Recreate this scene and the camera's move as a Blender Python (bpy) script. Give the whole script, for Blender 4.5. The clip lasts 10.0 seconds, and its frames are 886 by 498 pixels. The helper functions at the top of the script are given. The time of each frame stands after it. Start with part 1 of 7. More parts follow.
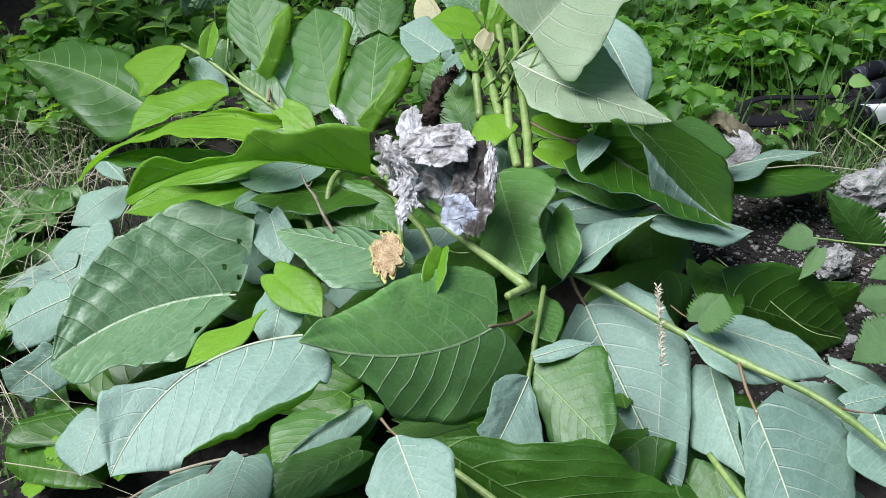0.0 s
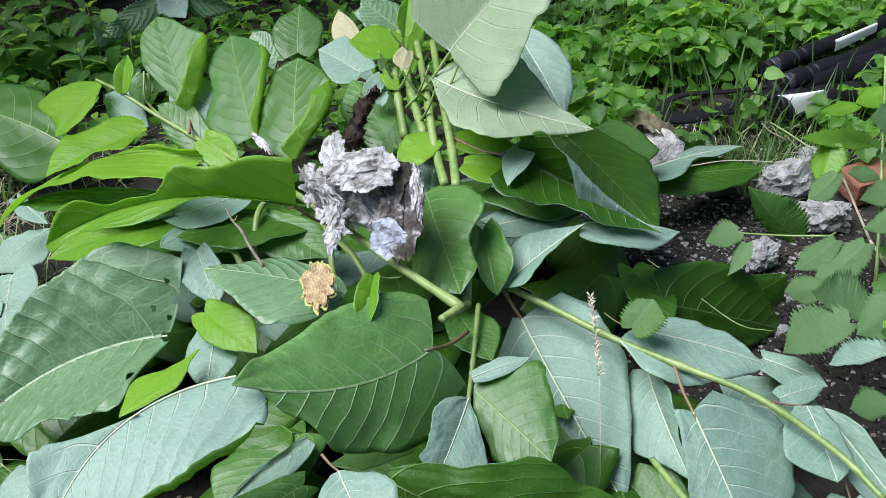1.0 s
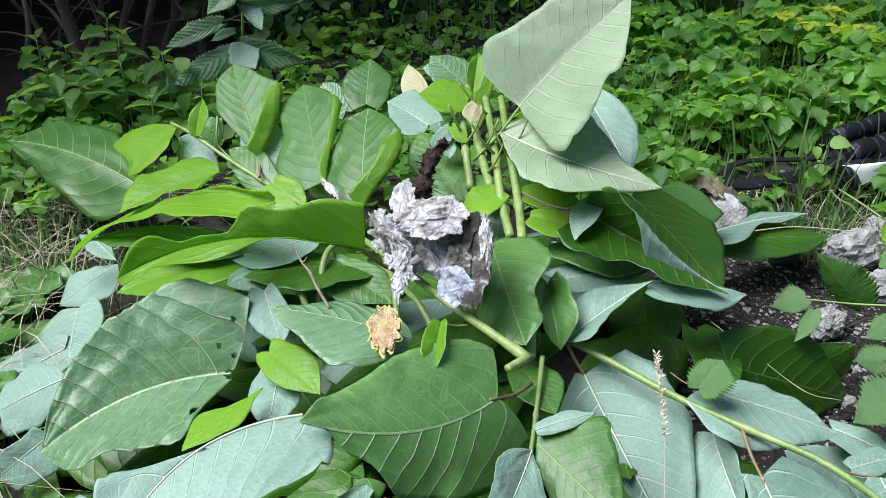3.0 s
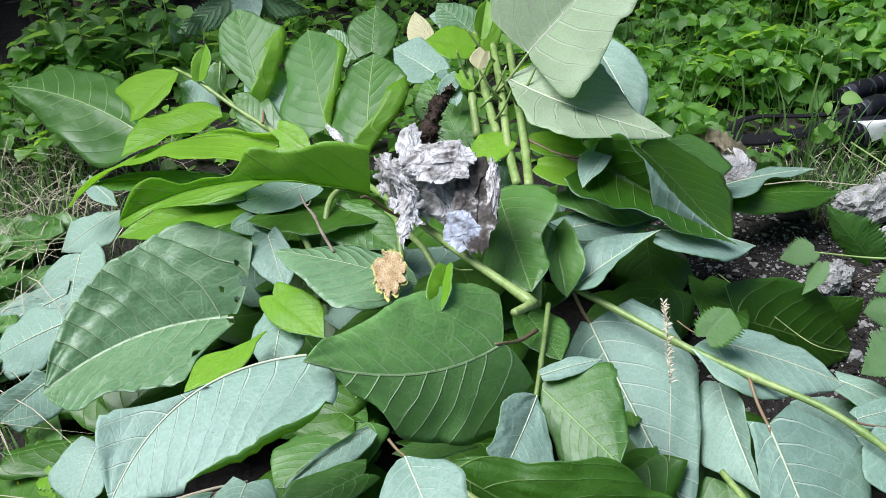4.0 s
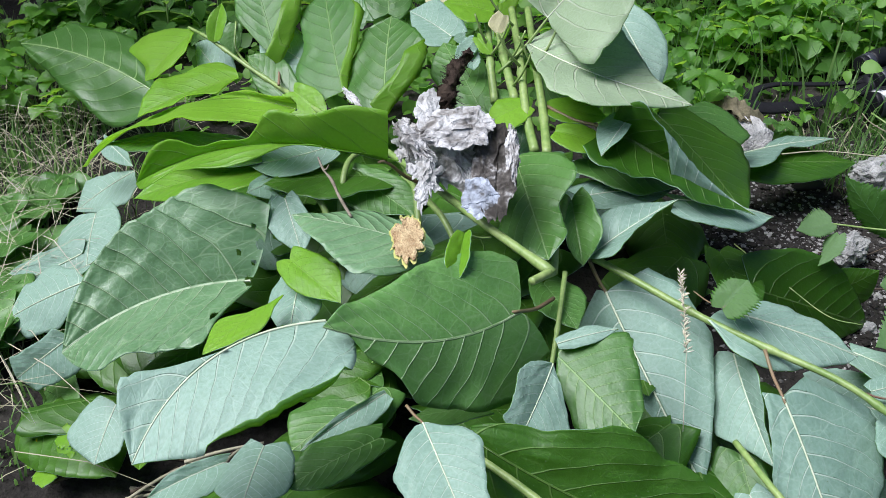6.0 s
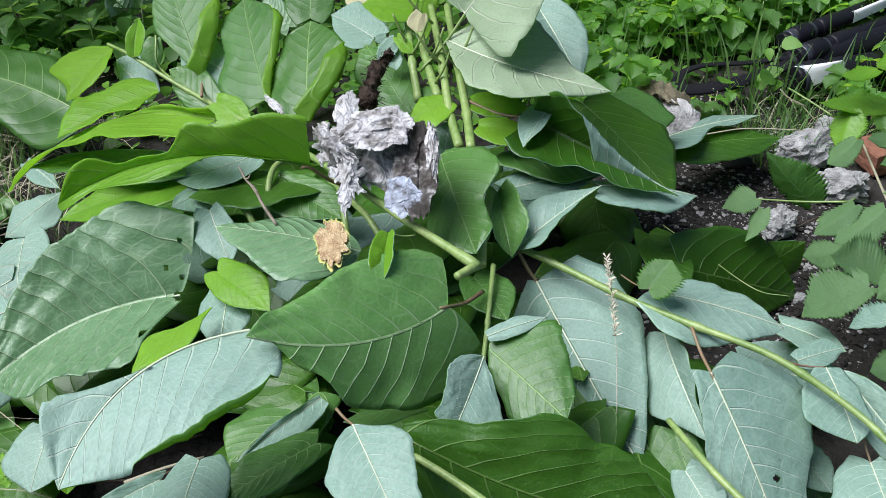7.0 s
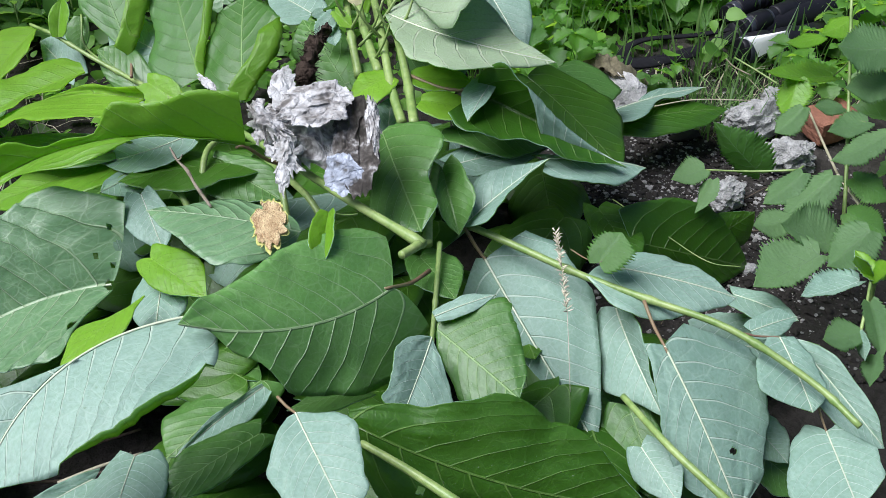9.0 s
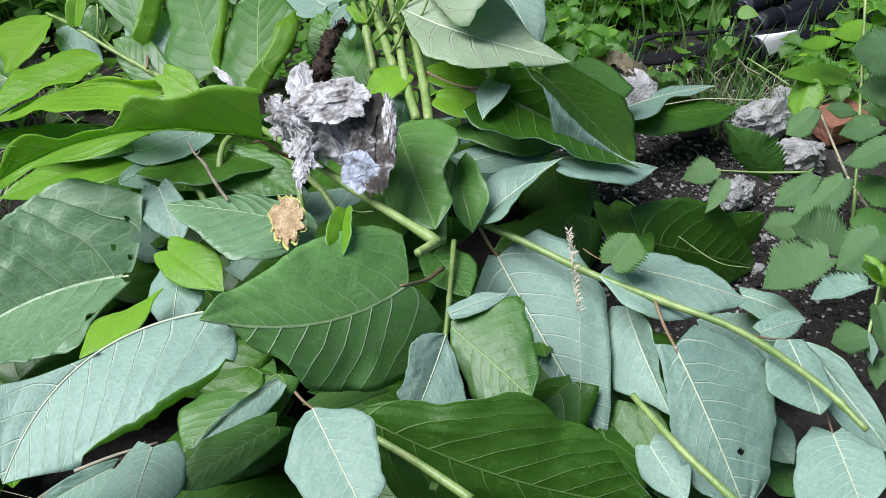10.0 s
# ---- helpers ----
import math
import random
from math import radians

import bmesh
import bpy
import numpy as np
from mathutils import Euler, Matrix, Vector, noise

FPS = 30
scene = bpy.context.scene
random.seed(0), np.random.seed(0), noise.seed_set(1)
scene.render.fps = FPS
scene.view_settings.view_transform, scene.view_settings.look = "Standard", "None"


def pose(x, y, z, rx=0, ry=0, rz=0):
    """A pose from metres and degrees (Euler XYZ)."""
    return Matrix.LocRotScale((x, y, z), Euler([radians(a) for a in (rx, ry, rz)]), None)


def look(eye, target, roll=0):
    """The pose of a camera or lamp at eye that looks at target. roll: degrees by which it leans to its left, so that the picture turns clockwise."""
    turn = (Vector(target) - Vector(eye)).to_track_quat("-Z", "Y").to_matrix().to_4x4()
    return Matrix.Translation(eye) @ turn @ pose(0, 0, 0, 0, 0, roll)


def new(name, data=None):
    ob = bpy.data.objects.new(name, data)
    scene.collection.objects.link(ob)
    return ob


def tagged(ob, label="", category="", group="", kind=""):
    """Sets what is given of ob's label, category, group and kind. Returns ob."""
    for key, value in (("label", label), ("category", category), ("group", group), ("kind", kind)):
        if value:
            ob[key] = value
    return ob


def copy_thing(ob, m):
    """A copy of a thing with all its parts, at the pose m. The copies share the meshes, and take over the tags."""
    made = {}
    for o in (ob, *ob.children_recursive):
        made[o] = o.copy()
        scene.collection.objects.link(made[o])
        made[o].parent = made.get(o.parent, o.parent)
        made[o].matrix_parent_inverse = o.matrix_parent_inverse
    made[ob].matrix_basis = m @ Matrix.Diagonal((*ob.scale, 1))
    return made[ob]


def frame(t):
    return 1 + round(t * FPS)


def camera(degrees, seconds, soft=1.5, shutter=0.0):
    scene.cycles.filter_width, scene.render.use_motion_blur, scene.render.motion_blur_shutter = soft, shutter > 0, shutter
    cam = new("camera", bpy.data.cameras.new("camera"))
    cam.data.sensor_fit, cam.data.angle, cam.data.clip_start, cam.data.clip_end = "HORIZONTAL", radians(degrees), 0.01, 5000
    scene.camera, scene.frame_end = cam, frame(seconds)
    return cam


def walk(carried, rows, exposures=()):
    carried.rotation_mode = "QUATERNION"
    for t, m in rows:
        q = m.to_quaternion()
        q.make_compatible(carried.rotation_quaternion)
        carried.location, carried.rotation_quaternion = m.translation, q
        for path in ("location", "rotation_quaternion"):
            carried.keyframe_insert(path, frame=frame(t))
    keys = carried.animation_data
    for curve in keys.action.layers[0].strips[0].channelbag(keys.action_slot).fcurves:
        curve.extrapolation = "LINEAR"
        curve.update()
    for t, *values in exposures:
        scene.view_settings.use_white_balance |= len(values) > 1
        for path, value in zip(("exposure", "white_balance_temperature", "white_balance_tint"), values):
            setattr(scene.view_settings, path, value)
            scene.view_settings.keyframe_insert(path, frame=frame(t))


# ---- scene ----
EV = 0.75
cam = camera(51.4, 10.0, soft=0.45)
PATH = [
    (0, 0.0139, 0.0001, 0.8609, 0.98205, 0.00228, 0.00663),
    (0.5, 0.0370, 0.0043, 0.8624, 0.98070, 0.02321, -0.06404),
    (1, 0.0289, 0.0143, 0.8768, 0.98516, 0.02901, -0.08513),
    (1.5, 0.0151, 0.0131, 0.9105, 1.01487, 0.02809, -0.08142),
    (2, 0.0068, 0.0067, 0.9119, 1.04993, 0.02338, -0.06623),
    (3.5, -0.0034, 0.0070, 0.8431, 1.05374, 0.01304, -0.01210),
    (4, -0.0062, 0.0078, 0.8396, 1.01443, 0.00585, -0.01518),
    (4.5, -0.0151, 0.0100, 0.8350, 0.99131, -0.01037, -0.01675),
    (5, -0.0319, 0.0141, 0.8341, 0.98018, -0.03302, -0.00653),
    (6.5, 0.0012, 0.0093, 0.8481, 0.97159, 0.01572, -0.01526),
    (7, 0.0202, 0.0072, 0.8450, 0.97075, 0.02984, -0.07445),
    (7.5, 0.0182, 0.0115, 0.8421, 0.97134, 0.02308, -0.10466),
    (8, 0.0293, 0.0123, 0.8352, 0.97331, 0.02894, -0.11499),
    (8.5, 0.0363, 0.0208, 0.8215, 0.97112, 0.03249, -0.12856),
    (9, 0.0296, 0.0319, 0.8169, 0.95376, 0.02342, -0.13338),
    (9.5, 0.0201, 0.0345, 0.8255, 0.94103, 0.01410, -0.13267),
    (10, 0.0153, 0.0317, 0.8338, 0.93922, 0.01058, -0.12261),
]
walk(cam, [(t, Matrix.LocRotScale((x, y, z), Euler((rx, ry, rz)), None)) for t, x, y, z, rx, ry, rz in PATH], [(0.0, EV - 0.02, 6000, 15.0), (1.0, EV, 6000, 15.0), (2.0, EV + 0.16, 6000, 15.0), (4.5, EV + 0.05, 6000, 15.0), (7.0, EV - 0.05, 6000, 15.0), (10.0, EV - 0.03, 6000, 15.0)])

# ---- light: open shade under a bright sky, sun veiled, high to the left ----
world = bpy.data.worlds.new("sky")
scene.world = world
world.use_nodes = True
wn = world.node_tree.nodes
sky = wn.new("ShaderNodeTexSky")
sky.sky_type, sky.sun_disc = "NISHITA", False
sky.sun_elevation, sky.sun_rotation = radians(59), radians(-96)
sky.air_density, sky.dust_density, sky.ozone_density = 1.0, 3.0, 1.0
wn["Background"].inputs["Strength"].default_value = 0.062
world.node_tree.links.new(sky.outputs[0], wn["Background"].inputs["Color"])
sun = new("sun", bpy.data.lights.new("sun", "SUN"))
sun.data.energy, sun.data.angle, sun.data.color = 3.9, radians(44), (1.0, 0.99, 0.97)
sun.matrix_world = look((-1.8, -0.2, 3.2), (0, 0, 0))


# ---- materials ----
def material(name, rough=0.6, spec=0.4):
    m = bpy.data.materials.new(name)
    m.use_nodes = True
    b = m.node_tree.nodes["Principled BSDF"]
    b.inputs["Roughness"].default_value = rough
    b.inputs["Specular IOR Level"].default_value = spec
    return m, m.node_tree.nodes, m.node_tree.links, b


def node(nodes, kind, **sets):
    n = nodes.new(kind)
    for key, value in sets.items():
        if key == "op":
            n.operation = value
        elif key == "scale":
            n.inputs["Scale"].default_value = value
        elif key == "detail":
            n.inputs["Detail"].default_value = value
    return n


def calc(nodes, links, op, a, b=None):
    """A math node on two values or sockets."""
    n = nodes.new("ShaderNodeMath")
    n.operation = op
    for k, v in enumerate((a, b)):
        if v is None:
            continue
        if isinstance(v, (int, float)):
            n.inputs[k].default_value = v
        else:
            links.new(v, n.inputs[k])
    return n.outputs[0]


def ramp(nodes, links, fac, stops):
    n = nodes.new("ShaderNodeValToRGB")
    e = n.color_ramp.elements
    while len(e) < len(stops):
        e.new(0.5)
    for k, (p, c) in enumerate(stops):
        e[k].position, e[k].color = p, (*c, 1.0)
    links.new(fac, n.inputs[0])
    return n.outputs[0]


def mixed(nodes, links, fac, a, b, how="MIX"):
    n = nodes.new("ShaderNodeMix")
    n.data_type, n.blend_type = "RGBA", how
    for k, v in ((0, fac), (6, a), (7, b)):
        if isinstance(v, (int, float)):
            n.inputs[k].default_value = v
        elif isinstance(v, tuple):
            n.inputs[k].default_value = (*v, 1.0)
        else:
            links.new(v, n.inputs[k])
    return n.outputs[2]


def leaf_material(name, dark, light, vein, glow, rough, spec, through_part, vein_part, relief, count=9.0, spots=0.4, pillow_part=1.0, net_part=1.0, vein_wide=1.0):
    """A leaf's skin: side veins from the layer 'leaf' (along, across), fine net from the layer 'size' (metres)."""
    m, n, l, b = material(name, rough, spec)
    uv = n.new("ShaderNodeUVMap")
    uv.uv_map = "leaf"
    sep = n.new("ShaderNodeSeparateXYZ")
    l.new(uv.outputs[0], sep.inputs[0])
    size = n.new("ShaderNodeUVMap")
    size.uv_map = "size"
    info = n.new("ShaderNodeObjectInfo")
    shift = n.new("ShaderNodeVectorMath")
    shift.operation = "ADD"
    l.new(size.outputs[0], shift.inputs[0])
    spread = n.new("ShaderNodeCombineXYZ")
    l.new(calc(n, l, "MULTIPLY", info.outputs["Random"], 40.0), spread.inputs[0])
    l.new(spread.outputs[0], shift.inputs[1])
    wob = node(n, "ShaderNodeTexNoise", scale=16.0, detail=2.0)
    l.new(shift.outputs[0], wob.inputs["Vector"])
    side = calc(n, l, "ABSOLUTE", sep.outputs[1])
    # side veins leave the midrib at a slant that steepens towards the tip, and arch forward
    slant = calc(n, l, "ADD", calc(n, l, "MULTIPLY", sep.outputs[0], 0.24), 0.13)
    lean = calc(n, l, "ADD", calc(n, l, "MULTIPLY", side, slant), calc(n, l, "MULTIPLY", calc(n, l, "POWER", side, 2.2), 0.13))
    along = calc(n, l, "ADD", calc(n, l, "SUBTRACT", sep.outputs[0], lean), calc(n, l, "MULTIPLY", wob.outputs[0], 0.045))
    along = calc(n, l, "ADD", calc(n, l, "MULTIPLY", along, count), calc(n, l, "MULTIPLY", calc(n, l, "SIGN", sep.outputs[1]), 0.22))
    gap = calc(n, l, "PINGPONG", along, 0.5)
    thick = calc(n, l, "ADD", calc(n, l, "MULTIPLY", calc(n, l, "MAXIMUM", calc(n, l, "SUBTRACT", 1.0, side), 0.0), 0.03 * vein_wide), 0.016 * vein_wide)
    line = calc(n, l, "SUBTRACT", 1.0, calc(n, l, "DIVIDE", gap, thick))
    line = calc(n, l, "MINIMUM", calc(n, l, "MULTIPLY", calc(n, l, "MAXIMUM", line, 0.0), 2.2), 1.0)
    line = calc(n, l, "MULTIPLY", line, calc(n, l, "SUBTRACT", 1.0, calc(n, l, "MULTIPLY", calc(n, l, "MINIMUM", side, 1.0), 0.55)))
    mid = calc(n, l, "MINIMUM", calc(n, l, "MULTIPLY", calc(n, l, "MAXIMUM", calc(n, l, "SUBTRACT", 1.0, calc(n, l, "DIVIDE", side, 0.02)), 0.0), 2.0), 1.0)
    warp = n.new("ShaderNodeVectorMath")
    warp.operation = "MULTIPLY_ADD"
    l.new(wob.outputs[1], warp.inputs[0])
    warp.inputs[1].default_value = (0.02, 0.02, 0.0)
    l.new(shift.outputs[0], warp.inputs[2])
    nets = []
    for scale, sharp in ((95.0, 18.0), (44.0, 26.0)):
        net = n.new("ShaderNodeTexVoronoi")
        net.feature = "DISTANCE_TO_EDGE"
        net.inputs["Scale"].default_value = scale
        l.new(warp.outputs[0], net.inputs["Vector"])
        nets.append(calc(n, l, "MAXIMUM", calc(n, l, "SUBTRACT", 1.0, calc(n, l, "MULTIPLY", net.outputs[0], sharp)), 0.0))
    mesh_line = calc(n, l, "MAXIMUM", calc(n, l, "MULTIPLY", nets[0], 0.55), nets[1])
    veins = calc(n, l, "MAXIMUM", calc(n, l, "MAXIMUM", line, mid), calc(n, l, "MULTIPLY", mesh_line, 0.24 * net_part))
    ridges = calc(n, l, "MAXIMUM", calc(n, l, "MAXIMUM", line, mid), calc(n, l, "MULTIPLY", mesh_line, 0.07))
    patch = node(n, "ShaderNodeTexNoise", scale=14.0, detail=5.0)
    l.new(shift.outputs[0], patch.inputs["Vector"])
    tone = ramp(n, l, calc(n, l, "ADD", calc(n, l, "MULTIPLY", info.outputs["Random"], 0.4), calc(n, l, "MULTIPLY", patch.outputs[0], 0.6)), ((0.25, dark), (0.75, light)))
    fine = node(n, "ShaderNodeTexNoise", scale=260.0, detail=3.0)
    l.new(shift.outputs[0], fine.inputs["Vector"])
    tone = mixed(n, l, calc(n, l, "MULTIPLY", ramp(n, l, fine.outputs[0], ((0.35, (0, 0, 0)), (0.7, (1, 1, 1)))), 0.3), tone, dark, "MULTIPLY")
    speck = node(n, "ShaderNodeTexNoise", scale=130.0, detail=3.0)
    l.new(shift.outputs[0], speck.inputs["Vector"])
    tone = mixed(n, l, calc(n, l, "MULTIPLY", ramp(n, l, speck.outputs[0], ((0.7, (0, 0, 0)), (0.76, (1, 1, 1)))), spots), tone, (0.05, 0.04, 0.015))
    dust = node(n, "ShaderNodeTexNoise", scale=340.0, detail=2.0)
    l.new(shift.outputs[0], dust.inputs["Vector"])
    tone = mixed(n, l, calc(n, l, "MULTIPLY", ramp(n, l, dust.outputs[0], ((0.7, (0, 0, 0)), (0.76, (1, 1, 1)))), 0.3), tone, (0.5, 0.54, 0.42))
    colour = mixed(n, l, calc(n, l, "MULTIPLY", veins, vein_part), tone, vein)
    l.new(colour, b.inputs["Base Color"])
    metres = n.new("ShaderNodeSeparateXYZ")
    l.new(size.outputs[0], metres.inputs[0])
    length = calc(n, l, "DIVIDE", metres.outputs[0], calc(n, l, "ADD", sep.outputs[0], 0.002))
    large = calc(n, l, "POWER", calc(n, l, "MINIMUM", calc(n, l, "DIVIDE", length, 0.2), 1.0), 1.6)
    pillow = calc(n, l, "MULTIPLY", calc(n, l, "POWER", calc(n, l, "MINIMUM", gap, 0.4), 0.5), calc(n, l, "MULTIPLY", large, pillow_part))
    height = calc(n, l, "ADD", pillow, calc(n, l, "MULTIPLY", calc(n, l, "MULTIPLY", ridges, large), relief))
    height = calc(n, l, "ADD", height, calc(n, l, "MULTIPLY", fine.outputs[0], 0.15))
    height = calc(n, l, "ADD", height, calc(n, l, "MULTIPLY", patch.outputs[0], 1.3))
    bump = n.new("ShaderNodeBump")
    bump.inputs["Strength"].default_value, bump.inputs["Distance"].default_value = 0.75, 0.0032
    l.new(height, bump.inputs["Height"])
    l.new(bump.outputs[0], b.inputs["Normal"])
    rough_map = calc(n, l, "ADD", calc(n, l, "MULTIPLY", patch.outputs[0], 0.25), rough - 0.12)
    l.new(rough_map, b.inputs["Roughness"])
    tr = n.new("ShaderNodeBsdfTranslucent")
    l.new(mixed(n, l, calc(n, l, "MULTIPLY", veins, 0.35), glow, tuple(0.45 * c for c in glow)), tr.inputs["Color"])
    l.new(bump.outputs[0], tr.inputs["Normal"])
    mix = n.new("ShaderNodeMixShader")
    mix.inputs[0].default_value = through_part
    l.new(b.outputs[0], mix.inputs[1])
    l.new(tr.outputs[0], mix.inputs[2])
    l.new(mix.outputs[0], n["Material Output"].inputs["Surface"])
    return m


UPPER = leaf_material("leaf_upper", (0.046, 0.13, 0.022), (0.09, 0.21, 0.045), (0.24, 0.38, 0.13), (0.45, 0.85, 0.04), 0.42, 0.55, 0.22, 0.85, -0.5, pillow_part=0.45, net_part=0.6)
# brighter, yellower copy of the underside; light from behind is in the colour
WARM_BACKLIT = leaf_material("leaf_under_backlit", (0.33, 0.42, 0.28), (0.44, 0.53, 0.37), (0.6, 0.66, 0.48), (0.5, 0.9, 0.08), 0.5, 0.35, 0.4, 1.0, 1.2, 9.0, pillow_part=0.6, net_part=0.9, vein_wide=1.5)
HERB = leaf_material("herb_leaf", (0.06, 0.17, 0.02), (0.13, 0.29, 0.045), (0.15, 0.3, 0.07), (0.5, 0.9, 0.06), 0.45, 0.4, 0.38, 0.35, -0.3, 4.0, pillow_part=0.3)
# upper skin made paler and greyer: the sky's sheen is in the base colour
GREY_SHEEN = leaf_material("leaf_grey_sheen", (0.088, 0.19, 0.08), (0.168, 0.3, 0.156), (0.36, 0.47, 0.28), (0.5, 0.85, 0.06), 0.44, 0.6, 0.2, 0.85, -0.5, pillow_part=1.5, net_part=1.8)
UNDER = leaf_material("leaf_under", (0.19, 0.305, 0.242), (0.275, 0.405, 0.33), (0.46, 0.58, 0.46), (0.5, 0.9, 0.08), 0.5, 0.35, 0.22, 1.0, 0.9, pillow_part=0.4, net_part=0.9, vein_wide=1.25)
# young leaf green, brightened to carry light shining through rolled flaps
YOUNG_BACKLIT = leaf_material("leaf_young_backlit", (0.125, 0.27, 0.018), (0.225, 0.39, 0.04), (0.26, 0.4, 0.1), (0.66, 0.98, 0.05), 0.42, 0.45, 0.5, 0.5, -0.2, pillow_part=0.25)
PALE = leaf_material("leaf_light", (0.07, 0.165, 0.05), (0.13, 0.25, 0.09), (0.22, 0.33, 0.14), (0.58, 0.92, 0.1), 0.45, 0.5, 0.42, 0.8, -0.3, pillow_part=0.4)
MIDGREEN = leaf_material("leaf_mid_green", (0.1, 0.235, 0.014), (0.172, 0.335, 0.028), (0.27, 0.43, 0.1), (0.52, 0.9, 0.04), 0.42, 0.5, 0.42, 0.7, -0.4, pillow_part=0.4)
# deep leaf green with shade put into the colour, for gaps and shaded faces
DEEP_SHADED = leaf_material("leaf_deep_shaded", (0.024, 0.085, 0.005), (0.05, 0.135, 0.01), (0.15, 0.26, 0.06), (0.5, 0.88, 0.03), 0.42, 0.5, 0.25, 0.7, -0.5, pillow_part=0.45)
# lighter copy of the upper skin; the heart leaf's gloss is in the colour
SATIN_LIT = leaf_material("leaf_satin_lit", (0.112, 0.265, 0.064), (0.2, 0.37, 0.122), (0.33, 0.47, 0.23), (0.45, 0.85, 0.04), 0.4, 0.6, 0.22, 0.85, -0.3, pillow_part=0.5, net_part=1.3)
YELLOW = leaf_material("leaf_yellowing", (0.25, 0.32, 0.02), (0.42, 0.46, 0.05), (0.45, 0.5, 0.15), (0.8, 0.9, 0.1), 0.5, 0.4, 0.4, 0.5, -0.3)
CREAM = leaf_material("leaf_withered", (0.5, 0.48, 0.28), (0.7, 0.66, 0.42), (0.6, 0.58, 0.4), (0.7, 0.7, 0.3), 0.6, 0.3, 0.35, 0.5, 0.5, spots=0.8)
NETTLE = leaf_material("leaf_nettle", (0.038, 0.115, 0.018), (0.09, 0.195, 0.042), (0.13, 0.25, 0.09), (0.4, 0.75, 0.1), 0.5, 0.4, 0.38, 0.7, -0.5, 7.0, pillow_part=0.45)
NETTLE_UNDER = leaf_material("leaf_nettle_under", (0.1, 0.19, 0.08), (0.15, 0.25, 0.11), (0.2, 0.3, 0.15), (0.4, 0.75, 0.1), 0.55, 0.3, 0.38, 0.4, 0.3, 6.0, pillow_part=0.3)
SKINS = {"K": (DEEP_SHADED, UNDER), "W": (WARM_BACKLIT, UPPER), "S": (GREY_SHEEN, UNDER), "U": (UPPER, UNDER), "D": (UNDER, UPPER), "Y": (YOUNG_BACKLIT, UNDER), "C": (CREAM, CREAM), "N": (NETTLE, NETTLE_UNDER), "G": (YOUNG_BACKLIT, YOUNG_BACKLIT), "P": (PALE, YOUNG_BACKLIT), "V": (UPPER, YOUNG_BACKLIT), "M": (MIDGREEN, UNDER), "L": (MIDGREEN, MIDGREEN), "H": (SATIN_LIT, UNDER)}


def mottled(name, a, b, scale, rough=0.7, spec=0.3, bump=0.4, depth=0.003, grain=8.0, through_part=0.0, metal=0.0, vary=0.0):
    """A surface of two colours at two scales with relief; vary: how far single objects or loose pieces differ."""
    m, n, l, p = material(name, rough, spec)
    p.inputs["Metallic"].default_value = metal
    co = n.new("ShaderNodeTexCoord")
    big = node(n, "ShaderNodeTexNoise", scale=scale, detail=6.0)
    fine = node(n, "ShaderNodeTexNoise", scale=scale * grain, detail=5.0)
    for t in (big, fine):
        l.new(co.outputs["Object"], t.inputs["Vector"])
    fac = calc(n, l, "ADD", calc(n, l, "MULTIPLY", big.outputs[0], 0.6), calc(n, l, "MULTIPLY", fine.outputs[0], 0.4))
    if vary:
        geo = n.new("ShaderNodeNewGeometry")
        info = n.new("ShaderNodeObjectInfo")
        own = calc(n, l, "FRACT", calc(n, l, "ADD", geo.outputs["Random Per Island"], info.outputs["Random"]))
        fac = calc(n, l, "ADD", calc(n, l, "MULTIPLY", fac, 1.0 - vary), calc(n, l, "MULTIPLY", own, vary))
    l.new(ramp(n, l, fac, ((0.3, a), (0.7, b))), p.inputs["Base Color"])
    bm = n.new("ShaderNodeBump")
    bm.inputs["Strength"].default_value, bm.inputs["Distance"].default_value = bump, depth
    l.new(calc(n, l, "ADD", big.outputs[0], calc(n, l, "MULTIPLY", fine.outputs[0], 0.5)), bm.inputs["Height"])
    l.new(bm.outputs[0], p.inputs["Normal"])
    if through_part:
        tr = n.new("ShaderNodeBsdfTranslucent")
        l.new(mixed(n, l, fac, tuple(min(1, 3.5 * c) for c in a), tuple(min(1, 3.5 * c) for c in b)), tr.inputs["Color"])
        mix = n.new("ShaderNodeMixShader")
        mix.inputs[0].default_value = through_part
        l.new(p.outputs[0], mix.inputs[1])
        l.new(tr.outputs[0], mix.inputs[2])
        l.new(mix.outputs[0], n["Material Output"].inputs["Surface"])
    return m


STEM = mottled("stem_green", (0.09, 0.18, 0.032), (0.29, 0.37, 0.13), 34.0, 0.42, 0.45, 0.4, 0.001, 5.0)
PETIOLE = mottled("petiole_red", (0.16, 0.16, 0.07), (0.2, 0.1, 0.07), 25.0, 0.5, 0.4, 0.2, 0.0006)
RIB = mottled("midrib", (0.4, 0.47, 0.3), (0.58, 0.63, 0.46), 40.0, 0.5, 0.4, 0.2, 0.0005)
SOIL = mottled("soil", (0.012, 0.0105, 0.009), (0.046, 0.042, 0.037), 11.0, 0.95, 0.15, 1.0, 0.014, 9.0)
GRAVEL = mottled("gravel_stone", (0.03, 0.028, 0.026), (0.3, 0.29, 0.275), 40.0, 0.9, 0.2, 0.5, 0.002, 6.0, vary=0.75)
CONCRETE = mottled("concrete_rubble", (0.13, 0.13, 0.125), (0.5, 0.5, 0.48), 60.0, 0.95, 0.15, 1.0, 0.008, 6.0)
MORTAR = mottled("mortar_lump", (0.32, 0.31, 0.29), (0.66, 0.65, 0.62), 50.0, 0.9, 0.2, 1.0, 0.005, 5.0)
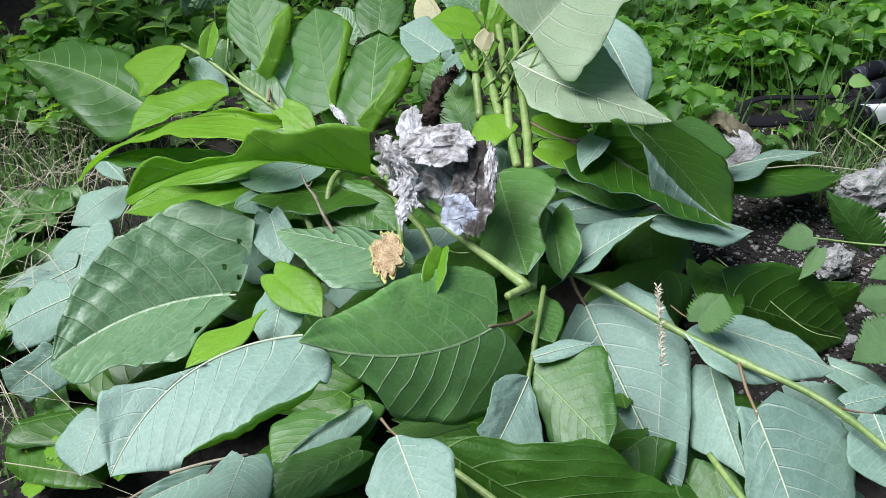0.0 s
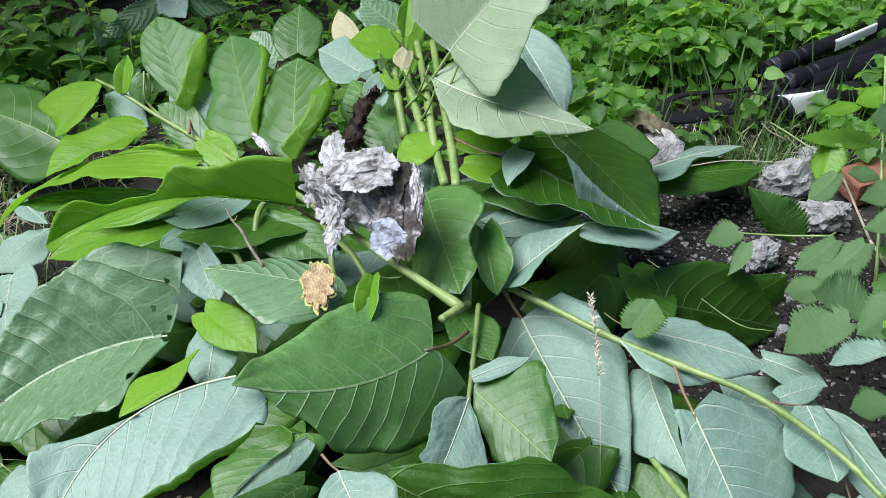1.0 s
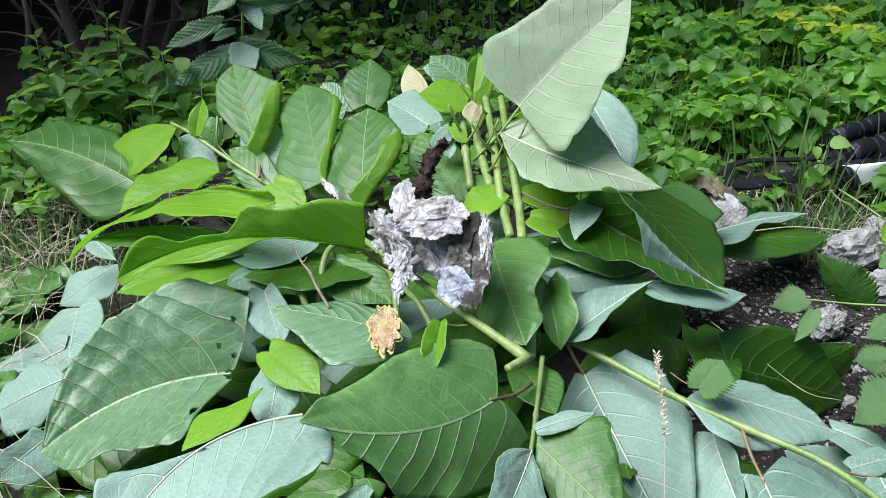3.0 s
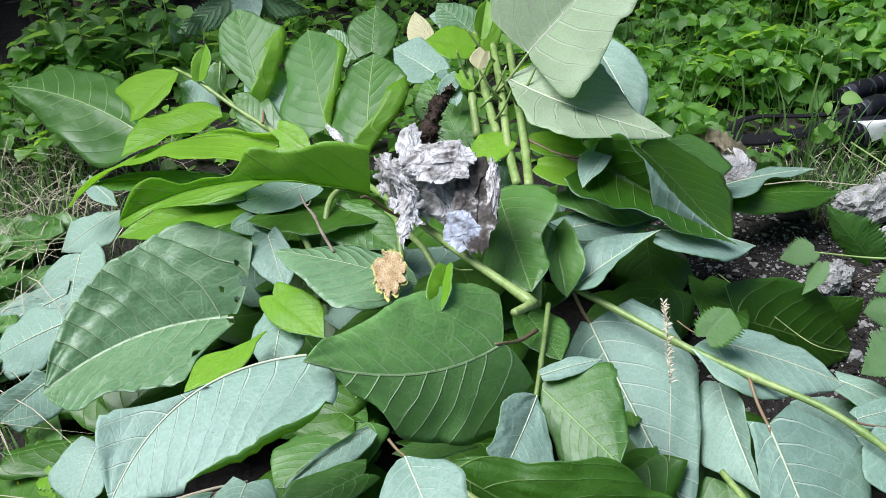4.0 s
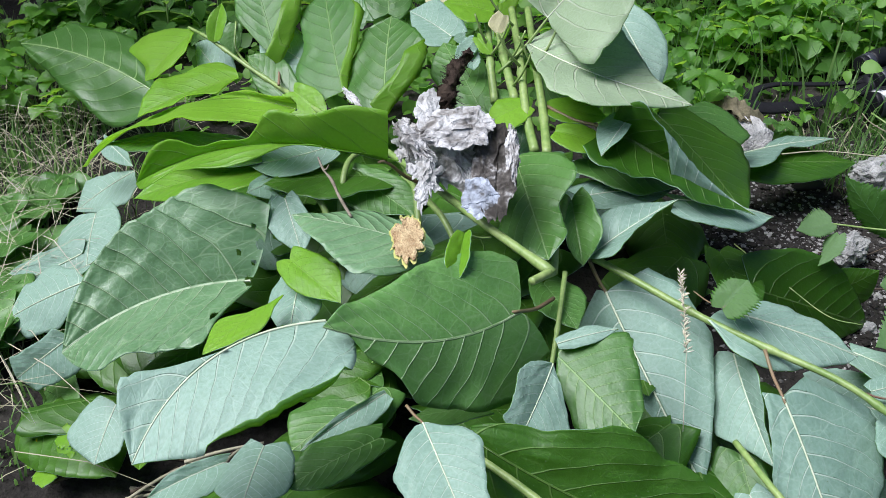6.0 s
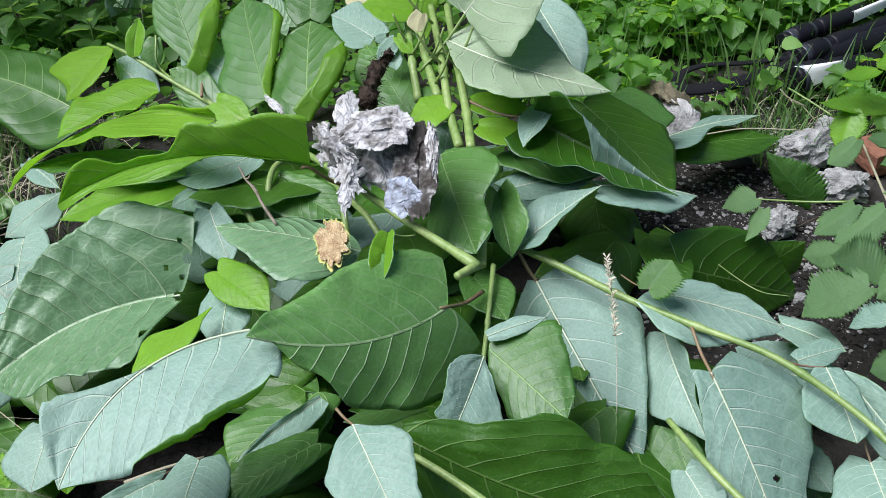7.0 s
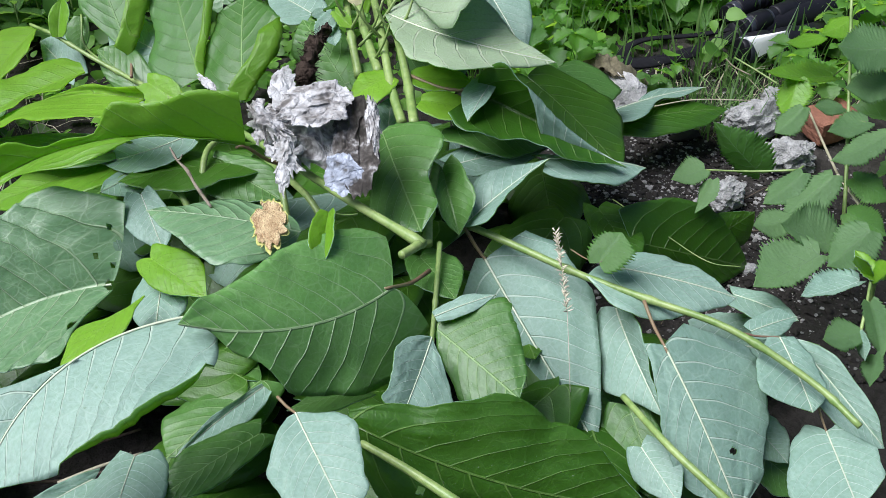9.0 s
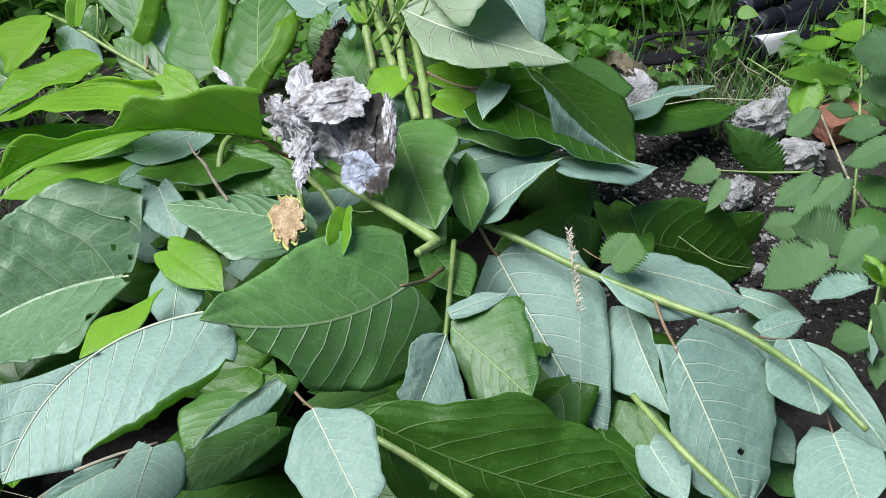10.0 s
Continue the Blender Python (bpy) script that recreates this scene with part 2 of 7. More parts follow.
BRICK = mottled("brick_red", (0.14, 0.065, 0.042), (0.28, 0.13, 0.085), 34.0, 0.95, 0.15, 0.8, 0.004)
BARK = mottled("bark", (0.05, 0.035, 0.026), (0.15, 0.115, 0.085), 14.0, 0.9, 0.2, 0.8, 0.006)
ROOT = mottled("root_fibre", (0.02, 0.014, 0.011), (0.09, 0.066, 0.05), 90.0, 0.95, 0.1, 1.0, 0.006)
RAG = mottled("rotten_cloth", (0.1, 0.09, 0.055), (0.25, 0.22, 0.14), 30.0, 0.95, 0.1, 0.8, 0.004)
GREYWOOD = mottled("weathered_wood", (0.09, 0.075, 0.055), (0.36, 0.31, 0.24), 90.0, 0.85, 0.2, 0.8, 0.002)
DRY = mottled("dry_stalk", (0.27, 0.25, 0.16), (0.46, 0.43, 0.31), 40.0, 0.7, 0.3, 0.3, 0.001, vary=0.4)
BROWN = mottled("withered_brown", (0.2, 0.1, 0.04), (0.7, 0.57, 0.33), 90.0, 0.8, 0.2, 1.0, 0.004)
WITHER = mottled("withered_rim", (0.22, 0.29, 0.06), (0.55, 0.5, 0.18), 60.0, 0.7, 0.2, 0.5, 0.001)
GRASS = mottled("grass_blade", (0.04, 0.1, 0.02), (0.12, 0.21, 0.055), 6.0, 0.5, 0.4, 0.2, 0.001, through_part=0.35, vary=0.7)
COVER = mottled("cover_leaf", (0.06, 0.15, 0.02), (0.14, 0.29, 0.04), 9.0, 0.5, 0.4, 0.3, 0.001, through_part=0.4, vary=0.7)
HEDGE = mottled("hedge_leaf", (0.03, 0.085, 0.02), (0.085, 0.17, 0.04), 9.0, 0.5, 0.4, 0.3, 0.001, through_part=0.35, vary=0.7)
# leaf colour darkened to stand for the deep shade behind the trunks
SHADE_LEAF = mottled("shade_leaf", (0.018, 0.042, 0.014), (0.035, 0.07, 0.02), 9.0, 0.5, 0.4, 0.3, 0.001, through_part=0.3, vary=0.7)
BLACK = mottled("black_plastic", (0.004, 0.004, 0.006), (0.01, 0.01, 0.014), 60.0, 0.5, 0.25, 0.15, 0.0006)
STRAP = mottled("black_webbing", (0.006, 0.006, 0.008), (0.014, 0.014, 0.017), 200.0, 0.9, 0.15, 0.5, 0.001)
RING = mottled("grey_ring", (0.02, 0.022, 0.03), (0.05, 0.055, 0.07), 60.0, 0.4, 0.4, 0.1, 0.0004)
WHITE = mottled("white_label", (0.72, 0.72, 0.73), (0.84, 0.84, 0.84), 20.0, 0.5, 0.4, 0.2, 0.001)
FLOWER = mottled("yellow_petal", (0.75, 0.5, 0.02), (0.85, 0.65, 0.05), 40.0, 0.5, 0.3, 0.2, 0.001)
SEED = mottled("grass_seed", (0.42, 0.38, 0.26), (0.62, 0.58, 0.44), 80.0, 0.7, 0.3, 0.3, 0.001, vary=0.4)


def foil(name, dark, mid, light, share, gloss=0.45):
    """Dirty crumpled plastic film: milky, glossy, with earth in the folds and sharp fine creases."""
    m, n, l, b = material(name, 0.4, 0.35)
    co = n.new("ShaderNodeTexCoord")
    dirt = node(n, "ShaderNodeTexNoise", scale=44.0, detail=10.0)
    fleck = node(n, "ShaderNodeTexNoise", scale=170.0, detail=6.0)
    crease = n.new("ShaderNodeTexVoronoi")
    crease.feature = "DISTANCE_TO_EDGE"
    crease.inputs["Scale"].default_value = 60.0
    fold = n.new("ShaderNodeTexVoronoi")
    fold.feature = "DISTANCE_TO_EDGE"
    fold.inputs["Scale"].default_value = 34.0
    warp = n.new("ShaderNodeVectorMath")
    warp.operation = "MULTIPLY_ADD"
    l.new(dirt.outputs[1], warp.inputs[0])
    warp.inputs[1].default_value = (0.035, 0.035, 0.035)
    l.new(co.outputs["Object"], warp.inputs[2])
    for t in (dirt, fleck):
        l.new(co.outputs["Object"], t.inputs["Vector"])
    for t in (crease, fold):
        l.new(warp.outputs[0], t.inputs["Vector"])
    fac = calc(n, l, "ADD", calc(n, l, "MULTIPLY", dirt.outputs[0], 0.65), calc(n, l, "MULTIPLY", fleck.outputs[0], 0.35))
    l.new(ramp(n, l, fac, ((share - 0.09, dark), (share, mid), (share + 0.1, light))), b.inputs["Base Color"])
    l.new(ramp(n, l, fac, ((share - 0.08, (0.85, 0.85, 0.85)), (share + 0.1, (gloss, gloss, gloss)))), b.inputs["Roughness"])
    bump = n.new("ShaderNodeBump")
    bump.inputs["Strength"].default_value, bump.inputs["Distance"].default_value = 0.75, 0.005
    h = calc(n, l, "ADD", calc(n, l, "MULTIPLY", calc(n, l, "MINIMUM", fold.outputs[0], 0.3), 1.5), calc(n, l, "MULTIPLY", calc(n, l, "MINIMUM", crease.outputs[0], 0.12), 2.0))
    l.new(h, bump.inputs["Height"])
    l.new(bump.outputs[0], b.inputs["Normal"])
    tr = n.new("ShaderNodeBsdfTranslucent")
    tr.inputs[0].default_value = (0.7, 0.7, 0.7, 1)
    mix = n.new("ShaderNodeMixShader")
    mix.inputs[0].default_value = 0.2
    l.new(b.outputs[0], mix.inputs[1])
    l.new(tr.outputs[0], mix.inputs[2])
    l.new(mix.outputs[0], n["Material Output"].inputs["Surface"])
    return m


FILM = foil("dirty_plastic_film", (0.15, 0.14, 0.125), (0.37, 0.36, 0.345), (0.6, 0.6, 0.59), 0.48)
VEIL = foil("thin_milky_film", (0.3, 0.29, 0.27), (0.46, 0.46, 0.445), (0.6, 0.6, 0.59), 0.45)
DIRTY = foil("earth_stained_film", (0.035, 0.03, 0.025), (0.11, 0.1, 0.09), (0.5, 0.5, 0.49), 0.54, 0.5)
BLUISH = foil("bluish_film", (0.1, 0.1, 0.1), (0.28, 0.31, 0.36), (0.45, 0.5, 0.58), 0.5, 0.35)



# ---- makers ----
def V(*p):
    return np.array(p, float)


def unit(v):
    return v / (np.linalg.norm(v) + 1e-9)


def solid(name, verts, faces, mats, slots=None, uvs=None, smooth=True, parent=None, label=""):
    """One mesh object. uvs: {layer: one pair for each vertex}."""
    me = bpy.data.meshes.new(name)
    me.from_pydata([tuple(v) for v in verts], [], faces)
    for m in mats if isinstance(mats, (list, tuple)) else (mats,):
        me.materials.append(m)
    if slots is not None:
        me.polygons.foreach_set("material_index", slots)
    me.polygons.foreach_set("use_smooth", [smooth] * len(faces))
    if uvs:
        index = np.empty(len(me.loops), int)
        me.loops.foreach_get("vertex_index", index)
        for layer, pairs in uvs.items():
            me.uv_layers.new(name=layer).data.foreach_set("uv", np.asarray(pairs, float)[index].ravel())
    me.update()
    ob = new(name, me)
    if parent is not None:
        ob.parent = parent
        if parent.parent is None and parent.type == "EMPTY":
            ob.matrix_parent_inverse = parent.matrix_basis.inverted()
    if label:
        tagged(ob, label)
    return ob


def empty(name, at, label, category, group=""):
    ob = tagged(new(name), label, category, group)
    ob.matrix_basis = Matrix.Translation(at)
    return ob


def smooth_line(points, n):
    """A Catmull-Rom line through the points, n steps for each span."""
    p = [np.array(q, float) for q in points]
    p = [2 * p[0] - p[1]] + p + [2 * p[-1] - p[-2]]
    out = []
    for k in range(1, len(p) - 2):
        for s in np.arange(n) / n:
            a, b, c, d = p[k - 1 : k + 3]
            out.append(0.5 * (2 * b + (c - a) * s + (2 * a - 5 * b + 4 * c - d) * s * s + (3 * b - a - 3 * c + d) * s**3))
    return np.array(out + [p[-2]])


def tube_data(points, radii, n=4, sides=8, flat=1.0):
    """Verts and faces of a tapered tube with closed ends along the points; radii are spread over its length."""
    line = smooth_line(points, n)
    r = np.interp(np.linspace(0, 1, len(line)), np.linspace(0, 1, len(radii)), radii)
    ahead = np.gradient(line, axis=0)
    verts, faces = [], []
    side = unit(np.cross(ahead[0], (0.31, 0.22, 0.92)))
    for k, q in enumerate(line):
        side = unit(side - ahead[k] * (side @ ahead[k]) / (ahead[k] @ ahead[k] + 1e-12))
        up = unit(np.cross(ahead[k], side))
        for a in np.arange(sides) * 2 * math.pi / sides:
            verts.append(q + r[k] * (math.cos(a) * side + flat * math.sin(a) * up))
    for k in range(len(line) - 1):
        for a in range(sides):
            b = (a + 1) % sides
            faces.append((k * sides + a, k * sides + b, (k + 1) * sides + b, (k + 1) * sides + a))
    faces.append(tuple(range(sides))[::-1])
    faces.append(tuple((len(line) - 1) * sides + a for a in range(sides)))
    return verts, faces


def tube(name, points, radii, mat, parent=None, label="", n=4, sides=8, flat=1.0):
    v, f = tube_data(points, radii, n, sides, flat)
    return solid(name, v, f, mat, parent=parent, label=label)


def stalk(points, r0, r1, parent, label="", nodes=(), mat=None, name="stem"):
    """A jointed stem: swollen nodes with a dry sheath at the given shares of its length."""
    line = smooth_line(points, 10)
    share = np.linspace(0, 1, len(line))
    r = np.interp(share, (0, 1), (r0, r1))
    for q in nodes:
        r = r * (1 + 0.32 * np.exp(-(((share - q) / 0.012) ** 2)))
    v, f = tube_data(line, r, 1, 10)
    return solid(name, v, f, mat or STEM, parent=parent, label=label)


def outline(side, wide, blunt, base_part):
    """Half width over the share of the midrib: a broad rounded base, widest at 'wide', then tapering to the tip."""
    if side <= wide:
        return base_part + (1 - base_part) * math.sin(math.pi / 2 * (side / wide) ** 0.75)
    u = (side - wide) / (1 - wide)
    return max(0.0, 1 - u**blunt) ** (0.9 + 0.25 * u)


def blade_points(base, tip, left, right, lobes, belly, arch, wave, roll, teeth, ns, nv, seed, blunt=1.75, crinkle=0.01, bend=0.0, edges=None, base_part=0.5):
    """The grid of a leaf's surface: along the midrib and across, with curl, rolled edges and wavy margin.
    edges: half widths of both sides at even steps from base to tip; roll: share that stays flat, degrees, and from where to where."""
    rng = random.Random(seed)
    base, tip, left, right = (np.array(q, float) for q in (base, tip, left, right))
    axis = tip - base
    length = np.linalg.norm(axis)
    ahead = axis / length
    n0 = unit(np.cross(axis, left - right))
    aside = left - right
    aside = unit(aside - ahead * (aside @ ahead))
    ctrl = (base + tip) / 2 + n0 * belly * length * 2 + aside * bend * length * 2

    def rib(s):
        return (1 - s) ** 2 * base + 2 * s * (1 - s) * ctrl + s * s * tip

    ph = [rng.uniform(0, 6.28) for _ in range(6)]
    cast = rng.uniform(0, 50)
    freq = rng.uniform(1.4, 2.4)
    if not isinstance(lobes, tuple):
        lobes = (lobes, lobes)
    sides = []
    for k, (sign, edge, curl, hang) in enumerate(((-1, left, roll[0], arch[0]), (1, right, roll[1], arch[1]))):
        d = edge - base
        wide = min(0.8, max(0.12, (d @ ahead) / length))
        d = d - ahead * (d @ ahead)
        reach = np.linalg.norm(d)
        d = d / (reach + 1e-9)
        widths = smooth_line([(q, 0, 0) for q in edges[k]], 12)[:, 0] if edges else None
        sides.append((sign, wide, reach, d, unit(np.cross(ahead, -sign * d)), widths, curl, hang, lobes[k]))
    grid = np.zeros((ns + 1, 2 * nv + 1, 3))
    uv = np.zeros((ns + 1, 2 * nv + 1, 2))
    size = np.zeros((ns + 1, 2 * nv + 1, 2))
    for i in range(ns + 1):
        s = 0.5 - 0.5 * math.cos(math.pi * i / ns)
        m = rib(s)
        grid[i, nv], uv[i, nv], size[i, nv] = m, (s, 0), (s * length, 0)
        for sign, wide, reach, d, n, widths, curl, hang, lobe in sides:
            if widths is not None:
                w = max(0.0, float(np.interp(s, np.linspace(0, 1, len(widths)), widths)))
            else:
                w = outline(s, wide, blunt, base_part)
            share, turn = curl[:2]
            flap = 0.0
            if share < 1:
                s0, s1 = curl[2:] if len(curl) > 2 else (-0.2, 1.2)
                ease = min(1.0, max(0.0, (s - s0) / 0.2)) * min(1.0, max(0.0, (s1 - s) / 0.2))
                flap = (1 / share - 1) * ease * ease * (3 - 2 * ease)
            wob = 1 + 0.012 * math.sin(11 * s + ph[0] * sign) + 0.01 * math.sin(23 * s + ph[1]) + 0.025 * noise.noise((s * 24 + cast, sign * 3.0, cast))
            if teeth:
                wob *= 1 + 0.16 * (((s * teeth) % 1.0) - 0.5) * min(1, 6 * (1 - s))
            flat, rolled = reach * w, reach * flap * min(1.0, 4 * w)
            total = flat + rolled
            fold = flat / (total + 1e-9)
            pos, last = m.copy(), 0.0
            for j in range(1, nv + 1):
                q = j / nv
                step = (q - last) * total * (1 + (wob - 1) * (4.2 if j == nv and teeth else 1.3))
                last = q
                past = min(1.0, max(0.0, (q - fold) / 0.14 + 0.5)) if rolled > 0 else 0.0
                ang = radians(turn) * past + hang * (0.5 - q) * 2
                pos = pos + step * (math.cos(ang) * d + math.sin(ang) * n)
                back = lobe * length * q**0.7 * max(0.0, 1 - s / max(wide, 0.2)) ** 1.5
                ripple = wave * length * q**2 * (math.sin(6.28 * freq * s + ph[2] + sign) + 0.4 * math.sin(6.28 * 2.3 * freq * s + ph[3] * sign))
                k = nv + sign * j
                ripple += 0.5 * crinkle * length * q**3 * noise.noise((s * 15 + cast, sign * 5.0, cast))
                pucker = crinkle * length * (noise.noise((s * 4.0 + cast, sign * q * 2.4, cast)) + 0.35 * noise.noise((s * 11 + cast, sign * q * 6, 3.0)))
                grid[i, k] = pos - ahead * back + n * (ripple * min(1.0, 4 * w) + pucker * min(1.0, 3 * w) * min(1.0, 2.5 * q))
                uv[i, k] = (s, sign * q * total / (reach + 1e-9) if edges is None else sign * min(1.2, q * w))
                size[i, k] = (s * length, sign * q * total)
    return grid, uv, size


LEAVES = [0]


def leaf(parent, base, tip, left, right, skin="U", lobes=0.12, belly=0.03, arch=(0.12, 0.12), wave=0.011, roll=((1.0, 0), (1.0, 0)), stalk_to=None, name="leaf", label="", teeth=0, ns=44, nv=10, group="", red=True, blunt=1.75, crinkle=0.012, category="leaf", holes=(), bend=0.0, edges=None, base_part=0.5):
    """A leaf of two skins from its base, tip and two margins; as a part of its branch, or a thing of its own."""
    LEAVES[0] += 1
    if holes:
        ns, nv = 120, 30
    grid, uv, size = blade_points(base, tip, left, right, lobes, belly, arch, wave, roll, teeth, ns, nv, LEAVES[0], blunt, crinkle, bend, edges, base_part)
    dx, dy = np.gradient(grid, axis=0), np.gradient(grid, axis=1)
    nor = np.cross(dy, dx)
    nor /= np.linalg.norm(nor, axis=2, keepdims=True) + 1e-12
    toward = np.cross(np.subtract(tip, base), np.subtract(left, right))
    if (nor.reshape(-1, 3) @ toward).sum() < 0:
        nor = -nor
    rows, cols = grid.shape[:2]
    th = 0.0005
    top, low = (grid + nor * th).reshape(-1, 3), (grid - nor * th).reshape(-1, 3)
    n = rows * cols
    up, down, rim = [], [], []
    flat_grid = grid.reshape(-1, 3)
    bites = [(grid[int(a * ns), int(nv + c * nv)], r) for a, c, r in holes]
    for i in range(rows - 1):
        for j in range(cols - 1):
            q = (i * cols + j, (i + 1) * cols + j, (i + 1) * cols + j + 1, i * cols + j + 1)
            for tri in ((q[0], q[1], q[2]), (q[0], q[2], q[3])):
                mid = sum(flat_grid[k] for k in tri) / 3
                if any(np.linalg.norm(mid - c) < r * (1 + 0.5 * noise.noise(Vector(mid * 160))) for c, r in bites):
                    continue
                up.append(tri)
                down.append(tuple(n + k for k in tri[::-1]))
    ring = [j for j in range(cols)] + [i * cols + cols - 1 for i in range(1, rows)] + [(rows - 1) * cols + j for j in range(cols - 2, -1, -1)] + [i * cols for i in range(rows - 2, 0, -1)]
    for a, b in zip(ring, ring[1:] + ring[:1]):
        rim.append((a, b, n + b, n + a))
    verts = list(top) + list(low)
    faces = up + down + rim
    slots = [0] * len(up) + [1] * len(down) + [1] * len(rim)
    # raised midrib on the lower side
    under = -1 if skin in "UYNGVMSPKLH" else 1
    rib = [grid[i, cols // 2] + under * nor[i, cols // 2] * 0.0008 for i in range(0, rows - 1, 2)]
    length = float(np.linalg.norm(np.subtract(tip, base)))
    r0 = min(0.0016, 0.006 * length + 0.0003)
    rv, rf = tube_data(rib, (r0, r0 * 0.35), 2, 6)
    pairs, sizes = uv.reshape(-1, 2), size.reshape(-1, 2)
    front, back = SKINS[skin]
    ob = solid(name, verts, faces, (front, back), slots, {"leaf": np.vstack((pairs, pairs)), "size": np.vstack((sizes, sizes))}, parent=parent, label=label)
    if parent is None:
        tagged(ob, label, category, group)
    if ns >= 30 and not teeth:
        solid("midrib", rv, rf, RIB, parent=ob)
    if stalk_to is not None:
        b = np.array(base, float)
        e = np.array(stalk_to, float)
        tube("petiole", (b + unit(np.subtract(tip, base)) * 0.01, b, (b + e) / 2 - V(0, 0, 0.06 * np.linalg.norm(e - b)), e), (r0 * 1.0, r0 * 1.3, r0 * 1.6), PETIOLE if red else STEM, parent=ob, label="reddish leaf stalk" if red else "", n=4)
    return ob


# ---- ground ----
def ground_height(x, y):
    return 0.012 * noise.noise((x * 2.3, y * 2.3, 0.0)) + 0.006 * noise.noise((x * 9.0, y * 9.0, 3.0))


def ground_sheet():
    xs = np.concatenate((-np.geomspace(200, 2.3, 14), np.linspace(-2.2, 2.2, 90), np.geomspace(2.3, 200, 14)))
    ys = np.concatenate((-np.geomspace(200, 1.3, 12), np.linspace(-1.2, 4.8, 120), np.geomspace(4.9, 200, 14)))
    verts = [(x, y, ground_height(x, y)) for y in ys for x in xs]
    n = len(xs)
    faces = [(j * n + i, j * n + i + 1, (j + 1) * n + i + 1, (j + 1) * n + i) for j in range(len(ys) - 1) for i in range(n - 1)]
    return tagged(solid("ground", verts, faces, SOIL), "dark bare soil with fine gravel and litter", "ground", kind="structure")


ground_sheet()

# ---- the pile ----
branch_a = empty("knotweed_branch", (0.109, 0.867, 0.23), "cut green knotweed branch with large drooping leaves on the pile", "branch", "cut knotweed branches")
stalk(((0.1, 0.799, 0.277), (0.016, 0.912, 0.279), (-0.082, 1.058, 0.278), (-0.181, 1.204, 0.26), (-0.268, 1.312, 0.258), (-0.324, 1.359, 0.273), (-0.384, 1.409, 0.293), (-0.431, 1.459, 0.295)), 0.0052, 0.0024, branch_a, nodes=(0.02, 0.35, 0.62, 0.8, 0.9))
stalk(((0.095, 0.797, 0.279), (0.086, 0.787, 0.281), (0.075, 0.776, 0.283)), 0.005, 0.0045, branch_a, nodes=(), name='stub')
stalk(((-0.268, 1.312, 0.258), (-0.343, 1.406, 0.271), (-0.354, 1.463, 0.303)), 0.0022, 0.0016, branch_a, nodes=(), name='side_shoot')
leaf(branch_a, (-0.084, 0.982, 0.309), (-0.399, 1.007, 0.263), (-0.34, 0.96, 0.275), (-0.152, 0.972, 0.382), "L", stalk_to=(-0.041, 1.001, 0.267), label="long knotweed leaf folded along its midrib", arch=(0.1, 0.25), lobes=0.05, bend=-0.113, edges=((0.0, 0.07, 0.14, 0.19, 0.23, 1.0, 1.04, 1.04, 0.7, 0.96, 0.0), (0.88, 0.84, 0.67, 0.51, 0.56, 0.14, 0.18, 0.15, 0.44, 0.36, 0.0)))
leaf(branch_a, (-0.197, 1.046, 0.347), (-0.576, 1.267, 0.141), (-0.266, 1.031, 0.322), (-0.365, 1.148, 0.304), "G", lobes=(0.00, 0.01), bend=-0.098, edges=((0.87, 1.33, 1.57, 1.56, 1.44, 1.24, 1.11, 0.9, 0.7, 0.4, 0.0), (0.4, 0.24, 0.25, 0.11, 0.0, 0.0, 0.0, 0.0, 0.0, 0.09, 0.0)))
leaf(branch_a, (-0.305, 1.227, 0.309), (-0.44, 1.171, 0.274), (-0.316, 1.141, 0.324), (-0.422, 1.246, 0.298), "G", lobes=(0.00, 0.01), edges=((0.05, 0.4, 0.79, 0.86, 0.55, 0.25, 0.27, 0.29, 0.26, 0.13, 0.0), (0.39, 0.77, 0.87, 0.86, 0.82, 0.83, 0.93, 0.94, 0.74, 0.5, 0.0)))
leaf(branch_a, (-0.51, 1.491, 0.158), (-0.827, 1.698, 0.171), (-0.602, 1.488, 0.096), (-0.618, 1.692, 0.188), "U", arch=(0.05, 0.05), lobes=(0.00, 0.00), bend=-0.042, edges=((0.36, 0.89, 1.12, 1.08, 0.99, 0.86, 0.82, 0.65, 0.45, 0.26, 0.0), (0.03, 0.19, 0.38, 0.55, 0.72, 0.82, 0.78, 0.73, 0.72, 0.68, 0.0)))
leaf(branch_a, (-0.422, 1.456, 0.291), (-0.493, 1.384, 0.233), (-0.42, 1.401, 0.279), (-0.548, 1.488, 0.242), "G", lobes=(0.00, 0.00), edges=((0.04, 0.3, 0.6, 0.9, 0.99, 0.98, 0.96, 0.95, 0.79, 0.62, 0.0), (0.06, 0.5, 0.67, 0.82, 0.93, 0.95, 0.98, 0.93, 0.32, 0.15, 0.0)))
leaf(branch_a, (-0.377, 1.398, 0.295), (-0.368, 1.441, 0.342), (-0.388, 1.414, 0.319), (-0.354, 1.406, 0.326), "Y", lobes=0.02)
leaf(branch_a, (-0.27, 1.354, 0.275), (-0.329, 1.524, 0.372), (-0.346, 1.435, 0.317), (-0.227, 1.441, 0.349), "P", stalk_to=(-0.262, 1.292, 0.269), lobes=(0.00, 0.00), edges=((0.02, 0.19, 0.38, 0.56, 0.75, 0.93, 0.96, 0.9, 0.78, 0.53, 0.0), (0.04, 0.37, 0.61, 0.81, 0.92, 0.97, 0.85, 0.61, 0.45, 0.28, 0.0)), roll=((1.0, 0), (0.72, 158, -0.2, 0.6)))
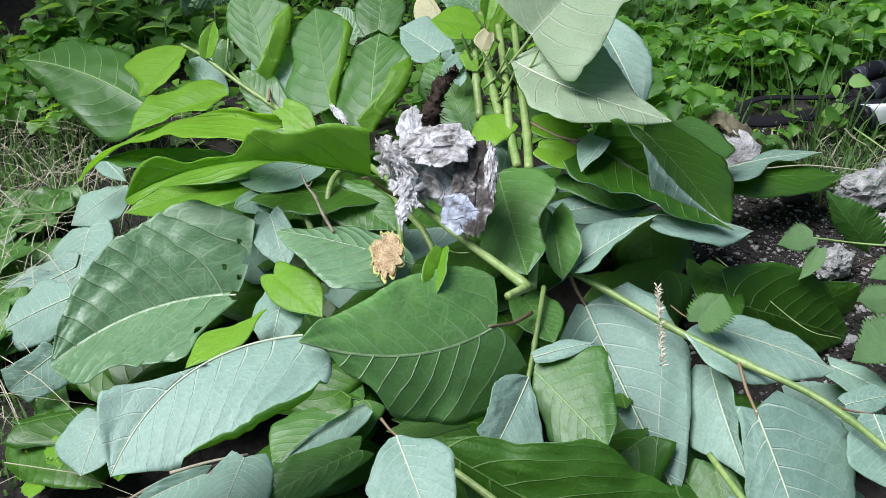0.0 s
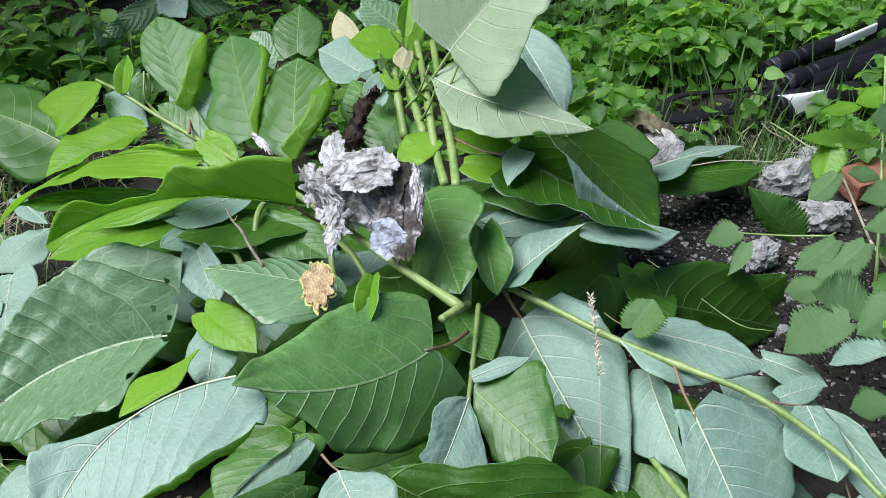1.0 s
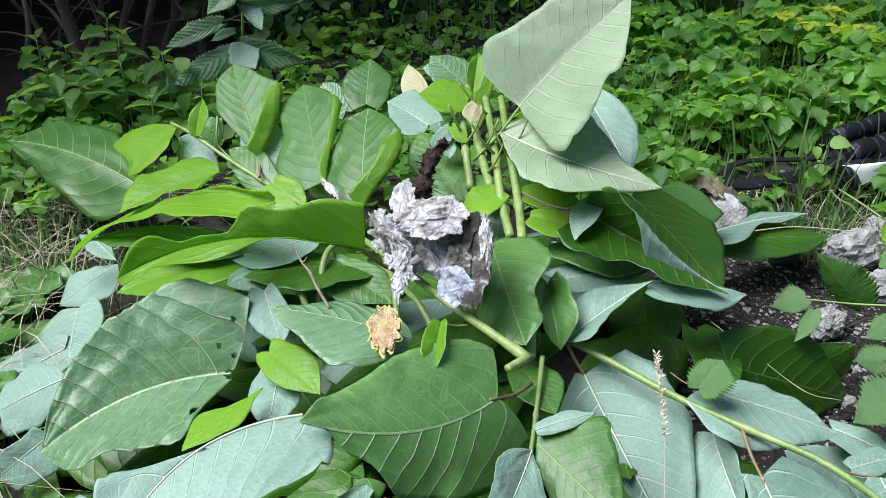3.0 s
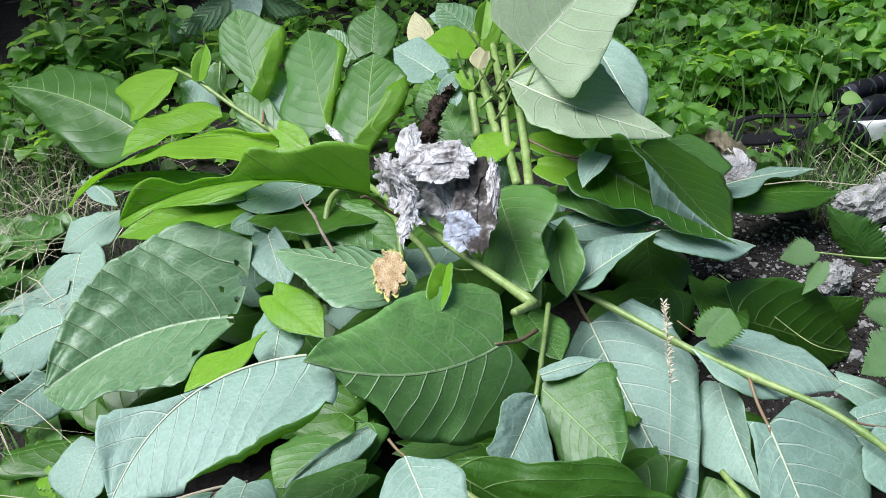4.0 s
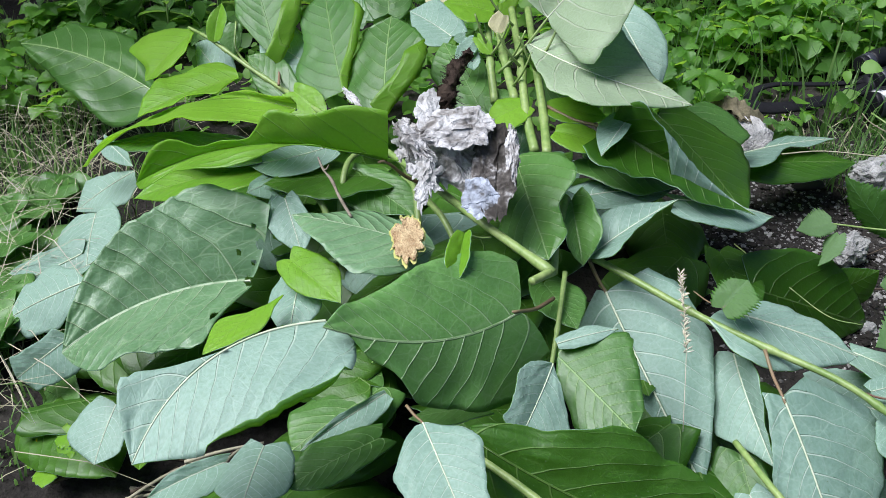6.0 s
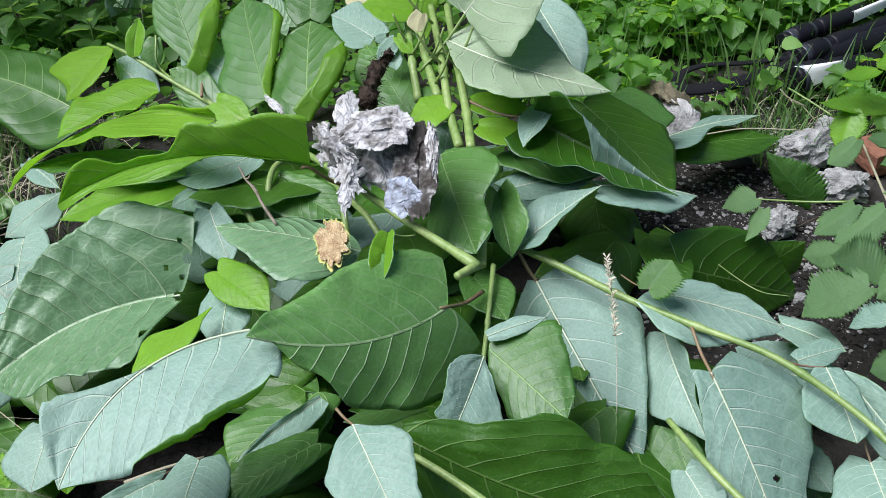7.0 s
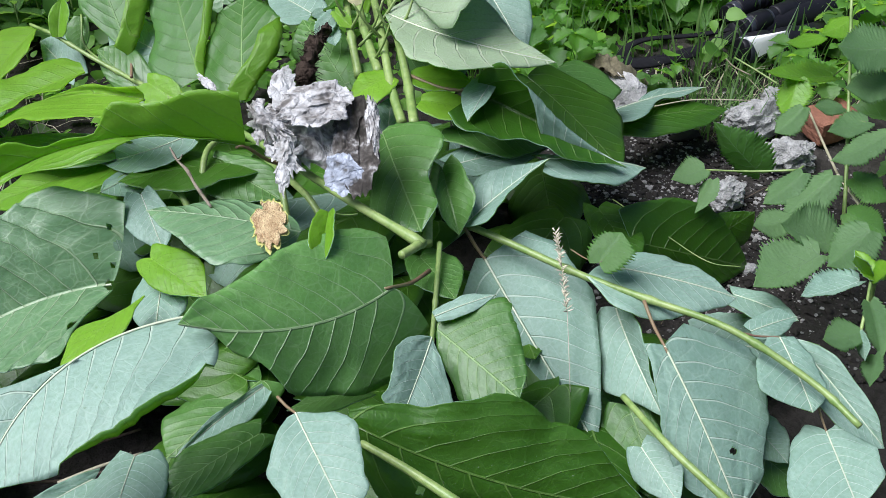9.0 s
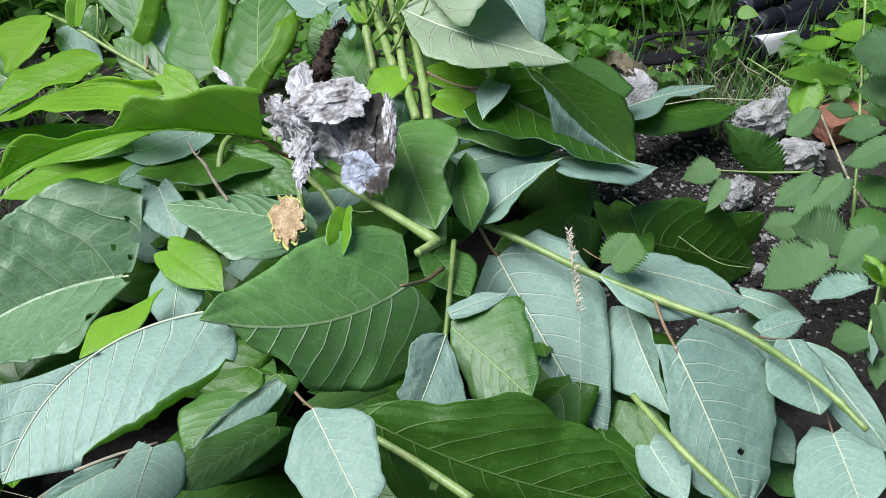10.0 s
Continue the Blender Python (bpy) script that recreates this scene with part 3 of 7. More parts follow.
leaf(branch_a, (-0.162, 1.251, 0.277), (-0.204, 1.457, 0.357), (-0.238, 1.318, 0.276), (-0.127, 1.372, 0.35), "P", lobes=(0.01, 0.02), edges=((0.56, 0.74, 0.91, 0.97, 0.91, 0.76, 0.7, 0.7, 0.69, 0.6, 0.0), (0.12, 0.26, 0.41, 0.57, 0.75, 0.91, 0.96, 0.8, 0.63, 0.37, 0.0)), roll=((1.0, 0), (0.85, 158, -0.2, 0.75)))
leaf(branch_a, (-0.099, 1.178, 0.271), (-0.094, 1.362, 0.35), (-0.155, 1.249, 0.274), (-0.027, 1.233, 0.328), "V", lobes=(0.00, 0.00), edges=((0.06, 0.51, 0.73, 0.95, 0.99, 0.98, 0.96, 0.82, 0.69, 0.66, 0.0), (0.08, 0.36, 0.63, 0.85, 0.98, 0.93, 0.83, 0.69, 0.51, 0.29, 0.0)), roll=((1.0, 0), (0.72, 158, -0.2, 0.6)))
leaf(branch_a, (-0.353, 1.461, 0.3), (-0.362, 1.428, 0.249), (-0.344, 1.445, 0.277), (-0.38, 1.448, 0.28), "U", lobes=0.02)
branch_b = empty("knotweed_branch", (0.157, 0.944, 0.204), "cut green knotweed branch trailing over the pile edge", "branch", "cut knotweed branches")
stalk(((0.157, 0.944, 0.204), (0.218, 0.89, 0.197), (0.277, 0.828, 0.195), (0.34, 0.776, 0.192), (0.408, 0.719, 0.189), (0.468, 0.65, 0.17), (0.493, 0.596, 0.159)), 0.0046, 0.0034, branch_b, nodes=(0.02, 0.3, 0.5, 0.72, 0.9))
leaf(branch_b, (0.184, 0.913, 0.166), (0.266, 0.691, 0.070), (0.298, 0.842, 0.157), (0.160, 0.801, 0.034), "D", stalk_to=(0.162, 0.931, 0.203), lobes=0.04, edges=((0.69, 0.93, 0.98, 1.0, 1.0, 0.89, 0.78, 0.62, 0.44, 0.26, 0.0), (0.09, 0.52, 0.77, 0.98, 1.0, 1.0, 0.95, 0.8, 0.65, 0.45, 0.0)))
leaf(branch_b, (0.304, 0.841, 0.195), (0.457, 0.808, 0.154), (0.389, 0.858, 0.18), (0.335, 0.754, 0.179), "D", lobes=(0.00, 0.11), edges=((0.15, 0.63, 0.79, 0.92, 0.96, 1.0, 0.94, 0.88, 0.6, 0.28, 0.0), (0.32, 0.82, 0.97, 1.0, 0.91, 0.81, 0.71, 0.56, 0.4, 0.24, 0.0)))
leaf(branch_b, (0.336, 0.712, 0.182), (0.383, 0.584, 0.067), (0.436, 0.718, 0.155), (0.32, 0.639, 0.105), "D", stalk_to=(0.332, 0.772, 0.195), holes=((0.62, -0.3, 0.004),), lobes=(0.08, 0.06), edges=((0.35, 0.73, 0.97, 0.99, 0.97, 0.9, 0.83, 0.69, 0.55, 0.4, 0.0), (0.41, 0.47, 0.59, 0.73, 0.85, 0.96, 0.97, 0.92, 0.84, 0.42, 0.0)))
leaf(branch_b, (0.318, 0.816, 0.151), (0.334, 0.683, 0.109), (0.328, 0.771, 0.175), (0.29, 0.742, 0.096), "D", lobes=(0.00, 0.09), edges=((0.05, 0.39, 0.77, 0.99, 0.96, 0.82, 0.55, 0.34, 0.29, 0.24, 0.0), (0.35, 0.7, 0.8, 0.89, 0.95, 0.98, 0.98, 0.7, 0.44, 0.22, 0.0)))
leaf(branch_b, (0.468, 0.723, 0.166), (0.466, 0.633, 0.145), (0.492, 0.66, 0.151), (0.421, 0.657, 0.154), "D", stalk_to=(0.415, 0.731, 0.178), lobes=(0.00, 0.01), edges=((0.65, 0.73, 0.82, 0.92, 0.95, 0.97, 0.98, 1.0, 0.79, 0.58, 0.0), (0.3, 0.45, 0.63, 0.79, 0.88, 0.97, 0.99, 1.0, 0.78, 0.44, 0.0)))
leaf(branch_b, (0.485, 0.629, 0.118), (0.466, 0.528, 0.122), (0.509, 0.585, 0.138), (0.419, 0.569, 0.103), "D", stalk_to=(0.481, 0.666, 0.151), lobes=(0.04, 0.16), edges=((0.29, 0.46, 0.66, 0.85, 1.0, 0.98, 0.97, 0.95, 0.7, 0.35, 0.0), (0.3, 0.54, 0.68, 0.75, 0.81, 0.88, 0.95, 0.98, 0.87, 0.76, 0.0)))
leaf(branch_b, (0.492, 0.733, 0.151), (0.544, 0.615, 0.099), (0.518, 0.699, 0.159), (0.486, 0.667, 0.128), "D", lobes=(0.00, 0.00), edges=((0.06, 0.51, 0.82, 0.98, 0.92, 0.86, 0.81, 0.76, 0.68, 0.34, 0.0), (0.04, 0.34, 0.68, 0.83, 0.95, 1.0, 0.99, 0.98, 0.82, 0.65, 0.0)))
leaf(branch_b, (0.455, 0.759, 0.146), (0.516, 0.776, 0.145), (0.499, 0.792, 0.147), (0.483, 0.751, 0.14), "D", lobes=0.05)
leaf(branch_b, (0.161, 0.932, 0.204), (0.276, 0.986, 0.255), (0.181, 0.984, 0.23), (0.187, 0.892, 0.236), "D", lobes=(0.00, 0.00), edges=((0.05, 0.4, 0.68, 0.9, 0.97, 0.91, 0.74, 0.55, 0.37, 0.18, 0.0), (0.15, 0.83, 0.88, 0.7, 0.53, 0.39, 0.24, 0.13, 0.09, 0.04, 0.0)))
branch_c = empty("knotweed_branch", (0.117, 1.066, 0.278), "cut knotweed branch with pale upturned leaf", "branch", "cut knotweed branches")
stalk(((0.119, 1.064, 0.275), (0.12, 1.143, 0.293), (0.116, 1.243, 0.327), (0.115, 1.394, 0.35)), 0.0066, 0.0054, branch_c, nodes=(0.3, 0.62))
leaf(branch_c, (0.132, 1.267, 0.383), (0.278, 1.249, 0.548), (0.089, 1.323, 0.463), (0.184, 1.124, 0.382), "W", stalk_to=(0.063, 1.25, 0.307), red=False, lobes=(0.05, 0.00), edges=((0.75, 0.99, 0.94, 0.88, 0.82, 0.77, 0.72, 0.61, 0.45, 0.2, 0.0), (0.17, 0.88, 1.0, 0.96, 0.9, 0.86, 0.73, 0.69, 0.53, 0.3, 0.0)))
leaf(branch_c, (0.105, 1.265, 0.346), (0.308, 1.104, 0.326), (0.223, 1.247, 0.36), (0.161, 1.023, 0.362), "W", lobes=(0.00, 0.00), bend=-0.123, edges=((0.24, 0.99, 1.2, 1.36, 1.47, 1.32, 1.06, 0.69, 0.36, 0.18, 0.0), (0.03, 0.15, 0.32, 0.48, 0.6, 0.73, 0.77, 0.82, 0.69, 0.38, 0.0)))
leaf(branch_c, (0.127, 1.159, 0.295), (0.208, 1.142, 0.289), (0.171, 1.174, 0.301), (0.165, 1.119, 0.289), "Y", lobes=0.03)
leaf(branch_c, (0.133, 1.106, 0.287), (0.202, 1.076, 0.28), (0.171, 1.109, 0.293), (0.159, 1.063, 0.277), "Y", lobes=0.03)
branch_d = empty("knotweed_branch", (0.104, 1.084, 0.271), "cut knotweed branch with thick jointed stem", "branch", "cut knotweed branches")
stalk(((0.105, 1.083, 0.269), (0.098, 1.153, 0.289), (0.095, 1.252, 0.323), (0.091, 1.404, 0.347)), 0.0066, 0.0054, branch_d, nodes=(0.25, 0.6))
leaf(branch_d, (0.097, 1.172, 0.294), (0.043, 1.14, 0.281), (0.076, 1.117, 0.283), (0.062, 1.185, 0.294), "Y", lobes=0.05)
# inner face lies in shade; the darkened skin K paints that
leaf(branch_d, (0.201, 1.09, 0.301), (0.377, 0.991, 0.229), (0.228, 1.038, 0.361), (0.17, 0.983, 0.297), "K", stalk_to=(0.124, 1.162, 0.298), arch=(0.1, -0.2), lobes=(0.00, 0.04), edges=((0.52, 0.96, 0.86, 0.7, 0.57, 0.43, 0.27, 0.15, 0.05, 0.01, 0.0), (0.73, 0.96, 0.88, 0.72, 0.54, 0.5, 0.51, 0.44, 0.29, 0.15, 0.0)), roll=((0.72, 155, 0.3, 1.2), (1.0, 0)))
leaf(branch_d, (0.232, 1.092, 0.324), (0.178, 1.008, 0.303), (0.209, 1.038, 0.313), (0.185, 1.074, 0.313), "D", lobes=0.03)
branch_e = empty("knotweed_branch", (0.084, 1.19, 0.294), "cut knotweed branch with thick jointed stem", "branch", "cut knotweed branches")
stalk(((0.085, 1.189, 0.292), (0.073, 1.285, 0.319), (0.063, 1.433, 0.356)), 0.0066, 0.0054, branch_e, nodes=(0.5,))
leaf(branch_e, (0.06, 1.364, 0.357), (-0.016, 1.37, 0.368), (0.02, 1.327, 0.353), (0.029, 1.409, 0.376), "Y", lobes=0.08)
leaf(branch_e, (0.073, 1.447, 0.342), (0.085, 1.498, 0.392), (0.064, 1.465, 0.374), (0.096, 1.465, 0.373), "Y", lobes=0.02)
branch_f = empty("knotweed_branch", (0.058, 1.215, 0.277), "cut knotweed branch with pale split stem", "branch", "cut knotweed branches")
stalk(((0.058, 1.215, 0.277), (0.053, 1.294, 0.316), (0.052, 1.395, 0.351)), 0.0062, 0.005, branch_f, nodes=(0.4,))
branch_g = empty("knotweed_branch", (0.116, 0.877, 0.229), "cut knotweed branch hanging over the front of the pile", "branch", "cut knotweed branches")
stalk(((0.111, 0.874, 0.224), (0.119, 0.929, 0.234), (0.137, 0.997, 0.249)), 0.006, 0.006, branch_g, nodes=(0.02,))
stalk(((0.125, 0.874, 0.224), (0.115, 0.821, 0.215), (0.103, 0.766, 0.196), (0.094, 0.728, 0.183)), 0.0032, 0.0024, branch_g, nodes=(0.5, 0.8))
leaf(branch_g, (0.063, 0.767, 0.251), (-0.125, 0.656, 0.32), (0.044, 0.699, 0.178), (0.021, 0.811, 0.3), "H", stalk_to=(0.108, 0.834, 0.217), label="broad dark green heart-shaped knotweed leaf", lobes=(0.20, 0.08), bend=0.098, edges=((0.48, 0.86, 0.85, 0.79, 0.72, 0.65, 0.59, 0.31, 0.2, 0.0, 0.0), (0.78, 1.1, 1.15, 1.17, 1.14, 1.05, 0.91, 0.74, 0.54, 0.37, 0.0)))
leaf(branch_g, (0.097, 0.729, 0.212), (0.054, 0.631, 0.196), (0.106, 0.656, 0.182), (0.057, 0.695, 0.231), "D", crinkle=0.01, holes=((0.85, 0.2, 0.004),), lobes=(0.00, 0.00), edges=((0.02, 0.2, 0.39, 0.57, 0.75, 0.87, 0.98, 0.85, 0.65, 0.36, 0.0), (0.06, 0.47, 0.76, 0.88, 1.0, 0.93, 0.86, 0.79, 0.74, 0.76, 0.0)))
leaf(branch_g, (0.106, 0.752, 0.201), (0.174, 0.663, 0.178), (0.182, 0.771, 0.223), (0.118, 0.682, 0.167), "U", lobes=(0.08, 0.00), edges=((0.16, 0.53, 0.9, 0.94, 0.85, 0.76, 0.65, 0.55, 0.44, 0.31, 0.0), (0.04, 0.33, 0.48, 0.62, 0.75, 0.87, 1.0, 0.88, 0.77, 0.58, 0.0)))
leaf(branch_g, (0.104, 0.756, 0.216), (0.171, 0.775, 0.221), (0.138, 0.78, 0.219), (0.135, 0.754, 0.214), "D", lobes=0.0)
leaf(branch_g, (0.078, 1.06, 0.271), (0.104, 0.866, 0.247), (0.149, 0.98, 0.295), (0.051, 0.925, 0.245), "U", lobes=(0.02, 0.00), edges=((0.29, 0.56, 0.83, 0.91, 0.98, 0.88, 0.5, 0.46, 0.45, 0.41, 0.0), (0.03, 0.28, 0.38, 0.49, 0.6, 0.74, 0.89, 0.98, 0.92, 0.71, 0.0)))
branch_h = empty("knotweed_branch", (0.3, 0.715, 0.113), "cut knotweed branch at the foot of the pile", "branch", "cut knotweed branches")
stalk(((0.294, 0.702, 0.127), (0.316, 0.622, 0.133), (0.341, 0.576, 0.126), (0.36, 0.549, 0.117)), 0.0036, 0.0044, branch_h, nodes=(0.78,))
# skin holds the leaf's own deep green plus the shading of its face
leaf(branch_h, (0.007, 0.624, 0.216), (0.289, 0.584, 0.094), (0.173, 0.638, 0.203), (0.11, 0.575, 0.088), "K", label="large dark glossy knotweed leaf", holes=((0.35, 0.5, 0.004),), lobes=(0.00, 0.00), bend=-0.044, edges=((0.15, 0.49, 0.66, 0.95, 1.18, 1.21, 1.06, 1.02, 0.72, 0.34, 0.0), (0.08, 0.44, 0.71, 0.74, 0.78, 0.82, 0.75, 0.69, 0.53, 0.26, 0.0)))
leaf(branch_h, (-0.034, 0.607, 0.249), (0.004, 0.501, 0.235), (0.018, 0.576, 0.257), (-0.058, 0.552, 0.238), "D", stalk_to=(-0.05, 0.631, 0.248), lobes=(0.00, 0.00), edges=((0.05, 0.39, 0.74, 0.93, 1.0, 0.93, 0.85, 0.77, 0.69, 0.6, 0.0), (0.2, 0.49, 0.67, 0.85, 1.0, 0.99, 0.95, 0.9, 0.77, 0.39, 0.0)))
stalk(((0.019, 0.614, 0.196), (0.056, 0.575, 0.199), (0.095, 0.533, 0.198)), 0.0035, 0.0045, branch_h, nodes=())
branch_i = empty("knotweed_branch", (-0.113, 0.891, 0.259), "cut knotweed branch under the spotted leaves", "branch", "cut knotweed branches")
stalk(((-0.140, 0.942, 0.185), (-0.162, 0.978, 0.244), (-0.179, 1.006, 0.251), (-0.194, 1.045, 0.254)), 0.0042, 0.0038, branch_i, nodes=())
stalk(((-0.149, 0.958, 0.176), (-0.143, 1.006, 0.252), (-0.138, 1.043, 0.272), (-0.127, 1.077, 0.27)), 0.0042, 0.0038, branch_i, nodes=())
stalk(((-0.041, 0.909, 0.185), (-0.047, 0.965, 0.248), (-0.052, 1.008, 0.258), (-0.068, 1.068, 0.258)), 0.0042, 0.0038, branch_i, nodes=())
stalk(((0.025, 0.861, 0.191), (-0.01, 0.93, 0.25), (-0.037, 0.983, 0.257), (-0.067, 1.042, 0.255)), 0.0042, 0.0038, branch_i, nodes=())
leaf(branch_i, (-0.026, 0.858, 0.267), (-0.19, 0.907, 0.281), (-0.119, 0.796, 0.279), (-0.056, 0.924, 0.257), "S", label="knotweed leaf with a withered brown spot", lobes=(0.01, 0.00), edges=((0.35, 0.67, 0.93, 0.96, 0.99, 0.87, 0.71, 0.57, 0.42, 0.21, 0.0), (0.07, 0.52, 0.8, 1.0, 0.98, 0.97, 0.89, 0.74, 0.54, 0.27, 0.0)))
leaf(branch_i, (0.007, 0.829, 0.307), (-0.003, 0.763, 0.287), (0.011, 0.782, 0.308), (-0.015, 0.78, 0.304), "Y", stalk_to=(0.036, 0.847, 0.29), red=False, lobes=0.0, belly=0.06)
leaf(branch_i, (-0.127, 0.69, 0.299), (-0.279, 0.551, 0.255), (-0.119, 0.604, 0.277), (-0.297, 0.622, 0.296), "D", label="pale knotweed leaf rolled over to its underside", arch=(0.25, 0.1), lobes=(0.03, 0.00), bend=-0.163, edges=((0.53, 1.09, 1.29, 1.39, 1.4, 1.34, 1.22, 1.04, 0.82, 0.45, 0.0), (0.02, 0.0, 0.0, 0.0, 0.0, 0.08, 0.24, 0.44, 0.68, 0.55, 0.0)), roll=((0.95, 150, 0.1, 0.75), (0.85, -130, 0.0, 0.8)))
leaf(branch_i, (-0.246, 0.899, 0.193), (-0.456, 0.823, 0.144), (-0.276, 0.772, 0.191), (-0.331, 0.957, 0.28), "S", label="broad knotweed leaf with insect holes, sky sheen in its colour", crinkle=0.02, holes=((0.06, 0.45, 0.006), (0.1, 0.65, 0.004), (0.03, -0.3, 0.008), (0.05, -0.6, 0.004), (0.16, 0.3, 0.003), (0.3, -0.85, 0.006), (0.09, 0.2, 0.003)), lobes=(0.00, 0.24), bend=-0.086, edges=((0.13, 0.54, 0.83, 1.13, 1.11, 1.05, 0.97, 0.93, 0.82, 0.52, 0.0), (0.59, 0.93, 0.9, 0.84, 0.79, 0.71, 0.63, 0.55, 0.43, 0.27, 0.0)))
leaf(branch_i, (-0.193, 0.825, 0.228), (-0.268, 0.747, 0.208), (-0.211, 0.762, 0.224), (-0.262, 0.8, 0.208), "Y", lobes=(0.00, 0.00), edges=((0.03, 0.24, 0.49, 0.73, 0.91, 0.99, 0.9, 0.77, 0.63, 0.31, 0.0), (0.0, 0.0, 0.02, 0.21, 0.41, 0.68, 0.96, 0.85, 0.67, 0.37, 0.0)))
leaf(None, (-0.477, 0.894, 0.110), (-0.562, 0.895, 0.040), (-0.492, 0.870, 0.050), (-0.529, 0.904, 0.100), "D", label="pale glaucous underside of a knotweed leaf in the pile", name='knotweed_leaf', group='loose leaves of the pile', lobes=(0.09, 0.00), edges=((0.65, 0.94, 0.95, 0.91, 0.86, 0.82, 0.77, 0.73, 0.68, 0.37, 0.0), (0.09, 0.74, 0.78, 0.72, 0.74, 0.77, 0.81, 0.84, 0.88, 0.92, 0.0)))
leaf(None, (-0.28, 0.584, 0.242), (-0.281, 0.566, 0.233), (-0.272, 0.571, 0.24), (-0.287, 0.57, 0.238), "Y", label="bright yellow-green young leaf on the pile", lobes=0.0, name='knotweed_leaf', group='loose leaves of the pile')
leaf(None, (-0.483, 0.982, 0.130), (-0.605, 0.991, 0.060), (-0.523, 0.950, 0.070), (-0.529, 1.046, 0.120), "D", label="pale glaucous underside of a knotweed leaf in the pile", name='knotweed_leaf', group='loose leaves of the pile', lobes=(0.00, 0.00), edges=((0.05, 0.38, 0.63, 0.84, 0.99, 0.95, 0.9, 0.86, 0.81, 0.41, 0.0), (0.04, 0.3, 0.57, 0.7, 0.84, 0.98, 0.95, 0.88, 0.83, 0.79, 0.0)))
leaf(None, (-0.525, 0.922, 0.019), (-0.481, 0.82, 0.01), (-0.472, 0.872, 0.036), (-0.562, 0.895, -0.025), "U", label="dark green fallen knotweed leaf lying in the pile", name='knotweed_leaf', group='loose leaves of the pile')
leaf(None, (-0.386, 0.775, 0.109), (-0.4, 0.717, 0.074), (-0.369, 0.725, 0.089), (-0.441, 0.757, 0.079), "D", label="pale glaucous underside of a knotweed leaf in the pile", name='knotweed_leaf', group='loose leaves of the pile')
leaf(None, (0.145, 0.996, 0.247), (0.152, 0.91, 0.207), (0.176, 0.933, 0.243), (0.132, 0.937, 0.229), "U", label="dark green fallen knotweed leaf lying in the pile", name='knotweed_leaf', group='loose leaves of the pile')
leaf(None, (0.279, 1.003, 0.244), (0.414, 1.023, 0.206), (0.347, 1.042, 0.215), (0.34, 0.962, 0.221), "D", label="pale glaucous underside of a knotweed leaf in the pile", name='knotweed_leaf', group='loose leaves of the pile')
leaf(None, (0.174, 1.103, 0.248), (0.3, 1.048, 0.24), (0.247, 1.166, 0.236), (0.228, 1.015, 0.242), "U", label="dark green fallen knotweed leaf lying in the pile", name='knotweed_leaf', group='loose leaves of the pile')
leaf(None, (0.164, 1.041, 0.225), (0.291, 1.045, 0.236), (0.233, 1.08, 0.233), (0.221, 1.006, 0.228), "D", label="pale glaucous underside of a knotweed leaf in the pile", name='knotweed_leaf', group='loose leaves of the pile')
leaf(None, (0.136, 1.235, 0.265), (0.217, 1.27, 0.285), (0.164, 1.32, 0.286), (0.199, 1.193, 0.276), "U", label="dark green fallen knotweed leaf lying in the pile", name='knotweed_leaf', group='loose leaves of the pile')
leaf(None, (0.265, 1.438, 0.324), (0.31, 1.294, 0.252), (0.33, 1.389, 0.306), (0.25, 1.319, 0.287), "D", label="pale glaucous underside of a knotweed leaf in the pile", name='knotweed_leaf', group='loose leaves of the pile')
# skin K on loose leaves here stands for the shade they lie in
leaf(None, (0.436, 1.137, -0.009), (0.617, 1.076, 0.001), (0.561, 1.198, -0.007), (0.496, 1.026, 0.016), "K", label="dark green fallen knotweed leaf lying in the pile", name='knotweed_leaf', group='loose leaves of the pile')
leaf(None, (0.491, 0.878, 0.1), (0.554, 0.828, 0.091), (0.54, 0.869, 0.096), (0.501, 0.817, 0.103), "D", label="pale glaucous underside of a knotweed leaf in the pile", name='knotweed_leaf', group='loose leaves of the pile')
leaf(None, (0.315, 1.296, 0.218), (0.414, 1.107, 0.151), (0.437, 1.299, 0.173), (0.312, 1.176, 0.181), "K", label="dark green fallen knotweed leaf lying in the pile", name='knotweed_leaf', group='loose leaves of the pile')
leaf(None, (0.379, 1.373, 0.192), (0.41, 1.285, 0.15), (0.48, 1.348, 0.158), (0.351, 1.305, 0.16), "U", label="dark green fallen knotweed leaf lying in the pile", name='knotweed_leaf', group='loose leaves of the pile')
leaf(None, (0.472, 1.39, 0.094), (0.677, 1.459, 0.093), (0.614, 1.496, 0.077), (0.521, 1.324, 0.118), "D", label="pale knotweed leaf lying on the gravel", name='knotweed_leaf', group='loose leaves of the pile', lobes=(0.00, 0.12), edges=((0.02, 0.14, 0.14, 0.15, 0.33, 0.51, 0.69, 0.86, 0.97, 0.83, 0.0), (0.78, 0.96, 0.79, 0.58, 0.37, 0.32, 0.31, 0.28, 0.19, 0.09, 0.0)))
leaf(None, (0.478, 1.363, 0.089), (0.7, 1.408, 0.074), (0.617, 1.455, 0.07), (0.588, 1.336, 0.07), "K", label="dark green fallen knotweed leaf lying in the pile", name='knotweed_leaf', group='loose leaves of the pile')
leaf(None, (-0.132, 1.044, 0.255), (-0.051, 0.972, 0.239), (-0.059, 1.019, 0.256), (-0.128, 0.986, 0.239), "U", label="dark green fallen knotweed leaf lying in the pile", name='knotweed_leaf', group='loose leaves of the pile')
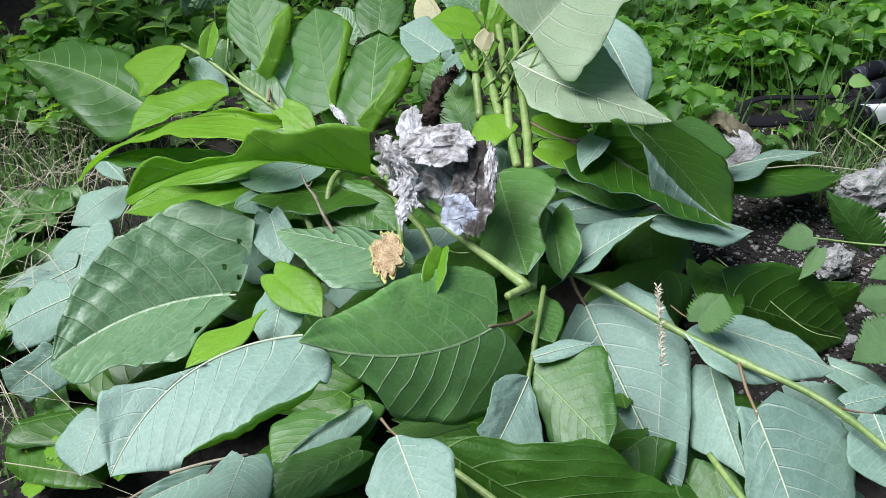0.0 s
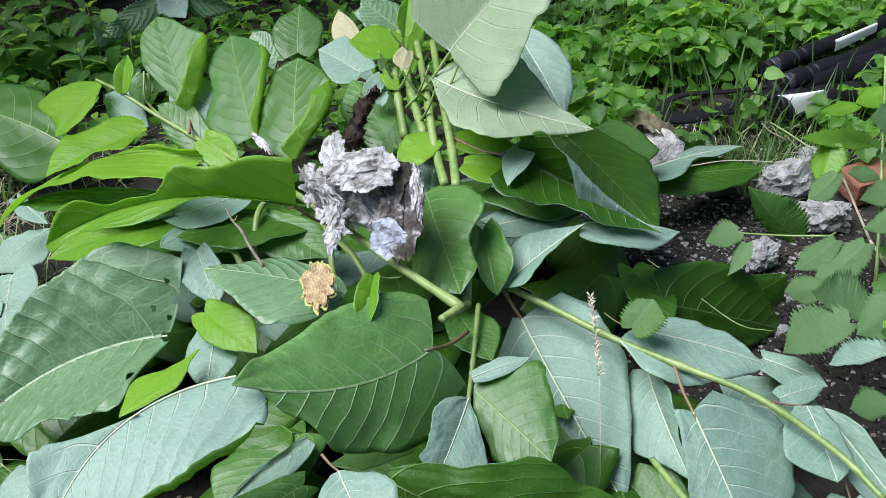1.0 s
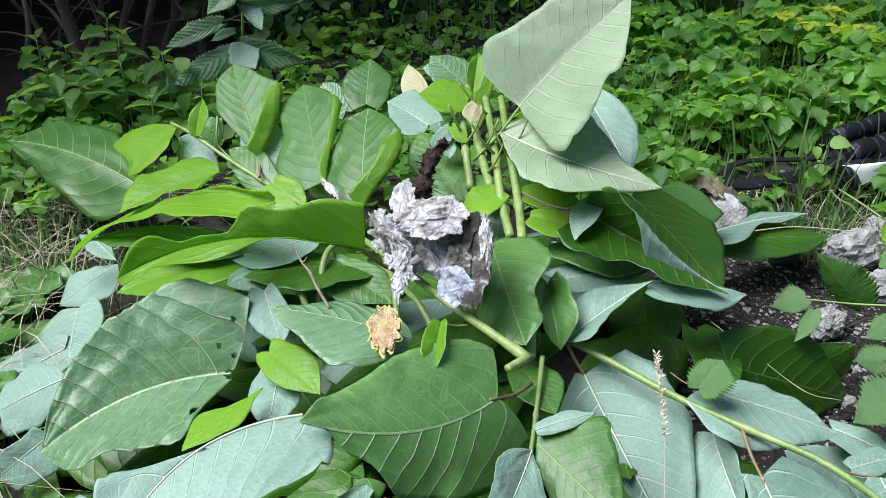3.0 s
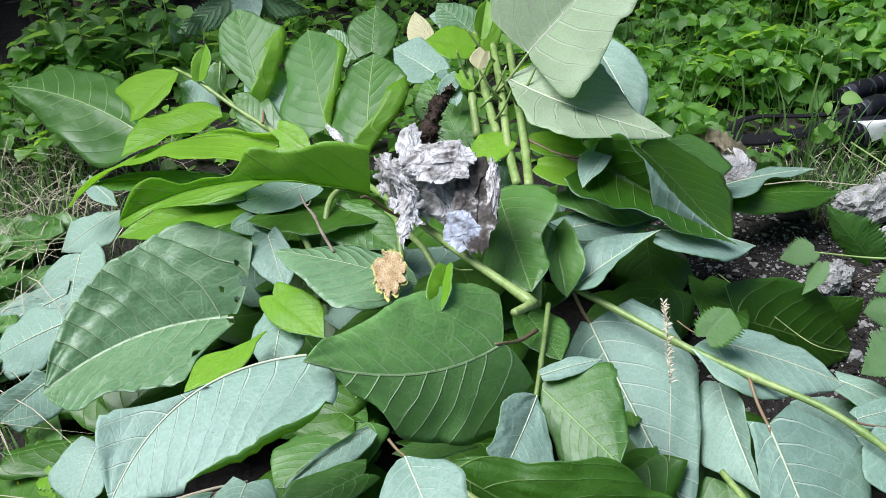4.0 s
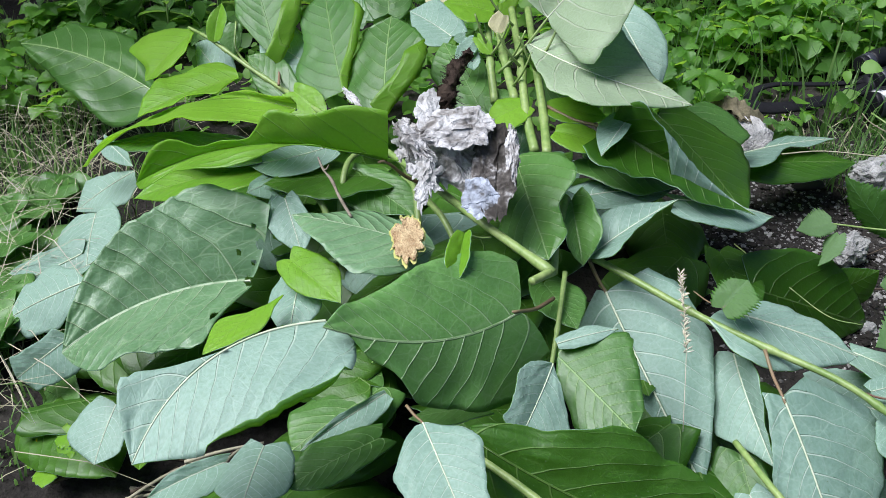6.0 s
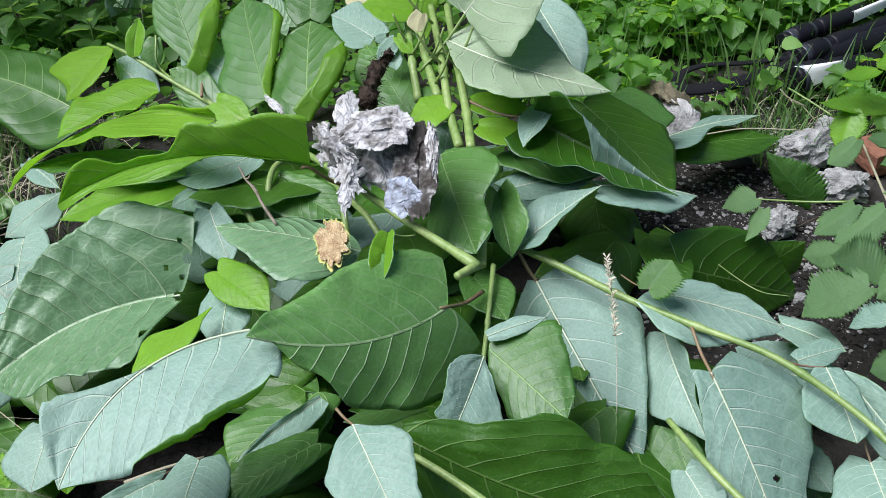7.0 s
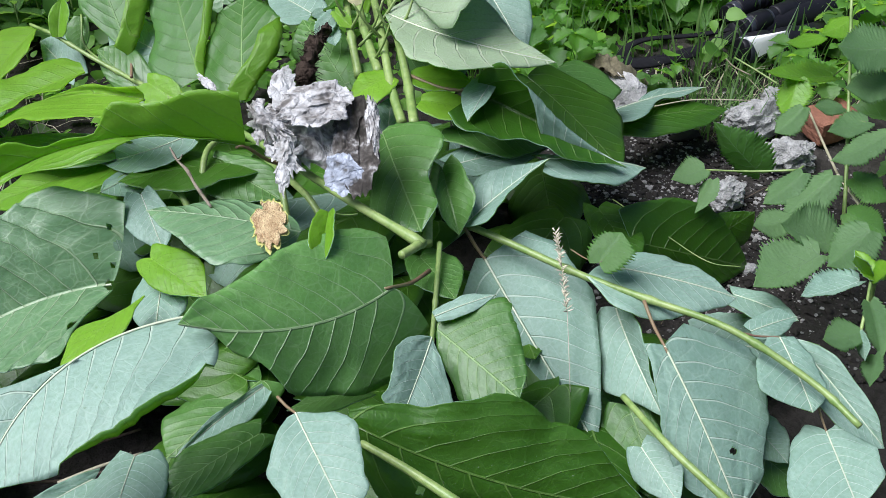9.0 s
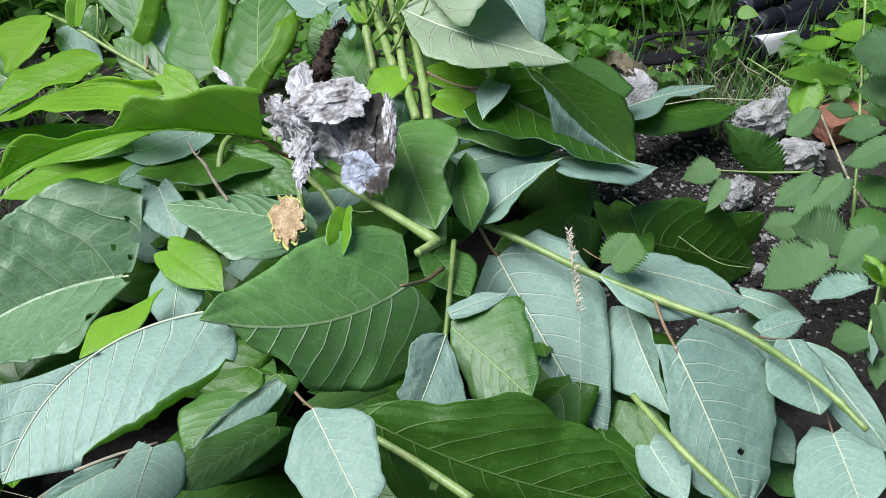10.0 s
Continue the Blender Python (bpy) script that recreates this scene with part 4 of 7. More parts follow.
leaf(None, (-0.499, 1.276, 0.129), (-0.611, 1.283, 0.049), (-0.503, 1.223, 0.102), (-0.596, 1.335, 0.079), "D", label="pale glaucous underside of a knotweed leaf in the pile", name='knotweed_leaf', group='loose leaves of the pile', lobes=(0.04, 0.00), edges=((0.62, 1.0, 0.97, 0.94, 0.91, 0.82, 0.65, 0.49, 0.33, 0.16, 0.0), (0.02, 0.15, 0.29, 0.44, 0.58, 0.7, 0.78, 0.87, 0.95, 0.99, 0.0)))
leaf(None, (-0.549, 1.213, 0.089), (-0.536, 1.11, 0.062), (-0.489, 1.14, 0.09), (-0.607, 1.192, 0.058), "D", label="pale glaucous underside of a knotweed leaf in the pile", name='knotweed_leaf', group='loose leaves of the pile')
leaf(None, (-0.564, 1.348, 0.145), (-0.502, 1.28, 0.135), (-0.514, 1.302, 0.148), (-0.545, 1.295, 0.138), "D", label="pale glaucous underside of a knotweed leaf in the pile", name='knotweed_leaf', group='loose leaves of the pile')
leaf(None, (-0.564, 1.175, 0.068), (-0.678, 1.232, 0.01), (-0.599, 1.151, 0.033), (-0.628, 1.239, 0.037), "D", label="pale glaucous underside of a knotweed leaf in the pile", name='knotweed_leaf', group='loose leaves of the pile')
leaf(None, (-0.082, 0.765, 0.146), (-0.173, 0.684, 0.132), (-0.103, 0.691, 0.126), (-0.179, 0.734, 0.136), "U", label="dark green fallen knotweed leaf lying in the pile", name='knotweed_leaf', group='loose leaves of the pile')
leaf(None, (-0.078, 0.75, 0.151), (-0.162, 0.673, 0.143), (-0.113, 0.681, 0.146), (-0.126, 0.71, 0.154), "D", label="pale glaucous underside of a knotweed leaf in the pile", lobes=0.0, name='knotweed_leaf', group='loose leaves of the pile')
leaf(None, (-0.081, 0.684, 0.15), (-0.169, 0.614, 0.154), (-0.124, 0.621, 0.147), (-0.15, 0.664, 0.157), "U", label="dark green fallen knotweed leaf lying in the pile", name='knotweed_leaf', group='loose leaves of the pile')
leaf(None, (-0.196, 0.665, 0.158), (-0.206, 0.59, 0.154), (-0.161, 0.615, 0.155), (-0.235, 0.613, 0.152), "D", label="pale glaucous underside of a knotweed leaf in the pile", name='knotweed_leaf', group='loose leaves of the pile')
leaf(None, (-0.239, 0.663, 0.136), (-0.307, 0.614, 0.136), (-0.251, 0.6, 0.151), (-0.279, 0.645, 0.145), "D", label="pale glaucous underside of a knotweed leaf in the pile", name='knotweed_leaf', group='loose leaves of the pile')
leaf(None, (-0.193, 0.887, 0.232), (-0.127, 0.81, 0.228), (-0.136, 0.857, 0.244), (-0.187, 0.844, 0.222), "Y", label="bright yellow-green young leaf on the pile", name='knotweed_leaf', group='loose leaves of the pile')
leaf(None, (-0.181, 0.887, 0.215), (-0.185, 0.79, 0.194), (-0.152, 0.833, 0.206), (-0.214, 0.842, 0.2), "D", label="pale glaucous underside of a knotweed leaf in the pile", name='knotweed_leaf', group='loose leaves of the pile')
leaf(None, (-0.002, 1.421, 0.295), (-0.071, 1.498, 0.309), (-0.038, 1.394, 0.288), (-0.03, 1.518, 0.324), "D", label="pale glaucous underside of a knotweed leaf in the pile", name='knotweed_leaf', group='loose leaves of the pile')
leaf(None, (-0.001, 1.494, 0.302), (-0.034, 1.568, 0.351), (-0.046, 1.525, 0.317), (-0.003, 1.532, 0.329), "C", label="withered cream leaf on the leaf pile", name='knotweed_leaf', group='loose leaves of the pile')
leaf(None, (-0.109, 1.535, 0.292), (-0.104, 1.632, 0.342), (-0.153, 1.582, 0.314), (-0.063, 1.581, 0.313), "U", label="dark green fallen knotweed leaf lying in the pile", name='knotweed_leaf', group='loose leaves of the pile')
leaf(None, (0.079, 1.571, 0.317), (-0.01, 1.622, 0.325), (0.029, 1.568, 0.311), (0.038, 1.632, 0.344), "D", label="pale glaucous underside of a knotweed leaf in the pile", name='knotweed_leaf', group='loose leaves of the pile')
leaf(None, (-0.194, 1.341, 0.254), (-0.31, 1.424, 0.299), (-0.285, 1.355, 0.258), (-0.246, 1.424, 0.298), "D", label="pale glaucous underside of a knotweed leaf in the pile", name='knotweed_leaf', group='loose leaves of the pile')
leaf(None, (-0.24, 1.274, 0.237), (-0.325, 1.388, 0.275), (-0.299, 1.324, 0.244), (-0.267, 1.368, 0.282), "U", label="dark green fallen knotweed leaf lying in the pile", name='knotweed_leaf', group='loose leaves of the pile')
leaf(None, (-0.236, 1.269, 0.268), (-0.181, 1.213, 0.252), (-0.195, 1.25, 0.276), (-0.228, 1.223, 0.248), "Y", label="bright yellow-green young leaf on the pile", name='knotweed_leaf', group='loose leaves of the pile')
leaf(None, (-0.367, 1.389, 0.235), (-0.428, 1.473, 0.262), (-0.411, 1.424, 0.236), (-0.382, 1.465, 0.269), "D", label="pale glaucous underside of a knotweed leaf in the pile", name='knotweed_leaf', group='loose leaves of the pile')
leaf(None, (0.042, 1.235, 0.251), (-0.015, 1.379, 0.302), (-0.033, 1.316, 0.271), (0.046, 1.337, 0.289), "U", label="dark green fallen knotweed leaf lying in the pile", name='knotweed_leaf', group='loose leaves of the pile')
leaf(None, (0.097, 1.198, 0.268), (0.043, 1.247, 0.273), (0.057, 1.203, 0.257), (0.076, 1.251, 0.28), "U", label="dark green fallen knotweed leaf lying in the pile", name='knotweed_leaf', group='loose leaves of the pile')
leaf(None, (0.084, 1.11, 0.218), (0.102, 1.211, 0.245), (0.071, 1.171, 0.238), (0.109, 1.144, 0.234), "D", label="pale glaucous underside of a knotweed leaf in the pile", name='knotweed_leaf', group='loose leaves of the pile')
leaf(None, (0.103, 0.883, 0.201), (0.131, 0.791, 0.207), (0.145, 0.851, 0.208), (0.091, 0.826, 0.204), "U", label="dark green fallen knotweed leaf lying in the pile", name='knotweed_leaf', group='loose leaves of the pile')
leaf(None, (-0.215, 1.066, 0.25), (-0.263, 1.008, 0.25), (-0.255, 1.046, 0.253), (-0.221, 1.003, 0.245), "U", label="dark green fallen knotweed leaf lying in the pile", name='knotweed_leaf', group='loose leaves of the pile')
leaf(None, (-0.209, 0.977, 0.26), (-0.182, 0.906, 0.226), (-0.172, 0.941, 0.243), (-0.226, 0.942, 0.242), "D", label="pale glaucous underside of a knotweed leaf in the pile", name='knotweed_leaf', group='loose leaves of the pile')
leaf(None, (0.025, 0.709, 0.169), (-0.051, 0.689, 0.173), (-0.016, 0.677, 0.173), (-0.016, 0.711, 0.171), "U", label="dark green fallen knotweed leaf lying in the pile", name='knotweed_leaf', group='loose leaves of the pile')
leaf(None, (0.311, 0.721, 0.088), (0.317, 0.608, 0.054), (0.337, 0.66, 0.078), (0.276, 0.682, 0.064), "U", label="dark green fallen knotweed leaf lying in the pile", name='knotweed_leaf', group='loose leaves of the pile')
leaf(None, (0.305, 0.661, 0.091), (0.322, 0.591, 0.083), (0.334, 0.627, 0.1), (0.29, 0.628, 0.078), "D", label="pale glaucous underside of a knotweed leaf in the pile", name='knotweed_leaf', group='loose leaves of the pile')
# three leaves in shade beside the pile, darkened by their skin
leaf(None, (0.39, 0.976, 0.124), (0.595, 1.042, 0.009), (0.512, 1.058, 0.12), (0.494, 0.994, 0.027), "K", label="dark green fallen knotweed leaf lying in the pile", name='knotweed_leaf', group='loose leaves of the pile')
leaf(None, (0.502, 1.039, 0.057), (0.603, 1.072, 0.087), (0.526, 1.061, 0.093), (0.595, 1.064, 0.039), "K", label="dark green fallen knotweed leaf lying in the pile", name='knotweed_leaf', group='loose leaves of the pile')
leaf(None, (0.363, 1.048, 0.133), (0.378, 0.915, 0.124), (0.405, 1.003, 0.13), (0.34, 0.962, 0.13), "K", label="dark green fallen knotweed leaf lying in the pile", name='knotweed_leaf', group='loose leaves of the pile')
leaf(None, (0.428, 0.683, 0.089), (0.463, 0.644, 0.058), (0.467, 0.673, 0.081), (0.416, 0.644, 0.085), "D", label="pale glaucous underside of a knotweed leaf in the pile", name="knotweed_leaf", group="loose leaves of the pile")
leaf(None, (0.443, 0.675, 0.046), (0.486, 0.627, 0.022), (0.492, 0.661, 0.036), (0.439, 0.629, 0.035), "U", label="dark green fallen knotweed leaf lying in the pile", name="knotweed_leaf", group="loose leaves of the pile")
leaf(None, (0.291, 0.714, 0.076), (0.311, 0.646, 0.054), (0.324, 0.687, 0.078), (0.266, 0.665, 0.057), "U", label="dark green fallen knotweed leaf lying in the pile", name="knotweed_leaf", group="loose leaves of the pile")
leaf(None, (0.443, 0.855, 0.054), (0.565, 0.808, 0.044), (0.509, 0.864, 0.076), (0.477, 0.773, 0.050), "D", label="pale glaucous underside of a knotweed leaf in the pile", name="knotweed_leaf", group="loose leaves of the pile")
leaf(None, (0.072, 1.307, 0.372), (0.062, 1.282, 0.353), (0.049, 1.291, 0.366), (0.079, 1.297, 0.357), "C", label="curled yellowish sheath at a stem joint", name="knotweed_leaf", group="loose leaves of the pile")
leaf(branch_f, (0.030, 1.307, 0.334), (0.002, 1.290, 0.307), (0.007, 1.304, 0.328), (0.027, 1.293, 0.313), "Y", teeth=9, nv=6, ns=40)
leaf(branch_f, (0.025, 1.313, 0.325), (0.030, 1.282, 0.297), (0.013, 1.291, 0.309), (0.040, 1.290, 0.309), "Y", teeth=9, nv=6, ns=40)
leaf(branch_f, (0.035, 1.309, 0.337), (0.056, 1.285, 0.320), (0.055, 1.295, 0.335), (0.038, 1.288, 0.324), "Y", teeth=9, nv=6, ns=40)
leaf(branch_f, (0.017, 1.330, 0.332), (0.000, 1.327, 0.327), (0.005, 1.332, 0.335), (0.011, 1.324, 0.322), "Y", teeth=9, nv=6, ns=40)
leaf(None, (0.070, 1.533, 0.319), (0.004, 1.603, 0.354), (0.011, 1.539, 0.324), (0.069, 1.593, 0.344), "S", label="dull green crumpled leaf at the back of the pile", name="knotweed_leaf", group="loose leaves of the pile")
leaf(None, (-0.093, 1.563, 0.275), (-0.123, 1.639, 0.326), (-0.149, 1.599, 0.293), (-0.076, 1.602, 0.305), "P", label="light green leaf at the back of the pile", name="knotweed_leaf", group="loose leaves of the pile")
leaf(None, (-0.151, 1.581, 0.262), (-0.192, 1.628, 0.300), (-0.209, 1.616, 0.278), (-0.161, 1.624, 0.295), "S", label="dull green leaf at the back of the pile", name="knotweed_leaf", group="loose leaves of the pile")
leaf(None, (0.076, 1.487, 0.279), (0.097, 1.544, 0.381), (0.078, 1.521, 0.339), (0.114, 1.518, 0.338), "Y", label="bright green leaf standing at the back of the pile", name="knotweed_leaf", group="loose leaves of the pile")
leaf(None, (-0.268, 1.115, 0.249), (-0.517, 1.231, 0.199), (-0.326, 1.071, 0.254), (-0.376, 1.182, 0.239), "U", label="green knotweed leaf lying under the folded leaves", name="knotweed_leaf", group="loose leaves of the pile")
leaf(None, (-0.256, 1.088, 0.245), (-0.435, 1.084, 0.195), (-0.311, 1.021, 0.233), (-0.341, 1.130, 0.233), "L", label="green knotweed leaf lying under the folded leaves", name="knotweed_leaf", group="loose leaves of the pile")
# two fillers whose dark skin stands for shade in the gap
leaf(None, (-0.163, 1.083, 0.276), (-0.272, 1.073, 0.253), (-0.232, 1.138, 0.262), (-0.206, 1.029, 0.264), "K", label="knotweed leaf under the folded leaves, coloured dark for the gap", name="knotweed_leaf", group="loose leaves of the pile")
leaf(None, (-0.096, 1.043, 0.255), (-0.244, 1.022, 0.254), (-0.161, 0.975, 0.258), (-0.171, 1.069, 0.256), "K", label="knotweed leaf under the folded leaves, coloured dark for the gap", name="knotweed_leaf", group="loose leaves of the pile")

nettle_right = empty("nettle", (0.677, 0.966, 0.000), "green stinging nettle with toothed leaves beside the gravel", "nettle", "nettles")
tube("stem", ((0.677, 0.966, 0.000), (0.681, 0.979, 0.118), (0.720, 1.097, 0.242), (0.743, 1.192, 0.367)), (0.003, 0.0027, 0.0022), STEM, parent=nettle_right)
leaf(nettle_right, (0.616, 1.105, 0.131), (0.549, 1.137, 0.203), (0.575, 1.135, 0.142), (0.622, 1.114, 0.181), "N", nv=5, ns=100, teeth=20, lobes=0.1, blunt=1.35, base_part=0.4, belly=0.05)
leaf(nettle_right, (0.526, 1.092, 0.153), (0.471, 1.074, 0.153), (0.515, 1.117, 0.160), (0.505, 1.067, 0.148), "N", nv=5, ns=100, teeth=20, lobes=0.1, blunt=1.35, base_part=0.4, belly=0.05)
leaf(nettle_right, (0.528, 1.066, 0.150), (0.492, 1.028, 0.124), (0.516, 1.076, 0.136), (0.523, 1.038, 0.144), "N", nv=5, ns=100, teeth=20, lobes=0.1, blunt=1.35, base_part=0.4, belly=0.05)
leaf(nettle_right, (0.744, 1.185, 0.234), (0.637, 1.185, 0.251), (0.714, 1.218, 0.249), (0.694, 1.171, 0.240), "L", nv=5, ns=100, teeth=20, lobes=0.1, blunt=1.35, base_part=0.4, belly=0.05)
leaf(nettle_right, (0.688, 1.181, 0.236), (0.653, 1.133, 0.197), (0.662, 1.187, 0.213), (0.694, 1.148, 0.224), "L", nv=5, ns=100, teeth=20, lobes=0.1, blunt=1.35, base_part=0.4, belly=0.05)
leaf(nettle_right, (0.778, 1.109, 0.305), (0.689, 1.104, 0.319), (0.750, 1.147, 0.329), (0.720, 1.080, 0.290), "N", nv=5, ns=100, teeth=20, lobes=0.1, blunt=1.35, base_part=0.4, belly=0.05)
leaf(nettle_right, (0.785, 1.100, 0.258), (0.705, 1.089, 0.264), (0.757, 1.129, 0.268), (0.739, 1.074, 0.248), "N", nv=5, ns=100, teeth=20, lobes=0.1, blunt=1.35, base_part=0.4, belly=0.05)
leaf(nettle_right, (0.732, 1.059, 0.225), (0.665, 1.042, 0.226), (0.715, 1.084, 0.231), (0.697, 1.035, 0.220), "N", nv=5, ns=100, teeth=20, lobes=0.1, blunt=1.35, base_part=0.4, belly=0.05)
leaf(nettle_right, (0.738, 1.022, 0.225), (0.651, 0.996, 0.209), (0.711, 1.039, 0.219), (0.691, 0.989, 0.205), "N", nv=5, ns=100, teeth=20, lobes=0.1, blunt=1.35, base_part=0.4, belly=0.05)
leaf(nettle_right, (0.652, 0.985, 0.193), (0.571, 0.947, 0.162), (0.606, 0.994, 0.172), (0.621, 0.944, 0.165), "N", nv=5, ns=100, teeth=20, lobes=0.1, blunt=1.35, base_part=0.4, belly=0.05)
leaf(nettle_right, (0.624, 0.894, 0.145), (0.547, 0.904, 0.184), (0.611, 0.940, 0.184), (0.575, 0.886, 0.162), "N", nv=5, ns=100, teeth=20, lobes=0.1, blunt=1.35, base_part=0.4, belly=0.05)
leaf(nettle_right, (0.586, 0.869, 0.156), (0.494, 0.843, 0.139), (0.534, 0.898, 0.164), (0.543, 0.839, 0.141), "N", nv=5, ns=100, teeth=20, lobes=0.1, blunt=1.35, base_part=0.4, belly=0.05)
leaf(nettle_right, (0.649, 0.878, 0.179), (0.583, 0.845, 0.157), (0.621, 0.897, 0.175), (0.632, 0.838, 0.153), "N", nv=5, ns=100, teeth=20, lobes=0.1, blunt=1.35, base_part=0.4, belly=0.05)
leaf(nettle_right, (0.598, 0.801, 0.166), (0.521, 0.786, 0.166), (0.569, 0.825, 0.170), (0.557, 0.784, 0.169), "Y", nv=5, ns=100, teeth=20, lobes=0.1, base_part=0.4, belly=0.05)
leaf(nettle_right, (0.607, 0.794, 0.174), (0.615, 0.788, 0.202), (0.620, 0.814, 0.178), (0.614, 0.779, 0.189), "Y", nv=5, ns=100, teeth=20, lobes=0.1, base_part=0.4, belly=0.05)
leaf(nettle_right, (0.604, 0.796, 0.177), (0.581, 0.796, 0.208), (0.602, 0.813, 0.174), (0.595, 0.790, 0.202), "Y", nv=5, ns=100, teeth=20, lobes=0.1, base_part=0.4, belly=0.05)
leaf(nettle_right, (0.579, 0.747, 0.137), (0.526, 0.734, 0.146), (0.563, 0.770, 0.141), (0.548, 0.725, 0.136), "N", nv=5, ns=100, teeth=20, lobes=0.1, blunt=1.35, base_part=0.4, belly=0.05)
leaf(nettle_right, (0.578, 0.747, 0.136), (0.570, 0.715, 0.125), (0.580, 0.751, 0.116), (0.575, 0.724, 0.139), "Y", nv=5, ns=100, teeth=20, lobes=0.1, base_part=0.4, belly=0.05)
leaf(nettle_right, (0.592, 0.764, 0.164), (0.588, 0.713, 0.124), (0.590, 0.761, 0.132), (0.601, 0.733, 0.156), "N", nv=5, ns=100, teeth=20, lobes=0.1, blunt=1.35, base_part=0.4, belly=0.05)
leaf(nettle_right, (0.587, 0.724, 0.123), (0.567, 0.692, 0.109), (0.578, 0.730, 0.103), (0.582, 0.702, 0.125), "N", nv=5, ns=100, teeth=20, lobes=0.1, blunt=1.35, base_part=0.4, belly=0.05)
leaf(nettle_right, (0.717, 1.193, 0.293), (0.655, 1.177, 0.296), (0.699, 1.212, 0.292), (0.680, 1.171, 0.290), "L", nv=5, ns=100, teeth=20, lobes=0.1, blunt=1.35, base_part=0.4, belly=0.05)
leaf(nettle_right, (0.751, 1.184, 0.320), (0.695, 1.160, 0.313), (0.731, 1.201, 0.316), (0.725, 1.153, 0.308), "L", nv=5, ns=100, teeth=20, lobes=0.1, blunt=1.35, base_part=0.4, belly=0.05)
leaf(nettle_right, (0.581, 0.937, 0.165), (0.522, 0.923, 0.171), (0.558, 0.960, 0.168), (0.548, 0.911, 0.158), "N", nv=5, ns=100, teeth=20, lobes=0.1, blunt=1.35, base_part=0.4, belly=0.05)
leaf(nettle_right, (0.700, 1.011, 0.168), (0.735, 0.972, 0.152), (0.739, 1.021, 0.162), (0.701, 0.974, 0.150), "N", nv=5, ns=100, teeth=20, lobes=0.1, blunt=1.35, base_part=0.4, belly=0.05)
leaf(nettle_right, (0.667, 0.955, 0.152), (0.703, 0.917, 0.138), (0.712, 0.964, 0.146), (0.668, 0.920, 0.136), "N", nv=5, ns=100, teeth=20, lobes=0.1, blunt=1.35, base_part=0.4, belly=0.05)
leaf(nettle_right, (0.671, 1.123, 0.221), (0.619, 1.092, 0.202), (0.645, 1.134, 0.206), (0.646, 1.087, 0.200), "N", nv=5, ns=100, teeth=20, lobes=0.1, blunt=1.35, base_part=0.4, belly=0.05)
leaf(nettle_right, (0.732, 1.125, 0.214), (0.682, 1.114, 0.227), (0.718, 1.147, 0.218), (0.701, 1.106, 0.217), "N", nv=5, ns=100, teeth=20, lobes=0.1, blunt=1.35, base_part=0.4, belly=0.05)
leaf(nettle_right, (0.624, 1.008, 0.186), (0.559, 0.976, 0.165), (0.591, 1.019, 0.171), (0.596, 0.973, 0.167), "N", nv=5, ns=100, teeth=20, lobes=0.1, blunt=1.35, base_part=0.4, belly=0.05)
tube("petiole", ((0.690, 1.153, 0.213), (0.696, 1.108, 0.184), (0.701, 1.049, 0.152)), (0.0016, 0.002), DRY, parent=nettle_right)
tube("petiole", ((0.701, 1.049, 0.152), (0.705, 0.991, 0.139), (0.710, 0.936, 0.131)), (0.002, 0.0022), DRY, parent=nettle_right)
tube("petiole", ((0.528, 1.092, 0.152), (0.587, 1.074, 0.154), (0.637, 1.043, 0.169)), (0.0012, 0.0018), STEM, parent=nettle_right)
tube("petiole", ((0.582, 1.017, 0.158), (0.614, 1.031, 0.165), (0.645, 1.045, 0.173)), (0.0012, 0.0014), STEM, parent=nettle_right)
tube("petiole", ((0.648, 1.244, 0.216), (0.624, 1.255, 0.227), (0.612, 1.264, 0.238)), (0.0012, 0.0008), DRY, parent=nettle_right)
tube("petiole", ((0.625, 1.263, 0.239), (0.652, 1.228, 0.228), (0.669, 1.197, 0.221)), (0.0014, 0.0012), STEM, parent=nettle_right)
tube("petiole", ((0.538, 1.341, 0.127), (0.597, 1.322, 0.143), (0.670, 1.275, 0.158)), (0.0012, 0.0008), DRY, parent=nettle_right)
tube("petiole", ((0.744, 1.185, 0.234), (0.732, 1.147, 0.265), (0.732, 1.135, 0.283)), (0.001, 0.0012), STEM, parent=nettle_right)
tube("petiole", ((0.607, 0.794, 0.174), (0.599, 0.778, 0.150), (0.584, 0.754, 0.129)), (0.0018, 0.002), STEM, parent=nettle_right)
tube("petiole", ((0.730, 1.059, 0.225), (0.715, 1.073, 0.224), (0.716, 1.084, 0.223)), (0.001, 0.0012), STEM, parent=nettle_right)
young = empty("nettle", (0.604, 0.773, 0.0), "young bright green nettle shoot beside the pile", "nettle", "nettles")
stalk(((0.628, 0.793, 0.059), (0.618, 0.796, 0.129), (0.611, 0.793, 0.175)), 0.003, 0.0024, young, nodes=(0.9,))
leaf(young, (0.611, 0.793, 0.175), (0.602, 0.83, 0.189), (0.592, 0.801, 0.183), (0.615, 0.814, 0.187), "Y", nv=6, ns=30, teeth=11, lobes=0.08, base_part=0.3)
leaf(young, (0.611, 0.793, 0.175), (0.631, 0.798, 0.185), (0.624, 0.808, 0.18), (0.62, 0.784, 0.181), "Y", nv=6, ns=30, teeth=11, lobes=0.08, base_part=0.3)
leaf(None, (0.294, 0.818, 0.217), (0.322, 0.834, 0.243), (0.291, 0.839, 0.231), (0.324, 0.801, 0.23), "N", teeth=13, nv=6, ns=90, lobes=0.16, blunt=2.6, name="nettle_leaf", label="small bright toothed nettle leaf resting on a stem", stalk_to=(0.273, 0.86, 0.208), group="loose leaves of the pile")
